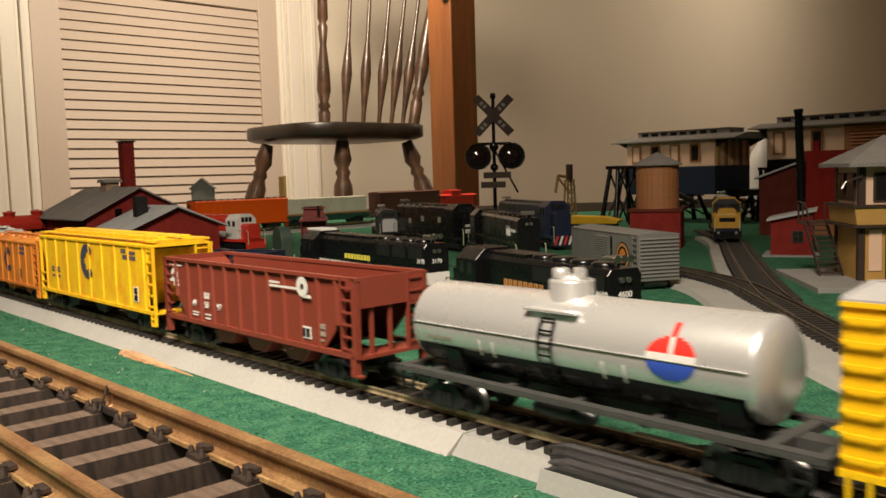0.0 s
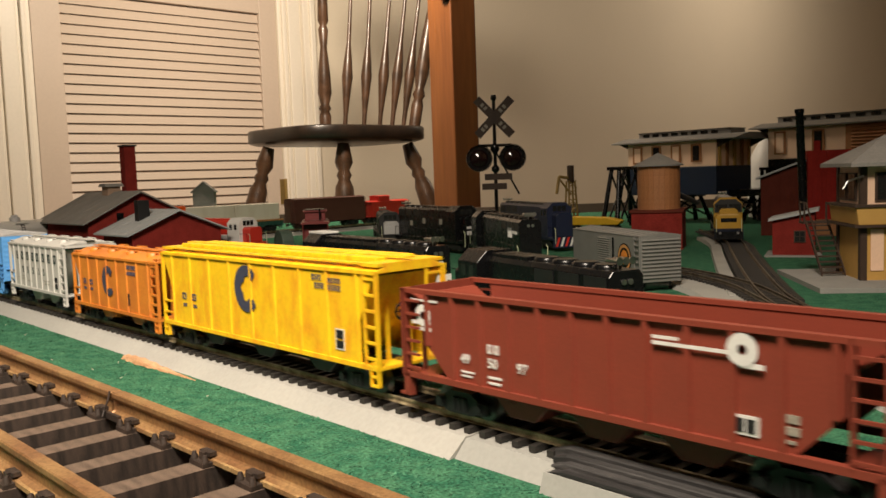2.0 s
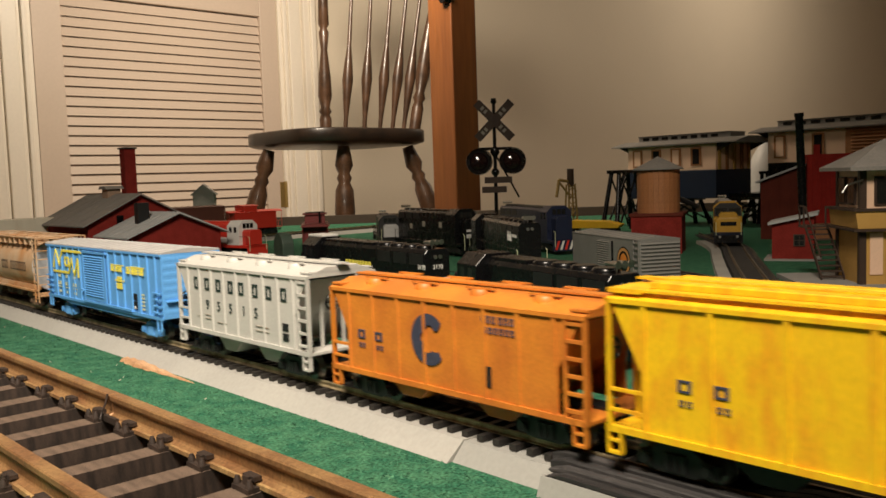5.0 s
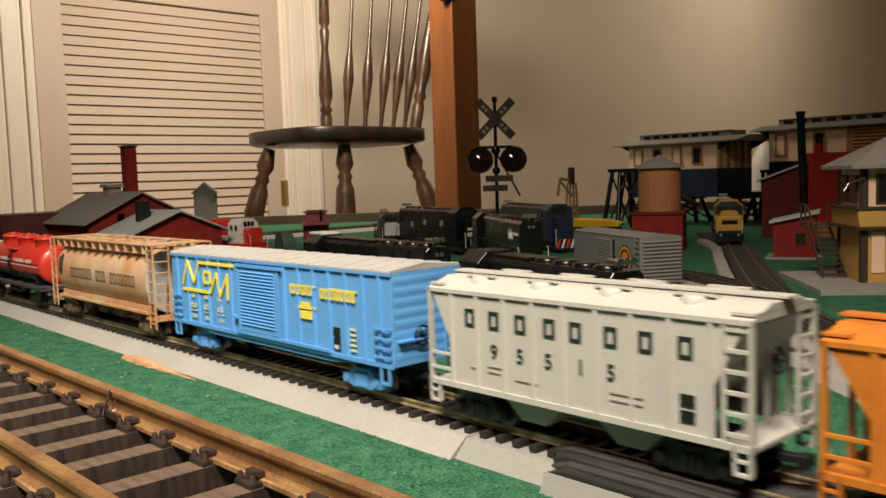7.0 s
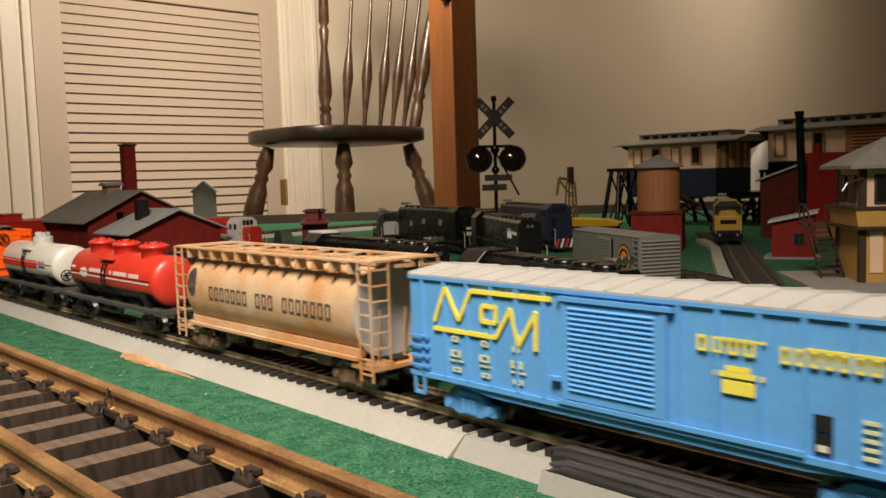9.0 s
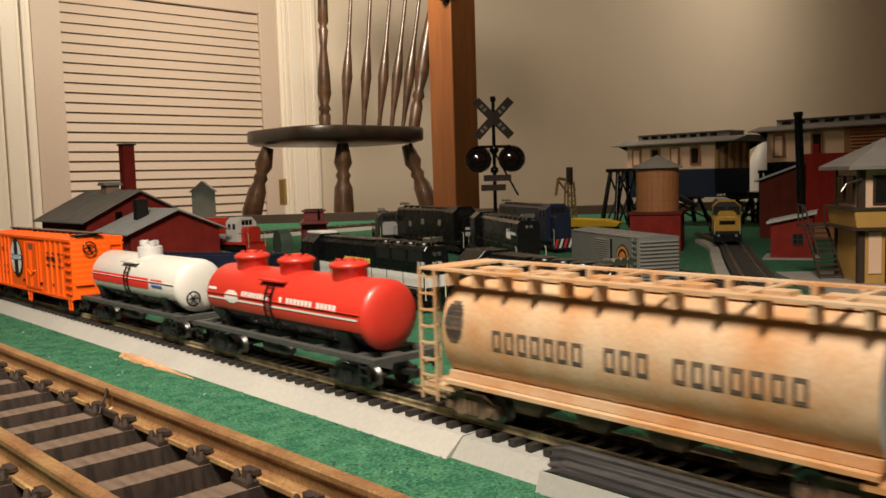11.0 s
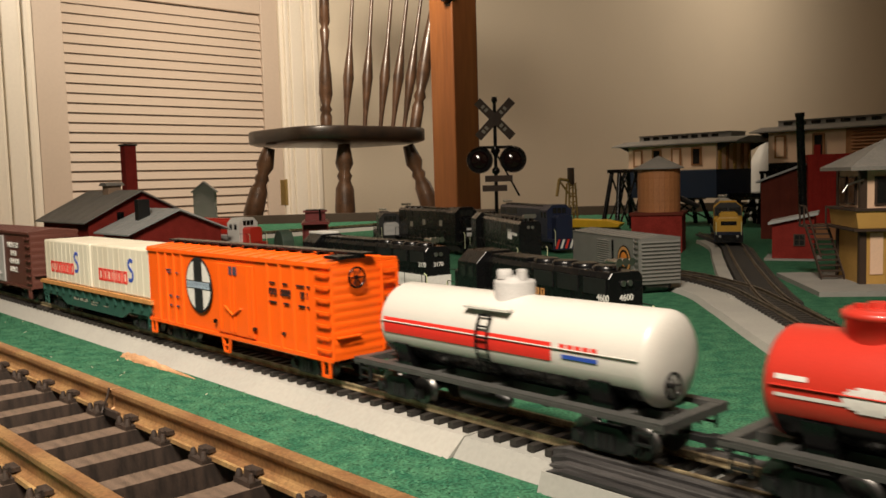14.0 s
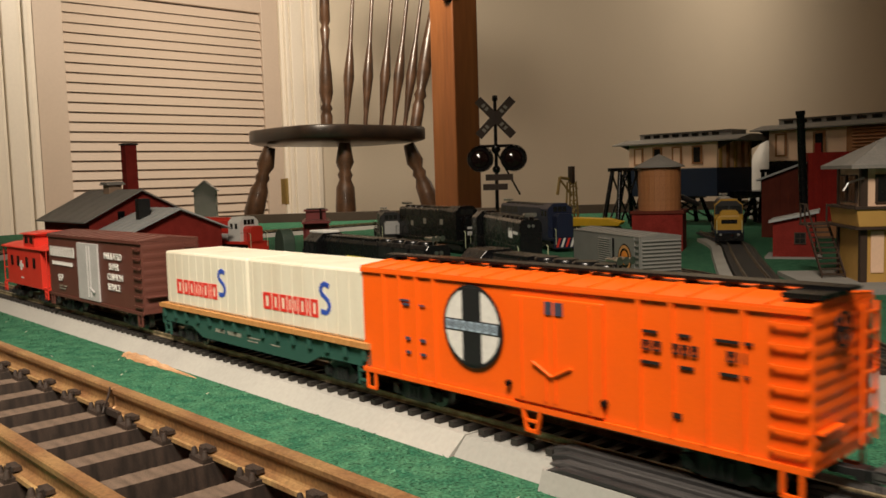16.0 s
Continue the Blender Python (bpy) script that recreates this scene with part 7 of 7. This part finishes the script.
# large-scale coaches on black trestles
def coach(label, m, L, half, z0, zt, lower, brown=False, nwin=4):
    c = thing("passenger_coach", label, "model coach", m, "coaches on trestles")
    zm = z0 + 0.52 * (zt - z0)
    part("lower_body", Geo().box(-L, 0, -half, half, z0, zm), lower, c, "dark lower body", bevel=0.001)
    part("upper_body", Geo().box(-L, 0, -half, half, zm, zt), Y["creamwall"], c, "cream upper body", bevel=0.001)
    k = (L - 0.02) / nwin
    for i in range(nwin):
        x = -L + 0.012 + i * k
        w = part("window", Geo().box(x, x + 0.021, -half - 0.0016, -half + 0.001, zm + 0.008, zt - 0.006), Y["brownwood"], c, "brown framed window")
        part("pane", Geo().box(x + 0.004, x + 0.017, -half - 0.0021, -half - 0.0016, zm + 0.011, zt - 0.009), Y["glass"] if i % 2 else Y["creamwall"], w)
    for i in range(5):
        y = -half + 0.010 + i * (2 * half - 0.02) / 4
        part("end_post", Geo().box(0, 0.0025, y - 0.004, y + 0.004, zm, zt), Y["brownwood"] if i % 2 else Y["yellowwall"], c)
    pts = [(-half - 0.012, zt), (half + 0.012, zt), (half + 0.012, zt + 0.002), (half * 0.45, zt + 0.011), (-half * 0.45, zt + 0.011), (-half - 0.012, zt + 0.002)]
    part("roof", Geo().prism(pts, -L - 0.03, 0.045, "x"), Y["slate"], c, "grey roof with overhang")
    part("clerestory", Geo().prism([(-half * 0.4, zt + 0.011), (half * 0.4, zt + 0.011), (half * 0.4, zt + 0.019), (half * 0.46, zt + 0.021), (-half * 0.46, zt + 0.021), (-half * 0.4, zt + 0.019)], -L, 0.008, "x"), Y["slate"], c)
    for i in range(8):
        x = -L + 0.01 + i * (L - 0.02) / 8
        part("clerestory_light", Geo().box(x, x + L / 14, -half * 0.4 - 0.0006, -half * 0.4, zt + 0.0125, zt + 0.018), Y["glass"], c)
    for sg in (-1, 1):
        part("bracket", Geo().prism([(0.0, zt), (0.03, zt), (0.0, zt - 0.014)], sg * (half - 0.004) - 0.001, sg * (half - 0.004) + 0.001, "y"), Y["trim"], c)
        part("bracket", Geo().prism([(-L, zt), (-L - 0.022, zt), (-L, zt - 0.010)], sg * (half - 0.004) - 0.001, sg * (half - 0.004) + 0.001, "y"), Y["trim"], c)
    if brown:
        b = part("shutter_panel", Geo().box(-0.085, 0.0, -half - 0.003, -half + 0.001, zm + 0.002, zt - 0.001), Y["brownwood"], c, "brown louvred panel")
        for i in range(8):
            z = zm + 0.008 + i * 0.0055
            part("slat", Geo().prism([(-half - 0.003, z), (-half - 0.0055, z + 0.001), (-half - 0.003, z + 0.0035)], -0.075, -0.010, "x"), Y["brownwood"], b)
    return c


def trestle(m, w, z):
    c = thing("trestle_bent", "black steel trestle bent on splayed legs", "trestle", m, "trestles under the coaches")
    for sy in (-1, 1):
        for sx in (-1, 1):
            part("leg", Geo().tube((sx * 0.016, sy * (w + 0.014), 0.0), (sx * 0.008, sy * w * 0.8, z - 0.004), 0.0046, 0.004, 6), M["black"], c)
    part("cap", Geo().box(-0.014, 0.014, -w, w, z - 0.006, z), M["black"], c)
    g = Geo()
    for sx in (-1, 1):
        g.tube((sx * 0.013, -w, 0.012), (sx * 0.01, w * 0.8, z - 0.01), 0.0018, n=5)
        g.tube((sx * 0.013, w, 0.012), (sx * 0.01, -w * 0.8, z - 0.01), 0.0018, n=5)
    part("brace", g, M["black"], c)
    return c


BLUE2 = material("deep_blue_coach", (0.008, 0.017, 0.042), 0.45, vary=0.1, scale=30)
coach("cream and blue coach with a clerestory roof on a trestle", spot(0.530, 1.55), 0.185, 0.062, 0.053, 0.150, BLUE2)
coach("cream coach with a brown louvred panel on a trestle", spot(0.772, 1.395), 0.22, 0.062, 0.053, 0.165, M["black"], True, 3)
for x, y in ((0.462, 1.625), (0.555, 1.56), (0.62, 1.63), (0.80, 1.42)):
    trestle(spot(x, y), 0.05, 0.053)
trestle(spot(0.326, 1.53), 0.030, 0.108)
trestle(spot(0.385, 1.70), 0.030, 0.108)
pd = thing("coach_end", "black coach end with dark platform rails", "model coach", spot(0.558, 1.56))
part("platform", Geo().box(-0.012, 0.05, -0.045, 0.055, 0.053, 0.060), M["black"], pd)
for y in (-0.04, -0.02, 0.0, 0.02, 0.04):
    part("rail_post", Geo().box(0.046, 0.05, y - 0.003, y + 0.003, 0.060, 0.098), M["black"], pd)
part("rail", Geo().box(0.045, 0.051, -0.045, 0.055, 0.093, 0.098), M["black"], pd)
gl = thing("white_dome", "round white storage dome behind the sheds", "model tank", spot(0.645, 1.70))
part("dome", Geo().turned([(0, 0.034), (0.4, 0.036), (0.62, 0.034), (0.8, 0.026), (0.93, 0.014), (1, 0.002)], (0, 0, 0.0), (0, 0, 0.158), 28), PAINT["whiteprint"], gl)

# sheds and chimney
sh = thing("boiler_shed", "small red shed with a slanted grey roof", "model building", spot(0.365, 0.945, -25), "model buildings")
part("wall", Geo().prism([(0, 0.0), (0.043, 0.0), (0.043, 0.049), (0, 0.040)], 0.0, 0.05), Y["brick"], sh)
part("roof", Geo().prism([(-0.004, 0.0394), (0.047, 0.0501), (0.047, 0.0528), (-0.004, 0.0421)], -0.005, 0.055), Y["pale"], sh, "grey slanted roof")
w = part("window", Geo().box(0.022, 0.034, -0.0012, 0.0004, 0.016, 0.029), Y["trim"], sh)
for i in range(2):
    for j in range(2):
        part("pane", Geo().box(0.0231 + i * 0.0052, 0.0277 + i * 0.0052, -0.0016, -0.0012, 0.0172 + j * 0.0058, 0.0222 + j * 0.0058), Y["glass"], w)
part("base", Geo().box(-0.008, 0.050, -0.006, 0.056, 0.0, 0.002), Y["concrete"], sh)
part("chimney", Geo().turned([(0, 0.0050), (0.04, 0.0047), (0.96, 0.0043), (0.965, 0.0051), (1, 0.0051)], (0.031, 0.025, 0.047), (0.0265, 0.025, 0.162), 18), M["black"], sh, "tall black chimney")
br = thing("plank_shed", "dull brown plank shed with a pale slanted roof", "model building", spot(0.4625, 1.24, -30), "model buildings")
part("wall", Geo().prism([(0, 0.0), (0.052, 0.0), (0.052, 0.102), (0, 0.083)], 0.0, 0.06), Y["rust"], br)
for i in range(8):
    x = 0.002 + i * 0.0062
    part("plank", Geo().box(x, x + 0.0052, -0.0008, 0.0002, 0.001, 0.0825 + x * 0.365), Y["rust"], br)
part("roof", Geo().prism([(-0.006, 0.0812), (0.058, 0.1046), (0.058, 0.1074), (-0.006, 0.0840)], -0.008, 0.068), Y["pale"], br, "pale slanted roof")
WRED = material("red_board_paint", (0.30, 0.022, 0.016), 0.8, vary=0.15, scale=60, fine=600, spec=0.15)
rb = thing("red_warehouse", "bright red board warehouse with a small chimney", "model building", spot(0.5235, 1.225, -15), "model buildings")
part("wall", Geo().box(0.0, 0.09, 0.0, 0.07, 0.0, 0.120), WRED, rb)
for i in range(15):
    x = 0.001 + i * 0.006
    part("board", Geo().box(x, x + 0.0052, -0.0009, 0.0002, 0.0, 0.118), WRED, rb)
part("chimney", Geo().box(0.012, 0.020, 0.02, 0.028, 0.12, 0.134), WRED, rb)
part("dock", Geo().box(-0.004, 0.095, -0.03, 0.0, 0.0, 0.022), Y["brownwood"], rb)

# signal tower
tw = thing("signal_tower", "ochre two-storey signal tower with brown trim and hip roof", "model building", spot(0.3435, 0.700, -8), "model buildings")
A, B = 0.085, 0.060
part("lower_wall", Geo().box(0, A, 0, B, 0.004, 0.050), Y["yellowwall"], tw)
part("band", Geo().prism([(-0.004, 0.050), (A + 0.004, 0.050), (A + 0.006, 0.0655), (-0.006, 0.0655)], -0.006, B + 0.006), Y["yellowwall"], tw, "ochre skirt band", bevel=0.0006)
part("upper_wall", Geo().box(0.0, A, 0.0, B, 0.0655, 0.0975), Y["creamwall"], tw)
for x in (-0.001, 0.0400, A - 0.004):
    part("corner_post", Geo().box(x, x + 0.005, -0.0014, 0.0035, 0.004, 0.0975), Y["trim"], tw)
for y in (-0.001, B - 0.004):
    part("corner_post", Geo().box(-0.0014, 0.0035, y, y + 0.005, 0.004, 0.0975), Y["trim"], tw)
for z in (0.0490, 0.0655):
    part("belt", Geo().box(-0.0075, A + 0.0075, -0.0075, B + 0.0075, z - 0.0012, z + 0.0010), Y["trim"], tw)
for x in (0.010, 0.046):
    w = part("window", Geo().box(x, x + 0.028, -0.0018, 0.0003, 0.0690, 0.0925), Y["trim"], tw)
    for i in range(2):
        part("pane", Geo().box(x + 0.0016 + i * 0.013, x + 0.0132 + i * 0.013, -0.0022, -0.0018, 0.0705, 0.0912), Y["glass"], w)
for y in (0.010, 0.034):
    w = part("window", Geo().box(-0.0018, 0.0003, y, y + 0.018, 0.0690, 0.0925), Y["trim"], tw)
    for i in range(2):
        part("pane", Geo().box(-0.0022, -0.0018, y + 0.0012 + i * 0.008, y + 0.0084 + i * 0.008, 0.0705, 0.0912), Y["glass"], w)
part("door", Geo().box(0.020, 0.036, -0.0014, 0.0003, 0.004, 0.040), Y["trim"], tw)
part("panel", Geo().box(0.007, 0.017, -0.0010, 0.0003, 0.012, 0.046), Y["creamwall"], tw)
e = 0.012
part("roof", Geo().add([(-e, -e, 0.0975), (A + e, -e, 0.0975), (A + e, B + e, 0.0975), (-e, B + e, 0.0975), (-e, -e, 0.1005), (A + e, -e, 0.1005), (A + e, B + e, 0.1005), (-e, B + e, 0.1005), (0.028, B / 2, 0.1235), (A - 0.028, B / 2, 0.1235)],
                       [(0, 3, 2, 1), (0, 1, 5, 4), (1, 2, 6, 5), (2, 3, 7, 6), (3, 0, 4, 7), (4, 5, 9, 8), (6, 7, 8, 9), (5, 6, 9), (7, 4, 8)]), Y["slate"], tw, "grey hip roof")
part("base", Geo().box(-0.045, A + 0.03, -0.045, B + 0.03, 0.0, 0.004), Y["concrete"], tw, "grey base slab")
for i in range(10):
    x = -0.022
    part("stair_tread", Geo().box(x - 0.009, x + 0.009, 0.004 + i * 0.0042, 0.0085 + i * 0.0042, 0.006 + i * 0.0043, 0.0072 + i * 0.0043), Y["trim"], tw)
for dx in (-0.0095, 0.0095):
    part("stringer", Geo().add([(-0.022 + dx - 0.0006, 0.002, 0.004), (-0.022 + dx + 0.0006, 0.002, 0.004), (-0.022 + dx - 0.0006, 0.052, 0.046), (-0.022 + dx + 0.0006, 0.052, 0.046), (-0.022 + dx - 0.0006, 0.002, 0.008), (-0.022 + dx + 0.0006, 0.002, 0.008), (-0.022 + dx - 0.0006, 0.052, 0.050), (-0.022 + dx + 0.0006, 0.052, 0.050)],
                               [(0, 1, 3, 2), (4, 6, 7, 5), (0, 4, 5, 1), (2, 3, 7, 6), (0, 2, 6, 4), (1, 5, 7, 3)]), Y["trim"], tw)
part("landing", Geo().box(-0.034, 0.0, 0.050, 0.066, 0.0465, 0.0485), Y["trim"], tw)
g = Geo()
for x, y in ((-0.033, 0.051), (-0.033, 0.065), (-0.014, 0.051)):
    g.tube((x, y, 0.0485), (x, y, 0.066), 0.0009, n=5)
g.tube((-0.033, 0.065, 0.066), (-0.033, 0.051, 0.066), 0.0009, n=5)
g.tube((-0.0315, 0.004, 0.024), (-0.0315, 0.052, 0.066), 0.0009, n=5)
part("handrail", g, Y["trim"], tw)
for ob in tw.children:
    if ob.name.split(".")[0] in ("stair_tread", "stringer", "landing", "handrail"):
        ob.matrix_basis = pose(0.010, 0.030, 0)
part("lamp_bracket", Geo().wire([(0.0, -0.004, 0.090), (-0.014, -0.010, 0.086), (-0.018, -0.011, 0.080)], 0.0008), M["steel"], tw)


def motions():
    for ob, s in CARS:
        walk(ob, [(t * 0.25, at_s(s + SPEED * t * 0.25, 0, RAIL)) for t in range(65)])
    for ob, x, r in WHEELS:
        walk(ob, [(k / 15, Matrix.Translation((x, 0, r)) @ Matrix.Rotation(SPEED * k / 15 / r, 4, "Y")) for k in range(241)])


motions()
